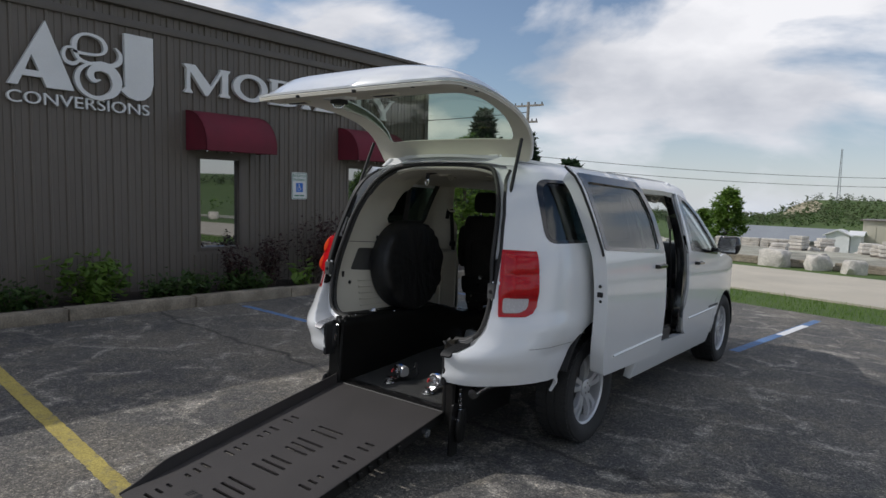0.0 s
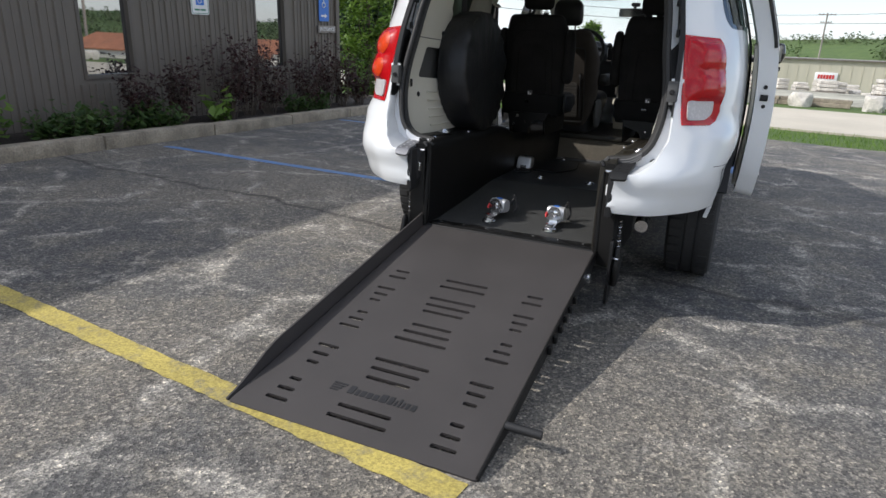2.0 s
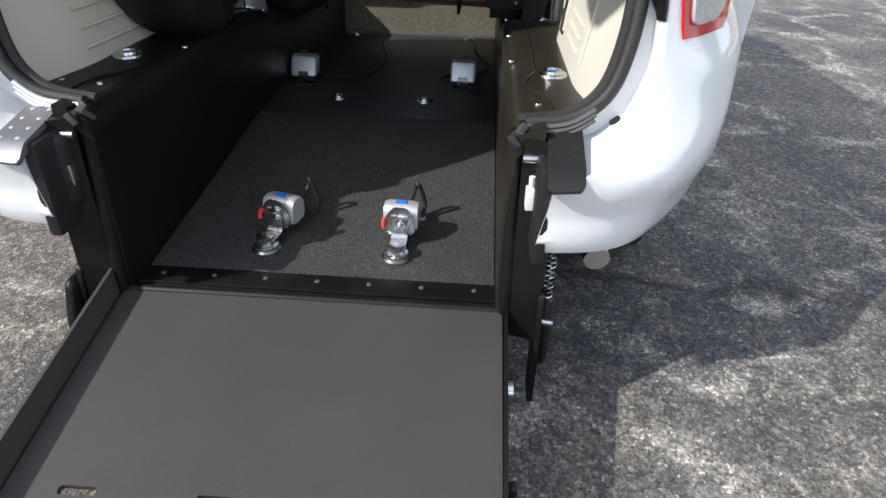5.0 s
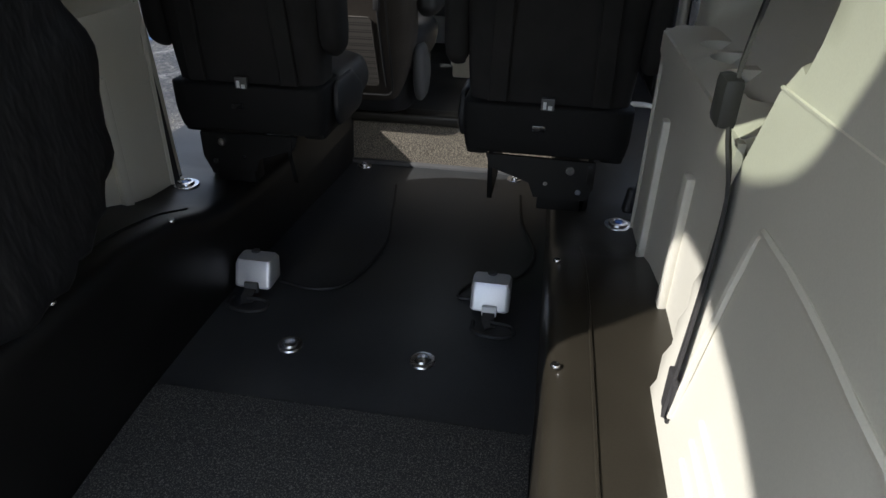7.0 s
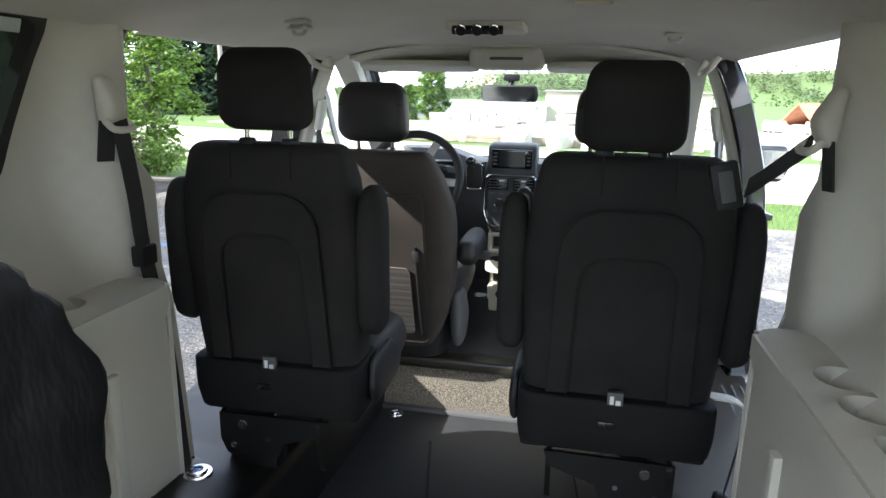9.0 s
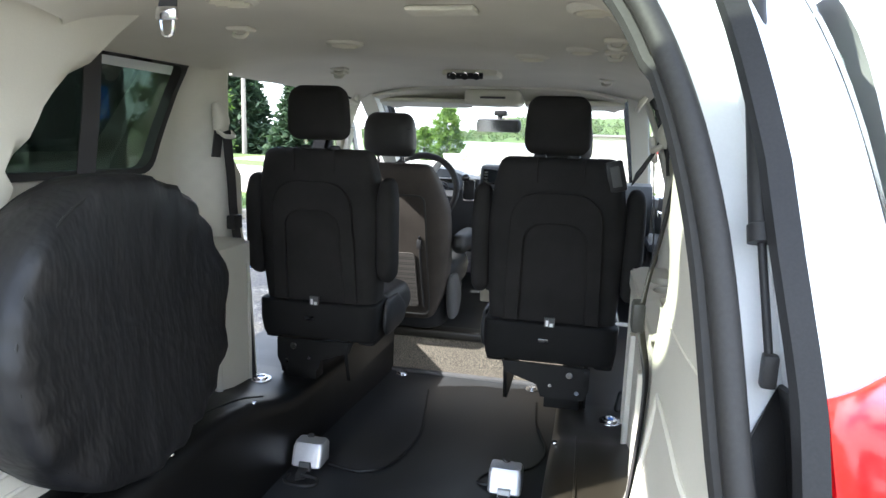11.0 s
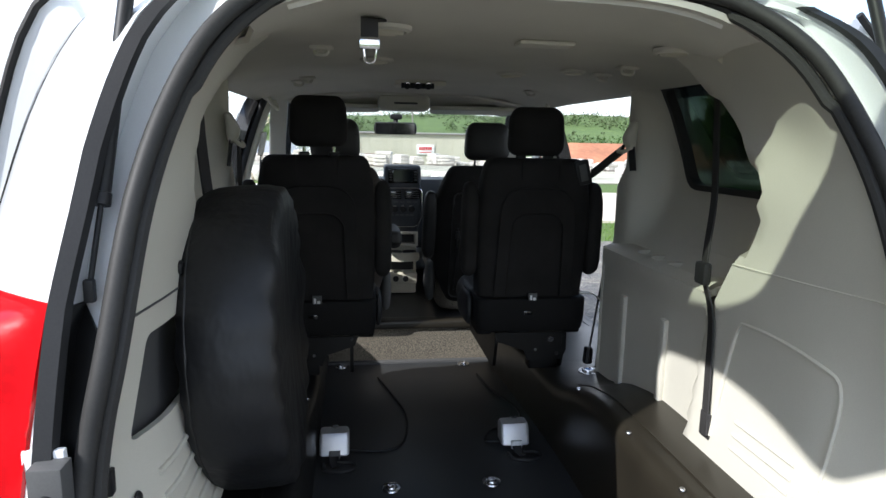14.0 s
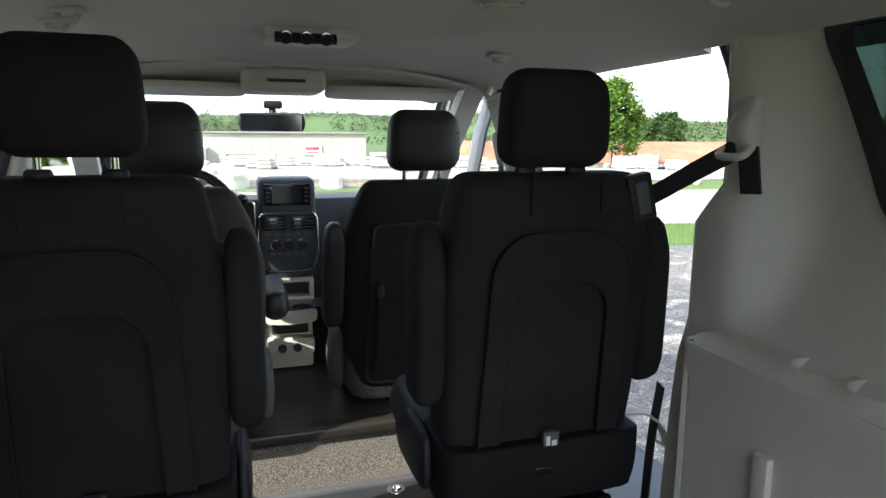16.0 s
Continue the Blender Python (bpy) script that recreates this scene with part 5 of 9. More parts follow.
def build_sliding_door(side):
    """The door slid back beside the quarter panel."""
    off = 0.100
    rear = [(0.75, 0.475), (0.71, 0.62), (0.70, 0.95), (0.685, 1.20), (0.665, 1.30), (0.63, 1.50), (0.60, 1.715)]
    front = [(1.56, 1.70), (1.66, 1.45), (1.72, 1.15), (1.74, 0.80), (1.74, 0.46)]
    poly = [(y, z) for y, z in rear + front]
    win = [(0.735, 1.255), (1.60, 1.215), (1.585, 1.45), (1.50, 1.625), (0.695, 1.635)]
    f = lambda y, z: Vector((side * (half_at(z) + off + 0.012 * math.sin(max(0, min(1, (z - 0.46) / 1.2)) * math.pi)), y, z))
    bm = B()
    sheet(bm, rounded(poly, 0.04), [rounded(win, 0.04)], 0.05, f, 0.085, back=side)
    d = part("sliding_door", bm, WHITE, van, "white sliding door standing open", smooth=50)
    bm = B()
    outer = [(0.685, 1.235), (1.70, 1.185), (1.655, 1.45), (1.555, 1.675), (0.63, 1.685)]
    sheet(bm, rounded(outer, 0.03), [rounded(win, 0.04)], 0.06, lambda y, z: f(y, z) + Vector((side * 0.004, 0, 0)), 0.012, back=side)
    part("window_frame", bm, GLOSSBLACK, d, smooth=50)
    bm = B()
    sheet(bm, rounded(win, 0.04), [], 0.08, lambda y, z: f(y, z) + Vector((-side * 0.01, 0, 0)), 0.004, back=side)
    part("window_glass", bm, TINT, d, "dark privacy glass", smooth=60)
    bm = B()
    x = f(1.58, 1.10).x
    ring_loft(bm, [[(x + side * (0.028 if 0.05 < t < 0.95 else 0.002) + dx, 1.50 + 0.16 * t, 1.10 + dz) for dx, dz in ((-0.008, -0.014), (0.008, -0.010), (0.010, 0.008), (-0.008, 0.014))] for t in (0.0, 0.06, 0.3, 0.7, 0.94, 1.0)])
    part("door_handle", bm, GLOSSBLACK, d)
    # inner trim and rubber edge
    bm = B()
    sheet(bm, rounded([(0.92, 0.50), (0.74, 0.95), (0.725, 1.22), (1.69, 1.19), (1.71, 0.50)], 0.04), [], 0.08, lambda y, z: f(y, z) + Vector((-side * 0.088, 0, 0)), 0.015, back=side)
    part("inner_trim", bm, CREAM, d, smooth=50)
    bm = B()
    tube(bm, [f(y + 0.004, z) + Vector((-side * 0.03, 0, 0)) for y, z in smooth_path([(y, z, 0) for y, z in front], 4) and [(p.x, p.y) for p in smooth_path([(y, z, 0) for y, z in front], 4)]], 0.014, 8)
    part("edge_seal", bm, RUBBER, d)
    bm = B()
    tube(bm, [f(p.x - 0.002, p.y) + Vector((-side * 0.012, 0, 0)) for p in smooth_path([(y, z, 0) for y, z in rear[3:]], 4)], 0.008, 8)
    part("rear_edge_seal", bm, RUBBER, d)
    for y, z in ((0.725, 1.02), (0.735, 0.93)):
        p = f(y, z)
        bm = B()
        disc_bolt(bm, (p.x - side * 0.045, y - 0.030, z), (0, -1, 0), 0.010, 0.008, 10)
        part("door_bolt", bm, BLACK, d)
    bm = B()
    box(bm, min(f(0.72, 0.95).x - side * 0.065, f(0.72, 0.95).x - side * 0.03), max(f(0.72, 0.95).x - side * 0.065, f(0.72, 0.95).x - side * 0.03), 0.692, 0.702, 0.955, 0.985, 0.003)
    part("latch_plate", bm, BLACK, d)
    bm = B()
    tube(bm, [f(y, 0.60 - 0.02 * (1.7 - y)) + Vector((side * 0.004, 0, 0)) for y in np.linspace(0.86, 1.72, 12)], 0.008, 6)
    part("door_crease", bm, WHITE, d)


def build_wheel(cx, cy, side):
    bm = B()
    R, hw = 0.338, 0.118
    prof = [(0.225, -hw * 0.8), (0.26, -hw * 0.98), (0.30, -hw), (0.325, -hw * 0.92), (R, -hw * 0.72), (R, -hw * 0.28), (R - 0.008, -hw * 0.26), (R - 0.008, -hw * 0.2), (R, -hw * 0.18), (R, hw * 0.18), (R - 0.008, hw * 0.2), (R - 0.008, hw * 0.26), (R, hw * 0.28), (R, hw * 0.72), (0.325, hw * 0.92), (0.30, hw), (0.26, hw * 0.98), (0.225, hw * 0.8)]
    lathe(bm, prof + [prof[0]], (cx, cy, R - 0.004), (side, 0, 0), 56)
    tyre = part("wheel", bm, TYRE, van, "tyre on a silver spoked wheel")
    # shoulder lugs
    bm = B()
    c = Vector((cx, cy, R - 0.004))
    for k in range(44):
        a = 2 * math.pi * k / 44
        d = Vector((0, math.cos(a), math.sin(a)))
        for e in (-1, 1):
            m = Matrix.Translation(c + d * (R - 0.001) + Vector((e * hw * 0.62, 0, 0))) @ d.to_track_quat("Z", "Y").to_matrix().to_4x4()
            box(bm, -0.026, 0.026, -0.017, 0.017, -0.006, 0.004, m=m)
    tagged(part("tread", bm, TYRE, tyre), kind="stuff")
    bm = B()
    lathe(bm, [(0.226, -0.05), (0.232, 0.086), (0.224, 0.092), (0.212, 0.082), (0.205, 0.03), (0.205, -0.05), (0.226, -0.05)], (cx, cy, R - 0.004), (side, 0, 0), 48)
    for k in range(10):
        a = 2 * math.pi * (k // 2) / 5 + (0.19 if k % 2 else -0.19) + 0.3
        d = Vector((0, math.cos(a), math.sin(a)))
        t = Vector((0, -math.sin(a), math.cos(a)))
        rings = []
        for r, h, hw2 in ((0.04, 0.062, 0.024), (0.09, 0.072, 0.020), (0.15, 0.076, 0.021), (0.212, 0.066, 0.030)):
            p = c + d * r + Vector((side * h, 0, 0))
            rings.append([p - t * hw2 + Vector((-side * 0.03, 0, 0)), p - t * hw2 * 0.8, p + t * hw2 * 0.8, p + t * hw2 + Vector((-side * 0.03, 0, 0))])
        ring_loft(bm, rings)
    lathe(bm, [(0.0001, 0.05), (0.058, 0.05), (0.058, 0.074), (0.045, 0.082), (0.0001, 0.082)], c, (side, 0, 0), 24)
    part("rim", bm, ALLOY, tyre, "silver five-spoke rim")
    bm = B()
    lathe(bm, [(0.0001, 0.0), (0.20, 0.0), (0.20, 0.012), (0.0001, 0.012)], c, (side, 0, 0), 32)
    part("brake_disc", bm, DARKGREY, tyre)
    for k in range(5):
        a = 2 * math.pi * k / 5 + 0.3
        bm = B()
        disc_bolt(bm, c + Vector((side * 0.07, 0.034 * math.cos(a), 0.034 * math.sin(a))), (side, 0, 0), 0.008, 0.014, 8)
        part("wheel_nut", bm, STEEL, tyre)


HATCH = [(0.535, 1.735), (0.505, 1.815), (0.445, 1.905), (0.31, 1.985), (0.10, 2.035), (-0.12, 2.055), (-0.32, 2.050), (-0.475, 2.030)]


def hatch_at(u, v, lift=0.0):
    """The raised liftgate: u across (-1 to 1), v from the hinge (0) to the lower edge (1)."""
    path = hatch_at.path
    k = v * (len(path) - 1)
    j = min(int(k), len(path) - 2)
    p = path[j].lerp(path[j + 1], k - j)
    d = (path[j + 1] - path[j]).normalized()
    w = curve_at([(0.0, 0.585), (0.25, 0.625), (0.5, 0.638), (0.75, 0.664), (1.0, 0.705)], v)
    bow = smooth01((v - 0.35) / 0.65) * 0.12 * (1 - u * u)
    y = p.x - bow * 1.0
    z = p.y - bow * 0.25 + 0.035 * (1 - u ** 4) * (1 - 0.8 * smooth01((v - 0.5) / 0.5))
    n = Vector((-d.y, d.x))
    if n.y < 0:
        n = -n
    return Vector((u * w, y + n.x * lift, z + n.y * lift))


hatch_at.path = [Vector((p.x, p.y)) for p in smooth_path([(y, z, 0) for y, z in HATCH], 6)]


def gate_skin(u, v):
    """Height of the painted skin over the inner trim."""
    k = curve_at([(0.0, 0.022), (0.15, 0.045), (0.40, 0.095), (0.70, 0.125), (0.88, 0.105), (1.0, 0.022)], v)
    return 0.020 + (k - 0.020) * (1 - abs(u) ** 5)


def build_hatch():
    glass = rounded([(-0.84, 0.165), (0.84, 0.165), (0.885, 0.62), (0.81, 0.69), (-0.81, 0.69), (-0.885, 0.62)], 0.06)
    full = rounded([(-1, 0), (1, 0), (1, 1), (-1, 1)], 0.05)
    bm = B()
    sheet(bm, full, [glass], 0.055, lambda u, v: hatch_at(u, v, gate_skin(u, v)), 0.012, back=-1)
    h = part("liftgate", bm, WHITE, van, "raised white liftgate with its inner trim showing", smooth=60)
    bm = B()
    sheet(bm, full, [rounded([(-0.80, 0.195), (0.80, 0.195), (0.845, 0.61), (0.77, 0.68), (-0.77, 0.68), (-0.845, 0.61)], 0.06)], 0.05, lambda u, v: hatch_at(u, v, 0.0 - 0.018 * smooth01((0.97 - abs(u)) / 0.08) * smooth01((v - 0.71) / 0.05) * smooth01((0.97 - v) / 0.05)), 0.012, back=-1)
    part("inner_trim", bm, CREAM, h, "light beige inner trim", smooth=60)
    bm = B()
    rim = []
    for u, v in dense(full, 0.06):
        rim.append((hatch_at(u * 1.002, v, -0.002), hatch_at(u * 1.002, v, 0.006)))
    rows = [[a for a, b in rim], [b for a, b in rim]]
    ring_loft(bm, rows, cap=False)
    ob = part("edge_flange", bm, CREAM, h, smooth=60)
    s = ob.modifiers.new("thick", "SOLIDIFY")
    s.thickness = 0.006
    bm = B()
    sheet(bm, rounded([(-0.87, 0.14), (0.87, 0.14), (0.915, 0.635), (0.83, 0.715), (-0.83, 0.715), (-0.915, 0.635)], 0.06), [], 0.08, lambda u, v: hatch_at(u, v, gate_skin(u, v) - 0.018), 0.004, back=-1)
    part("rear_glass", bm, GATEGLASS, h, "dark rear glass", smooth=60)
    bm = B()
    p = hatch_at(0, 0.90, -0.030)
    box(bm, -0.085, 0.085, p.y - 0.045, p.y + 0.045, p.z - 0.012, p.z + 0.022, 0.012)
    lt = part("latch_cover", bm, WHITE, h)
    bm = B()
    box(bm, -0.042, 0.034, p.y - 0.032, p.y + 0.030, p.z - 0.034, p.z - 0.008, 0.008)
    part("latch", bm, BLACK, lt, "black latch with a steel catch")
    bm = B()
    tube(bm, smooth_path([(-0.026, p.y - 0.02, p.z - 0.030), (-0.020, p.y - 0.016, p.z - 0.048), (0.012, p.y + 0.004, p.z - 0.050), (0.020, p.y + 0.012, p.z - 0.030)], 4), 0.007, 8)
    part("catch_loop", bm, STEEL, lt)
    for dx in (-0.066, 0.062):
        bm = B()
        disc_bolt(bm, (dx, p.y + 0.02, p.z - 0.011), (0, 0, -1), 0.008, 0.004, 10)
        part("bolt", bm, BLACK, lt)
    for u in (-0.54, 0.43):
        bm = B()
        q = hatch_at(u, 0.90, -0.034)
        box(bm, q.x - 0.080, q.x + 0.080, q.y - 0.026, q.y + 0.026, q.z - 0.006, q.z + 0.012, 0.004)
        pr = part("pull_surround", bm, CREAM, h)
        # Black plate on the surround gives the pull cup's shaded hollow as colour.
        bm = B()
        box(bm, q.x - 0.066, q.x + 0.066, q.y - 0.015, q.y + 0.015, q.z - 0.009, q.z - 0.003, 0.002)
        part("pull_recess", bm, BLACK, pr)
    for u, v in ((0.965, 0.80), (0.965, 0.72), (-0.965, 0.80), (0.75, 0.985), (0.3, 1.0), (-0.3, 1.0), (-0.75, 0.985)):
        bm = B()
        q = hatch_at(u, v, -0.004)
        disc_bolt(bm, q, (0, 0, -1), 0.013, 0.012, 12)
        part("bump_stop", bm, RUBBER, h)
    bm = B()
    q = hatch_at(0.1, 0.03, -0.01)
    box(bm, q.x - 0.045, q.x + 0.045, q.y - 0.02, q.y + 0.02, q.z - 0.018, q.z, 0.008)
    box(bm, q.x - 0.016, q.x + 0.014, q.y - 0.012, q.y + 0.022, q.z - 0.045, q.z - 0.018, 0.006)
    part("centre_bumper", bm, BLACK, h, "black rubber stop")
    for u in (-0.56, 0.56):
        bm = B()
        q = hatch_at(u, 0.03, 0)
        box(bm, q.x - 0.035, q.x + 0.035, q.y - 0.02, q.y + 0.03, q.z - 0.022, q.z + 0.0, 0.006)
        box(bm, q.x - 0.06, q.x - 0.045, q.y - 0.015, q.y + 0.01, q.z - 0.014, q.z, 0.004)
        box(bm, q.x + 0.045, q.x + 0.06, q.y - 0.015, q.y + 0.01, q.z - 0.014, q.z, 0.004)
        part("hinge", bm, JAMB, h)
    for s in (-1, 1):
        lo, mid, hi = Vector((s * 0.630, 0.186, 1.237)), Vector((s * 0.6185, 0.214, 1.344)), Vector((s * 0.592, 0.410, 1.862))
        bm = B()
        tube(bm, [mid, mid.lerp(hi, 0.03), mid.lerp(hi, 0.032), hi], [0.0125, 0.0125, 0.0108, 0.0108], 14)
        st = part("gas_strut", bm, BLACK, van, "black gas strut holding the liftgate")
        bm = B()
        tube(bm, [lo, mid], 0.0038, 10)
        part("rod", bm, BLACK, st)
        bm = B()
        box(bm, lo.x - 0.007, lo.x + 0.007, lo.y - 0.007, lo.y + 0.007, lo.z - 0.020, lo.z + 0.012, 0.004)
        part("end_fitting", bm, BLACK, st)


for s in (1, -1):
    build_quarter(s)
    build_jamb(s)
    build_lamp(s)
    build_flank(s)
    build_sliding_door(s)
    build_wheel(s * 0.785, 0.92, s)
    build_wheel(s * 0.79, 4.0, s)
build_seal()
build_roof()
build_front()
build_hatch()


# ---------------------------------------------------------------- the van's cabin
def floor_z(y):
    return curve_at([(0.0, 0.285), (0.5, 0.325), (0.95, 0.366), (1.2, 0.370), (1.8, 0.342), (2.46, 0.300)], y)


def ledge_z(y):
    return curve_at([(0.0, 0.70), (0.95, 0.695), (1.15, 0.665), (1.35, 0.605), (1.6, 0.59), (2.4, 0.56)], y)


def opening_x(z):
    return curve_at([(0.70, 0.585), (0.81, 0.606), (0.956, 0.630), (1.152, 0.603), (1.35, 0.574), (1.50, 0.531), (1.61, 0.472), (1.69, 0.383)], z)


NEARWALL = [(0.55, 0.550), (0.70, 0.556), (0.85, 0.575), (1.0, 0.590), (1.2, 0.590), (1.33, 0.578), (1.45, 0.585), (1.55, 0.545), (1.63, 0.495), (1.69, 0.42)]
DEEPWALL = [(0.55, 0.63), (1.05, 0.66), (1.14, 0.735), (1.30, 0.790), (1.5, 0.758), (1.6, 0.722), (1.66, 0.60)]
PILLAR_EDGE = [(1.0, 0.75), (1.12, 0.70), (1.25, 0.59), (1.32, 0.575), (1.42, 0.64), (1.52, 0.715), (1.62, 0.80)]


def wall_x(y, z):
    k = smooth01((y - curve_at(PILLAR_EDGE, z)) / 0.06)
    x = curve_at(NEARWALL, z) * (1 - k) + curve_at(DEEPWALL, z) * k
    x += (0.675 - x) * smooth01((y - 1.36) / 0.10) * smooth01((z - 1.0) / 0.1)
    t = smooth01((y - open_y(z) - 0.01) / 0.26)
    return opening_x(z) * (1 - t) + x * t


def front_y(z):
    return 1.545 - 0.07 * smooth01((z - 1.27) / 0.09)


def build_side_trim(side):
    f = lambda y, z: (side * wall_x(y, z), y, z)
    left = [(open_y(z) + 0.012, z) for z in (0.60, 0.75, 0.95, 1.15, 1.25, 1.35, 1.43, 1.5, 1.56, 1.61, 1.65)]
    poly = [(front_y(0.56), 0.56), (0.17, 0.56)] + left + [(0.55, 1.665), (0.8, 1.658)] + [(front_y(z), z) for z in (1.655, 1.5, 1.40, 1.36, 1.32, 1.28, 1.22, 1.0)]
    qw = rounded([(0.70, 1.31), (1.225, 1.305), (1.325, 1.605), (0.89, 1.612)], 0.05)
    holes = [qw]
    if side < 0:
        holes.append(rounded([(0.245, 0.985), (0.565, 0.965), (0.565, 1.125), (0.30, 1.135)], 0.02))
    bm = B()
    sheet(bm, poly, holes, 0.035, f, 0.012, back=-side)
    w = part("side_trim", bm, CREAM, van, "light beige-grey moulded side trim", smooth=45)
    bm = B()
    sheet(bm, rounded([(0.686, 1.298), (1.242, 1.292), (1.344, 1.618), (0.877, 1.625)], 0.06), [rounded([(0.704, 1.316), (1.222, 1.309), (1.321, 1.601), (0.894, 1.608)], 0.05)], 0.03, lambda y, z: (side * (wall_x(y, z) - 0.012), y, z), 0.03, back=-side)
    part("window_rubber", bm, RUBBER, w)
    if side < 0:
        bm = B()
        sheet(bm, [(0.235, 0.955), (0.58, 0.955), (0.58, 1.145), (0.235, 1.145)], [], 0.06, lambda y, z: (side * (wall_x(y, z) + 0.03), y, z), 0.008, back=-side)
        part("bin_back", bm, DARKGREY, w)
        for k in range(5):
            bm = B()
            z = 0.74 + 0.042 * k
            tube(bm, [(side * (wall_x(y, z) - 0.001), y, z - 0.01 * (y - 0.3)) for y in np.linspace(0.30, 0.60, 7)], 0.006, 6)
            part("moulded_rib", bm, CREAM, w)
    else:
        bm = B()
        tube(bm, smooth_path([(wall_x(y, z) - 0.001, y, z) for y, z in ((0.30, 0.75), (0.30, 0.98), (0.36, 1.03), (0.56, 1.04), (0.62, 1.0), (0.64, 0.75))], 4), 0.005, 6)
        part("moulded_bead", bm, CREAM, w)
        for k in range(3):
            bm = B()
            z = 0.76 + 0.03 * k
            tube(bm, [(wall_x(y, z) - 0.001, y, z) for y in np.linspace(0.36, 0.56, 5)], 0.004, 6)
            part("moulded_rib", bm, CREAM, w)
    bm = B()
    tube(bm, [(side * (wall_x(y, 1.195 - 0.04 * y) - 0.0005), y, 1.19 - 0.04 * y) for y in np.linspace(0.20, 0.66, 12)], 0.0022, 5)
    part("trim_seam", bm, DARKGREY if side < 0 else CREAM, w)
    for y, z in ((0.476, 1.205), (0.235, 0.90)) if side < 0 else ():
        bm = B()
        disc_bolt(bm, (side * wall_x(y, z), y, z), (-side, 0, 0), 0.013, 0.006)
        part("grommet", bm, BLACK, w)
    bm = B()
    box(bm, *(sorted((side * (wall_x(0.19, 0.955) - 0.006), side * (wall_x(0.19, 0.955) + 0.004)))), 0.178, 0.196, 0.938, 0.976, 0.003)
    part("catch", bm, BLACK, w)
    # pillar return at the door opening
    bm = B()
    zs = np.linspace(0.56, 1.65, 30)
    rows = []
    for f, dy in ((0.0, 0.0), (0.12, 0.022), (0.4, 0.040), (0.75, 0.052), (1.0, 0.05)):
        rows.append([(side * (wall_x(front_y(z), z) * (1 - f) + (half_at(z) - 0.012) * f), front_y(z) + dy + (1.545 - front_y(z)) * f * 0.6, z) for z in zs])
    vs = [[bm.verts.new(p) for p in r] for r in rows]
    for a, b in zip(vs, vs[1:]):
        for i in range(len(zs) - 1):
            bm.faces.new((a[i], a[i + 1], b[i + 1], b[i]))
    ob = part("pillar_return", bm, CREAM, w, smooth=60)
    so = ob.modifiers.new("thick", "SOLIDIFY")
    so.thickness, so.offset = 0.006, 0
    bm = B()
    tube(bm, [(side * (half_at(z) - 0.016), 1.612, z) for z in np.linspace(0.50, 1.64, 20)], 0.013, 8)
    part("door_seal", bm, RUBBER, w)
    return w


def build_console(side):
    """The moulded armrest locker with cup holders."""
    y0, y1, top = 0.76, 1.455, 1.088
    xi, xo = 0.598, 0.742
    wells = (1.228, 1.128)
    cups = [[(0.668 + 0.044 * math.cos(t), y + 0.044 * math.sin(t)) for t in np.linspace(0, 2 * math.pi, 20, endpoint=False)] for y in wells]
    cups.append(rounded([(0.630, 0.88), (0.718, 0.88), (0.718, 1.055), (0.630, 1.055)], 0.02))
    bm = B()
    lip = rounded([(xi, y0), (xo, y0), (xo, y1), (xi, y1)], 0.03)
    sheet(bm, [(x, y) for x, y in lip], cups, 0.04, lambda x, y: (side * x, y, top - 0.018 * smooth01((0.625 - x) / 0.03) - 0.02 * smooth01((y - 1.44) / 0.035)), 0.02, back=side)
    c = part("locker", bm, CREAM, van, "beige armrest locker with cup holders", smooth=60)
    bm = B()
    def face(u, v):
        return (side * (xi + 0.006 - 0.012 * smooth01((v - (top - 0.075)) / 0.012)), u, v)
    sheet(bm, [(y0, 0.56), (y1 + 0.0, 0.56), (y1 - 0.012, top - 0.018), (y0, top - 0.018)], [], 0.04, face, 0.01, back=-side)
    part("front_face", bm, CREAM, c, smooth=60)
    bm = B()
    sheet(bm, [(xi + 0.004, 0.56), (xo, 0.56), (xo, top - 0.016), (xi + 0.004, top - 0.016)], [], 0.05, lambda u, v: (side * u, y1 + 0.018 * math.sin((u - xi) / (xo - xi) * math.pi) - 0.008, v), 0.01, back=side)
    part("end_face", bm, CREAM, c, smooth=60)
    for y in (1.255, 0.975):
        bm = B()
        box(bm, *sorted((side * (xi - 0.008), side * (xi + 0.008))), y - 0.016, y + 0.016, 0.60, 0.94, 0.006)
        part("moulded_rib", bm, CREAM, c)
    for y in wells:
        bm = B()
        lathe(bm, [(0.0001, -0.07), (0.038, -0.07), (0.044, 0.0), (0.047, 0.0), (0.047, -0.075), (0.0001, -0.075)], (side * 0.668, y, top - 0.010), (0, 0, 1), 24)
        part("cup_holder", bm, CREAM, c)
    bm = B()
    box(bm, *sorted((side * 0.630, side * 0.718)), 0.88, 1.055, top - 0.10, top - 0.085)
    for xa, xb, ya, yb in ((0.624, 0.630, 0.88, 1.055), (0.718, 0.724, 0.88, 1.055), (0.624, 0.724, 0.874, 0.88), (0.624, 0.724, 1.055, 1.061)):
        box(bm, *sorted((side * xa, side * xb)), ya, yb, top - 0.10, top - 0.016)
    part("bin_liner", bm, CREAM, c, smooth=0)
    # speaker grille on the wall above
    bm = B()
    g = rounded([(0.84, 1.135), (1.12, 1.135), (1.12, 1.265), (0.84, 1.265)], 0.02)
    sheet(bm, g, [], 0.06, lambda y, z: (side * (wall_x(y, z) - 0.004), y, z), 0.006, back=-side)
    part("speaker_panel", bm, CREAM, c)


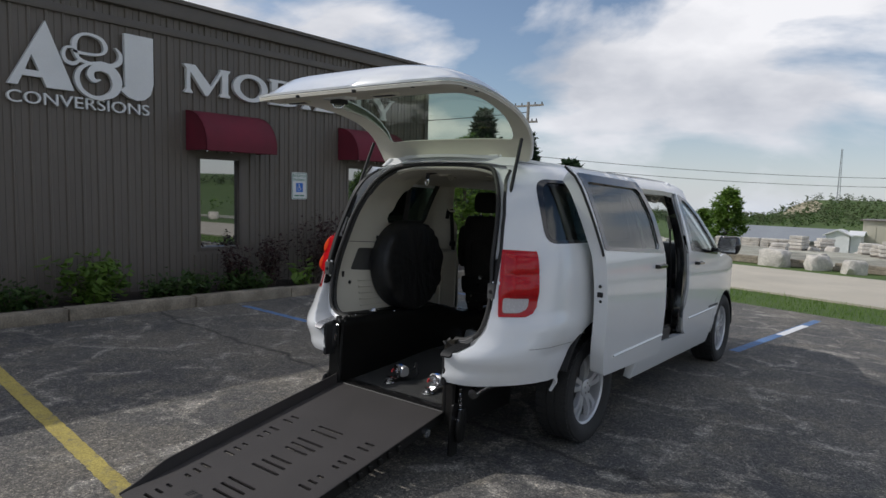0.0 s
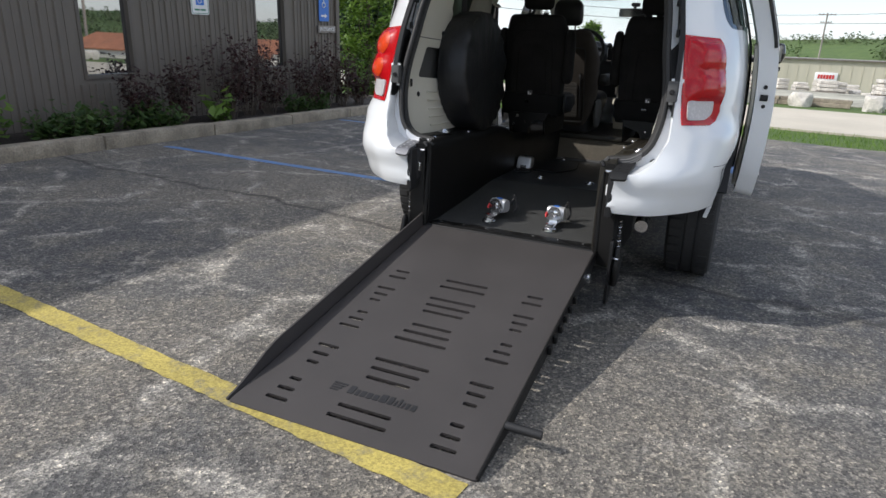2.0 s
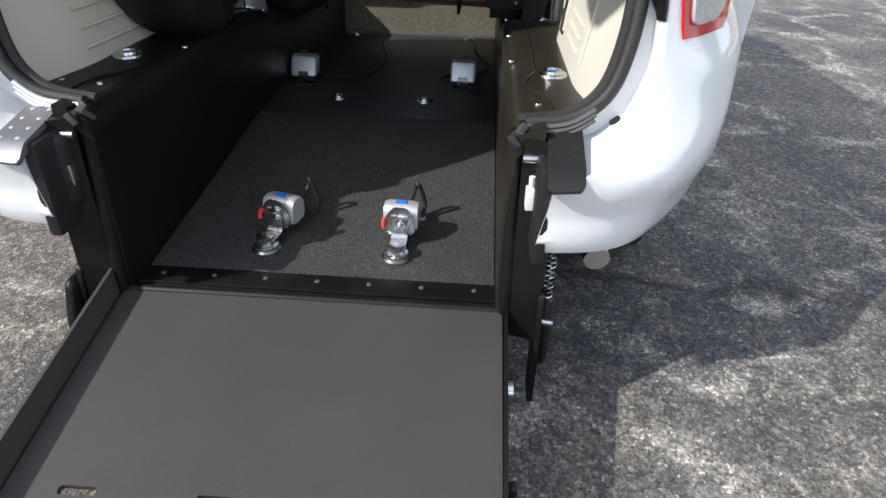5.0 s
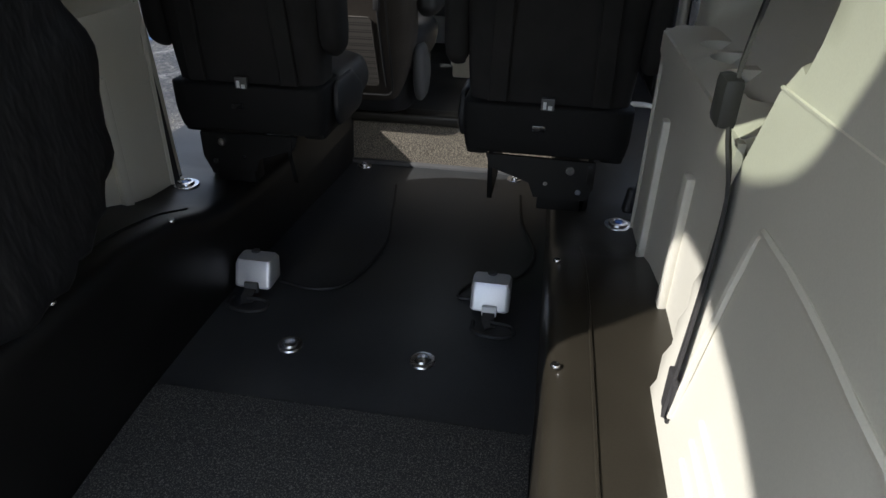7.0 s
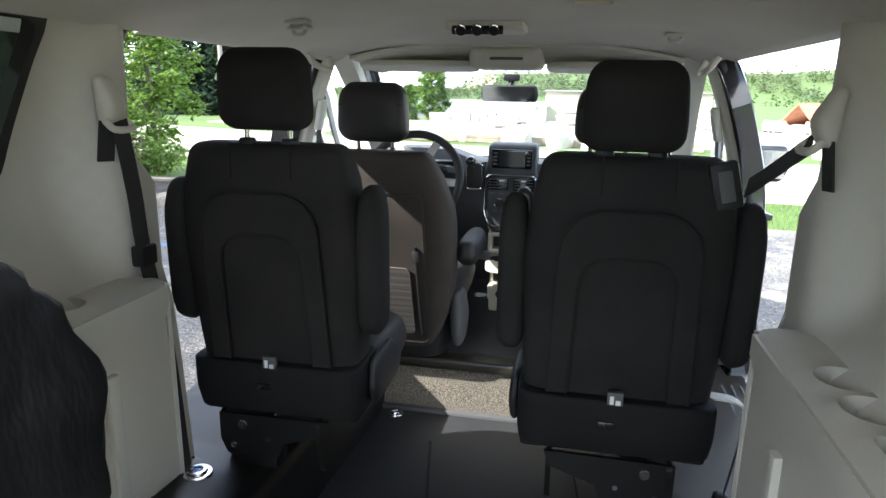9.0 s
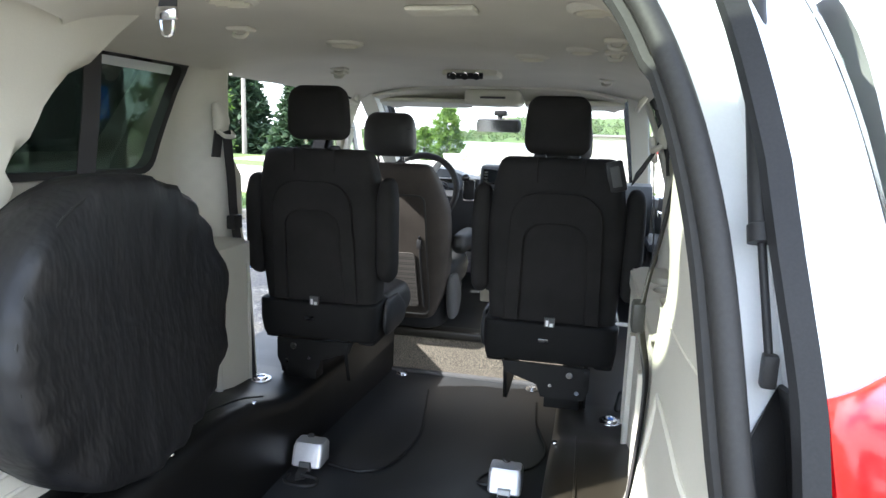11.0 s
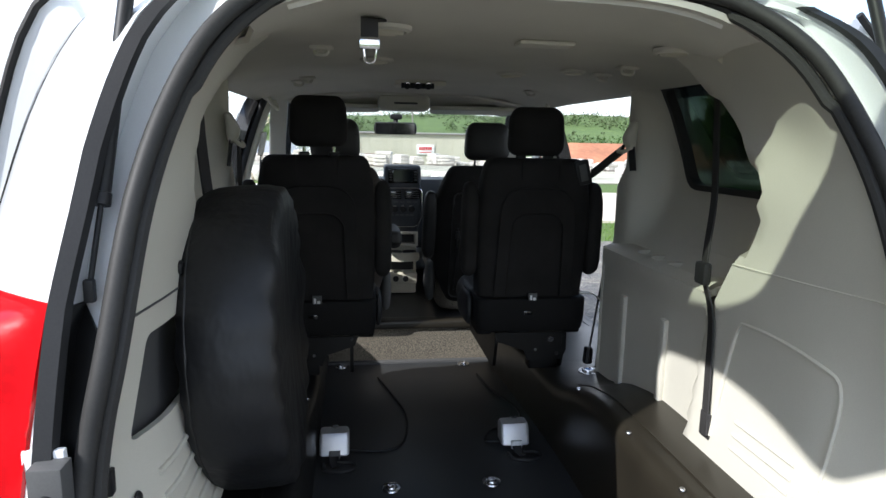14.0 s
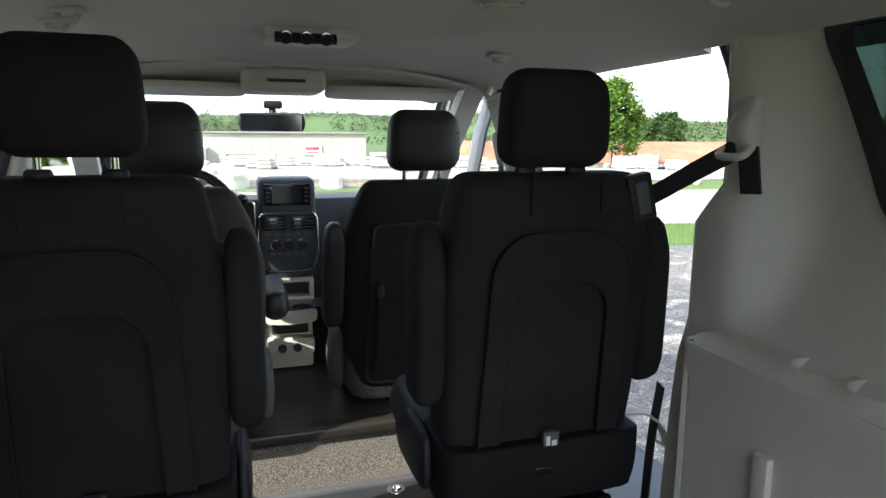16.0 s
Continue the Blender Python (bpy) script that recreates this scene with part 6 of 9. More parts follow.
def liner(u, v):
    hw = 0.455 + 0.235 * smooth01((v - 0.55) / 0.32)
    z = 1.668 - 0.065 * abs(u) ** 4 - 0.02 * smooth01((v - 2.2) / 0.8) + 0.022 * smooth01((0.75 - v) / 0.3)
    return (u * hw, v, z)


def build_headliner():
    bm = B()
    sheet(bm, [(-1, 0.43), (1, 0.43), (1, 2.70), (0.6, 2.80), (-0.6, 2.80), (-1, 2.70)], [], 0.09, liner, 0.012, back=-1)
    h = part("headliner", bm, LINER, van, "beige fabric headliner", smooth=60)
    bm = B()
    path = [Vector(liner(u, 0.452)) + Vector((0, 0.0, 0.004)) for u in np.linspace(-0.86, 0.86, 15)]
    ribbon(bm, path, (0, -0.2, 1), 0.022, 0.008)
    part("header_trim", bm, LINER, h)

    def on(u_x, y):
        hw = liner(1, y)[0]
        return Vector(liner(u_x / hw, y))
    # air outlet unit with three knobs
    p = on(0.0, 2.04)
    bm = B()
    box(bm, -0.105, 0.105, 2.01, 2.165, p.z - 0.022, p.z + 0.004, 0.012)
    v = part("rear_air_unit", bm, CREAM, h, "roof air control panel with three knobs")
    bm = B()
    m = pose(-0.016, 2.015, p.z - 0.018, -35, 0, 0)
    box(bm, -0.068, 0.068, -0.008, 0.008, -0.014, 0.014, 0.003, m=m)
    part("control_strip", bm, BLACK, v)
    for k in (-1, 0, 1):
        bm = B()
        lathe(bm, [(0.0001, 0.0), (0.013, 0.0), (0.012, 0.012), (0.0001, 0.013)], (-0.016 + 0.044 * k, 2.008, p.z - 0.020), (0, -0.85, -0.5), 16)
        kn = part("knob", bm, BLACK, v)
        bm = B()
        lathe(bm, [(0.0125, 0.0), (0.0155, 0.0), (0.0155, 0.005), (0.0125, 0.006), (0.0125, 0.0)], (-0.016 + 0.044 * k, 2.007, p.z - 0.021), (0, -0.85, -0.5), 18)
        part("knob_ring", bm, CHROME, kn)
    bm = B()
    box(bm, 0.10, 0.235, 0.80, 0.865, on(0.16, 0.83).z - 0.012, on(0.16, 0.83).z, 0.008)
    part("dome_lamp", bm, CREAM, h)
    for x, y, r in ((-0.21, 0.72, 0.042), (-0.21, 1.30, 0.04), (0.27, 1.58, 0.04), (0.42, 1.36, 0.03), (0.45, 0.75, 0.035)):
        q = on(x, y)
        bm = B()
        lathe(bm, [(0.0001, 0.0), (r + 0.012, 0.0), (r + 0.010, 0.008), (r, 0.012), (r * 0.9, 0.006), (0.0001, 0.006)], q + Vector((0, 0, 0.002)), (0, 0, -1), 28)
        o = part("air_outlet", bm, LINER, h)
        bm = B()
        for k in range(4):
            d = -r * 0.7 + r * 1.4 * k / 3
            w = math.sqrt(max(0.0, (r * 0.85) ** 2 - d * d))
            box(bm, q.x - w, q.x + w, q.y + d - 0.002, q.y + d + 0.002, q.z - 0.013, q.z - 0.008)
        part("vane", bm, CREAMLO, o, smooth=0)
    for x, y in ((-0.36, 1.02), (-0.45, 1.86), (0.50, 1.12), (0.50, 2.15), (0.505, 1.33), (-0.49, 1.96)):
        q = on(x, y)
        bm = B()
        box(bm, q.x - 0.030, q.x + 0.030, q.y - 0.022, q.y + 0.022, q.z - 0.010, q.z + 0.002, 0.008, 3)
        hk = part("coat_hook", bm, LINER, h)
        bm = B()
        tube(bm, smooth_path([(q.x - 0.016, q.y, q.z - 0.009), (q.x - 0.014, q.y - 0.006, q.z - 0.020), (q.x + 0.010, q.y - 0.006, q.z - 0.022), (q.x + 0.017, q.y, q.z - 0.010)], 3), 0.005, 8)
        part("hook_bar", bm, LINER, hk)
    # belt stowed at the roof: webbing loop with a chrome tongue
    q = on(-0.25, 0.60)
    bm = B()
    ribbon(bm, [q + Vector((0.02, 0.06, -0.002)), q + Vector((0, 0, -0.012)), q + Vector((0.0, -0.01, -0.055))], (1, 0, 0), 0.034, 0.006)
    t = part("roof_belt", bm, WEB, h, "dark belt end hanging from the roof")
    bm = B()
    box(bm, q.x - 0.020, q.x + 0.020, q.y - 0.016, q.y - 0.006, q.z - 0.068, q.z - 0.045, 0.004)
    tube(bm, smooth_path([(q.x - 0.012, q.y - 0.011, q.z - 0.068), (q.x - 0.008, q.y - 0.011, q.z - 0.090), (q.x + 0.008, q.y - 0.011, q.z - 0.090), (q.x + 0.012, q.y - 0.011, q.z - 0.068)], 3), 0.003, 6)
    part("tongue", bm, CHROME, t)
    # front header, visors and overhead console at the windscreen
    bm = B()
    sheet(bm, [(-0.60, 2.66), (0.60, 2.66), (0.56, 2.95), (-0.56, 2.95)], [], 0.08, lambda x, y: (x, y, 1.648 - 0.05 * smooth01((y - 2.66) / 0.29) - 0.05 * abs(x / 0.6) ** 3), 0.012, back=-1)
    part("front_header", bm, LINER, h, smooth=60)
    for s in (-1, 1):
        bm = B()
        cushion(bm, [(0, 0, 0, 0.235, 0.075), (0.022, 0, 0, 0.235, 0.075)], 5, 28, 0.008)
        bmesh.ops.transform(bm, matrix=pose(s * 0.365, 2.815, 1.572, -8, 0, s * -5), verts=bm.verts)
        part("sun_visor", bm, CREAM, h, "folded beige sun visor")
    bm = B()
    box(bm, -0.150, 0.118, 2.68, 2.92, 1.572, 1.65, 0.03, 3)
    oc = part("overhead_console", bm, CREAM, h)
    bm = B()
    box(bm, -0.07, 0.05, 2.672, 2.685, 1.602, 1.612, 0.003)
    part("sunglass_lid", bm, DARKGREY, oc)
    return h


def build_mirror():
    bm = B()
    cushion(bm, [(-0.035, 0, 0, 0.118, 0.022), (0.0, 0, 0, 0.125, 0.026), (0.035, 0, 0, 0.118, 0.022)], 3.5, 28, 0.012)
    bmesh.ops.transform(bm, matrix=pose(-0.036, 3.10, 1.484, 0, 0, -8), verts=bm.verts)
    tube(bm, [(-0.036, 3.11, 1.50), (-0.03, 3.13, 1.55)], 0.014, 8)
    box(bm, -0.065, 0.005, 3.10, 3.15, 1.535, 1.565, 0.01)
    m = part("rear_view_mirror", bm, BLACK, van, "black rear-view mirror on the windscreen")
    bm = B()
    box(bm, -0.112, 0.112, -0.029, -0.026, -0.032, 0.030, 0.0)
    bmesh.ops.transform(bm, matrix=pose(-0.036, 3.10, 1.484, 4, 0, -8), verts=bm.verts)
    part("mirror_glass", bm, CHROME, m, smooth=0)


def build_tub():
    bm = B()
    sheet(bm, [(-0.405, 0.045), (0.405, 0.045), (0.405, 0.955), (-0.405, 0.955)], [], 0.07, lambda x, y: (x, y, floor_z(y) + 0.004), 0.006, back=1)
    part("entry_floor_mat", bm, MAT, van, "black grit mat on the sloping entry floor", smooth=60)
    bm = B()
    sheet(bm, [(-0.41, -0.005), (0.41, -0.005), (0.41, 2.47), (-0.41, 2.47)], [], 0.10, lambda x, y: (x, y, floor_z(y)), 0.03, back=1)
    part("lowered_floor", bm, VINYL, van, "smooth black lowered floor", smooth=60)
    bm = B()
    sheet(bm, [(-0.42, 0.285), (0.42, 0.285), (0.42, 0.480), (-0.42, 0.480)], [], 0.08, lambda x, z: (x, 2.456 + 0.03 * (z - 0.30), z), 0.02, back=1)
    r = part("step_riser", bm, CARPET, van, "speckled brown carpet on the step riser", smooth=60)
    bm = B()
    box(bm, -0.86, 0.86, 2.445, 2.53, 0.474, 0.520, 0.014, 3)
    part("step_lip", bm, BROWNMETAL, r)
    bm = B()
    box(bm, -0.41, 0.41, 2.43, 2.456, floor_z(2.43) - 0.005, floor_z(2.43) + 0.014, 0.005)
    part("cove_strip", bm, DARKGREY, r)
    bm = B()
    sheet(bm, [(-0.84, 2.52), (0.84, 2.52), (0.80, 3.55), (-0.80, 3.55)], [], 0.2, lambda x, y: (x, y, 0.515), 0.03, back=1)
    part("front_floor", bm, VINYL, van, "dark front floor mat", smooth=60)
    for side in (-1, 1):
        rows = []
        for y in np.linspace(0.0, 2.46, 41):
            zf, zl = floor_z(y) - 0.02, ledge_z(y)
            w = 0.475 + 0.14 * smooth01((y - 0.075) / 0.06) if y < 1.53 else 0.615 + 0.25 * smooth01((y - 1.53) / 0.08)
            sec = [(0.408, zf), (0.406, zl - 0.05), (0.410, zl - 0.018), (0.424, zl - 0.004), (0.445, zl), (w - 0.03, zl + (0.004 if y < 1.5 else -0.004)), (w, zl + 0.01 * (y < 1.5)), (w, zl - 0.03), (0.450, zl - 0.03), (0.424, zl - 0.05), (0.422, zf)]
            rows.append([(side * x, y, z) for x, z in sec])
        bm = B()
        ring_loft(bm, rows)
        # One coating: sunlit right ledge coloured browner, shaded left ledge blacker.
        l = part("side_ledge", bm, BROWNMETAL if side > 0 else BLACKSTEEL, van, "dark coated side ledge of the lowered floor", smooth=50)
        bm = B()
        y_s = np.linspace(0.10, 1.30, 24)
        tube(bm, [(side * (0.475 - 0.03 * smooth01((0.42 - y) / 0.1) + (0.06 * smooth01((0.30 - y) / 0.12))), y, ledge_z(y) + 0.003) for y in y_s], 0.0028, 6)
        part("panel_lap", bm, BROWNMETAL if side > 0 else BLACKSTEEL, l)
        for x, y in ((0.421, 0.778), (0.421, 0.50), (0.47, 0.17), (0.421, 1.15), (0.56, 0.18)):
            bm = B()
            disc_bolt(bm, (side * x, y, ledge_z(y) - 0.001), (0, 0, 1), 0.008, 0.005, 12)
            part("screw", bm, STEEL, l)
        # anchor pucks let into the ledge
        for x, y in ((0.517, 0.392), (0.572, 1.467)):
            bm = B()
            z = ledge_z(y)
            lathe(bm, [(0.0001, 0.0), (0.036, 0.0), (0.034, 0.005), (0.024, 0.006), (0.022, 0.012), (0.015, 0.013), (0.013, 0.006), (0.0001, 0.006)], (side * x, y, z + 0.002), (0, 0, 1), 28)
            pk = part("anchor_ring", bm, STEEL, l)
            bm = B()
            lathe(bm, [(0.0001, 0), (0.009, 0), (0.008, 0.004), (0.0001, 0.004)], (side * x, y, z + 0.009), (0, 0, 1), 14)
            part("anchor_button", bm, BLUESIGN, pk)
        # ribbed scuff plate on the door sill
        bm = B()
        box(bm, *sorted((side * 0.74, side * 0.90)), 1.63, 2.38, 0.44, 0.556, 0.01)
        s = part("door_sill", bm, BLACK, van)
        for k in range(4):
            bm = B()
            x = 0.775 + 0.03 * k
            box(bm, *sorted((side * x, side * (x + 0.008))), 1.64, 2.37, 0.556, 0.561, 0.002, 1)
            part("sill_rib", bm, DARKGREY, s)
    # floor anchors
    for x, y in ((-0.17, 1.135), (0.147, 1.138), (-0.347, 2.40), (0.272, 2.393)):
        bm = B()
        lathe(bm, [(0.0001, 0.0), (0.031, 0.0), (0.029, 0.004), (0.020, 0.005), (0.018, 0.010), (0.012, 0.011), (0.011, 0.004), (0.0001, 0.004)], (x, y, floor_z(y) + 0.001), (0, 0, 1), 28)
        part("floor_anchor", bm, STEEL, van, "round steel floor anchor")
    # sill bar with rivets at the hinge
    bm = B()
    box(bm, -0.42, 0.42, 0.02, 0.085, 0.283, 0.2965, 0.004)
    s = part("threshold_strip", bm, BLACKSTEEL, van, "black threshold strip with rivets")
    for k in range(7):
        bm = B()
        disc_bolt(bm, (-0.36 + 0.12 * k, 0.055, 0.2965), (0, 0, 1), 0.006, 0.003, 10)
        part("rivet", bm, DARKGREY, s)
    bm = B()
    tube(bm, [(-0.425, 0.004, 0.283), (0.425, 0.004, 0.283)], 0.012, 12)
    part("hinge_tube", bm, BLACKSTEEL, s)


def pad_z(y):
    return 0.688 + 0.16 * y if y > -0.102 else 0.6717 - 0.9 * (-0.102 - y)


def build_tail_frame():
    """Posts, torn rubber edge, covers and hinge gear either side of the entry."""
    for side in (-1, 1):
        bm = B()
        tube(bm, [(side * 0.428, -0.002, 0.27), (side * 0.426, 0.004, 0.50), (side * 0.424, 0.02, 0.70)], 0.014, 10)
        p = part("entry_post", bm, BLACKSTEEL, van, "black tubular entry post")
        bm = B()
        sheet(bm, [(0.442, 0.23), (0.505, 0.23), (0.505, 0.64), (0.488, 0.685), (0.442, 0.69)], [], 0.1, lambda x, z: (side * x, 0.012 - 0.02 * (x - 0.44) / 0.06, z), 0.02, back=-side)
        part("hinge_plate", bm, BLACKSTEEL, p)
        for k in range(4):
            a = random.Random(k + 3)
            bm = B()
            cx0, cy0, cz0 = side * 0.425 + a.uniform(-0.018, 0.018), a.uniform(-0.012, 0.02), 0.690 + a.uniform(-0.02, 0.02)
            box(bm, -0.006, 0.006, -0.008, 0.008, -0.014, 0.014, 0.003, m=pose(cx0, cy0, cz0, a.uniform(-40, 40), a.uniform(-40, 40), a.uniform(0, 90)))
            part("cut_seal_end", bm, RUBBER, p)
        bm = B()
        tube(bm, [(side * 0.436, -0.012, 0.655), (side * 0.475, -0.012, 0.655)], 0.009, 10)
        part("latch_pin", bm, STEEL, p)
        bm = B()
        box(bm, *sorted((side * 0.447, side * 0.468)), -0.035, -0.008, 0.555, 0.60, 0.004)
        tube(bm, [(side * 0.457, -0.02, 0.60), (side * 0.457, -0.02, 0.622)], 0.006, 8)
        part("latch_block", bm, WHITEPAINT if side > 0 else STEEL, p)
        # step pad on the bumper's top
        bm = B()
        sheet(bm, rounded([(0.474, -0.132), (0.541, -0.128), (0.547, 0.0), (0.549, 0.055), (0.483, 0.055)], 0.012), [], 0.02, lambda x, y: (side * x, y, pad_z(y)), 0.012, back=side)
        st = part("step_pad", bm, BLACK if side > 0 else PADMETAL, van, "studded bumper step pad")
        for i in range(4):
            for j in range(2):
                bm = B()
                disc_bolt(bm, (side * (0.496 + 0.033 * j), -0.085 + 0.036 * i, pad_z(-0.085 + 0.036 * i)), (0, -0.16, 1), 0.0048, 0.0012, 10)
                part("tread_stud", bm, BLACK if side > 0 else SATIN, st)
        for k in range(3):
            bm = B()
            tube(bm, smooth_path([(side * x, open_y(z) - 0.032, z - 0.004 - 0.010 * k) for x, z in ((0.44, 0.704), (0.50, 0.708), (0.535, 0.720), (0.568, 0.742))], 3), 0.0055, 6)
            part("sill_strip", bm, ALLOY if side < 0 else DARKGREY, van)
        # inner end of the cut bumper
        bm = B()
        box(bm, *sorted((side * 0.462, side * 0.489)), -0.095, 0.16, 0.47, 0.668, 0.010)
        part("bumper_end_cover", bm, BLACK, van)
        bm = B()
        box(bm, *sorted((side * 0.43, side * 0.50)), 0.03, 0.60, 0.22, 0.46, 0.02)
        part("tub_outer", bm, BLACKSTEEL, van)
        # lift arm, spring and guide beside the ramp
        bm = B()
        sheet(bm, rounded([(-0.02, 0.06), (0.055, 0.06), (0.065, 0.20), (0.045, 0.36), (0.0, 0.36), (-0.02, 0.2)], 0.02), [], 0.06, lambda y, z: (side * 0.508, y - 0.03, z), 0.012, back=side)
        ar = part("lift_arm", bm, BLACKSTEEL, van, "black lift arm beside the ramp hinge")
        bm = B()
        tube(bm, [(side * 0.500, -0.005, 0.27), (side * 0.535, -0.01, 0.27)], 0.008, 10)
        part("arm_bolt", bm, STEEL, ar)
        bm = B()
        tube(bm, [(side * (0.520 + 0.010 * math.cos(t)), 0.02 + 0.010 * math.sin(t), 0.30 + 0.14 * t / (2 * math.pi * 11)) for t in np.linspace(0, 2 * math.pi * 11, 150)], 0.0022, 5)
        part("spring", bm, STEEL, ar)
    bm = B()
    box(bm, -0.585, -0.45, -0.045, 0.02, 0.50, 0.668, 0.03, 3)
    part("lift_housing", bm, BLACK, van, "black lift motor housing")
    bm = B()
    tube(bm, [(0.60, 0.22, 0.45), (0.605, 0.06, 0.44), (0.61, 0.005, 0.43)], 0.028, 14)
    part("exhaust_tip", bm, STEEL, van, "grey exhaust tip under the bumper")
    for side in (1,):
        bm = B()
        lathe(bm, [(0.0001, 0), (0.012, 0), (0.011, 0.004), (0.0001, 0.003)], (0.612, 0.066, 0.7095), (-0.61, -0.07, 0.79), 14)
        part("jamb_plug", bm, BLACK, van)


def build_belts():
    for side in (-1, 1):
        # third-row belt hanging down the side trim
        b = thing("seat_belt", (side * 0.58, 0.70, 0.74), "dark grey seat belt hanging down the side trim", "seat belt", "seat belts")
        bm = B()
        pts = [(0.63, 0.86, 1.60), (0.622, 0.83, 1.45), (0.598, 0.775, 1.30), (0.567, 0.737, 1.135), (wall_x(0.715, 1.02) - 0.008, 0.715, 1.02), (wall_x(0.69, 0.88) - 0.006, 0.69, 0.88), (wall_x(0.655, 0.745) - 0.006, 0.655, 0.745)]
        ribbon(bm, [(side * x, y, z) for x, y, z in smooth_path(pts, 5)], (0.25, 1, 0.1), 0.040, 0.004)
        part("webbing", bm, WEB, b)
        bm = B()
        box(bm, *sorted((side * 0.550, side * 0.572)), 0.710, 0.756, 1.10, 1.155, 0.008)
        part("buckle", bm, BLACK, b)
        bm = B()
        box(bm, *sorted((side * (wall_x(0.66, 0.78) - 0.010), side * (wall_x(0.66, 0.78) - 0.002))), 0.638, 0.68, 0.738, 0.80, 0.003)
        part("stitched_end", bm, WEB, b)
        # second-row belt with its guide on the pillar
        g = thing("shoulder_belt", (side * 0.66, 1.45, 0.58), "dark shoulder belt with a beige pillar guide", "seat belt", "seat belts")
        gy = 1.41 if side > 0 else 1.395
        bm = B()
        cushion(bm, [(1.41, side * 0.654, gy, 0.012, 0.022), (1.45, side * 0.648, gy, 0.020, 0.028), (1.505, side * 0.662, gy, 0.012, 0.019)], 3, 20, 0.012)
        gd = part("guide", bm, CREAM, g, "beige belt guide")
        bm = B()
        tube(bm, smooth_path([(side * 0.640, gy - 0.028, 1.42), (side * 0.622, gy - 0.026, 1.405), (side * 0.622, gy + 0.026, 1.405), (side * 0.640, gy + 0.028, 1.42)], 4), 0.007, 8)
        part("guide_loop", bm, CREAM, gd)
        bm = B()
        ribbon(bm, [(side * 0.655, gy - 0.004, 1.42), (side * 0.664, gy - 0.01, 1.34)], (0, 1, 0), 0.046, 0.004)
        part("slot_webbing", bm, WEB, g)
        bm = B()
        if side > 0:
            ribbon(bm, smooth_path([(0.632, gy, 1.415), (0.618, 1.49, 1.375), (0.600, 1.56, 1.335), (0.590, 1.60, 1.315)], 4), (0.3, 0.2, 0.9), 0.042, 0.003)
        else:
            ribbon(bm, smooth_path([(-0.632, gy, 1.42), (-0.640, 1.43, 1.27), (-0.645, 1.45, 1.14), (-0.630, 1.48, 0.90), (-0.605, 1.47, 0.605)], 4), (0.1, 1, 0), 0.040, 0.003)
        part("webbing", bm, WEB, g)
        if side < 0:
            bm = B()
            box(bm, -0.66, -0.63, 1.425, 1.475, 1.11, 1.155, 0.006)
            part("buckle", bm, BLACK, g)
        else:
            bm = B()
            ribbon(bm, smooth_path([(0.66, 1.60, 0.92), (0.645, 1.60, 0.80), (0.615, 1.57, 0.66), (0.60, 1.55, 0.60)], 4), (0.3, 1, 0), 0.040, 0.003)
            part("lap_webbing", bm, WEB, g)
            bm = B()
            cushion(bm, [(0.60, 0.60, 1.55, 0.018, 0.018), (0.66, 0.61, 1.57, 0.016, 0.016)], 3, 14, 0.01)
            part("belt_anchor", bm, BLACK, g)


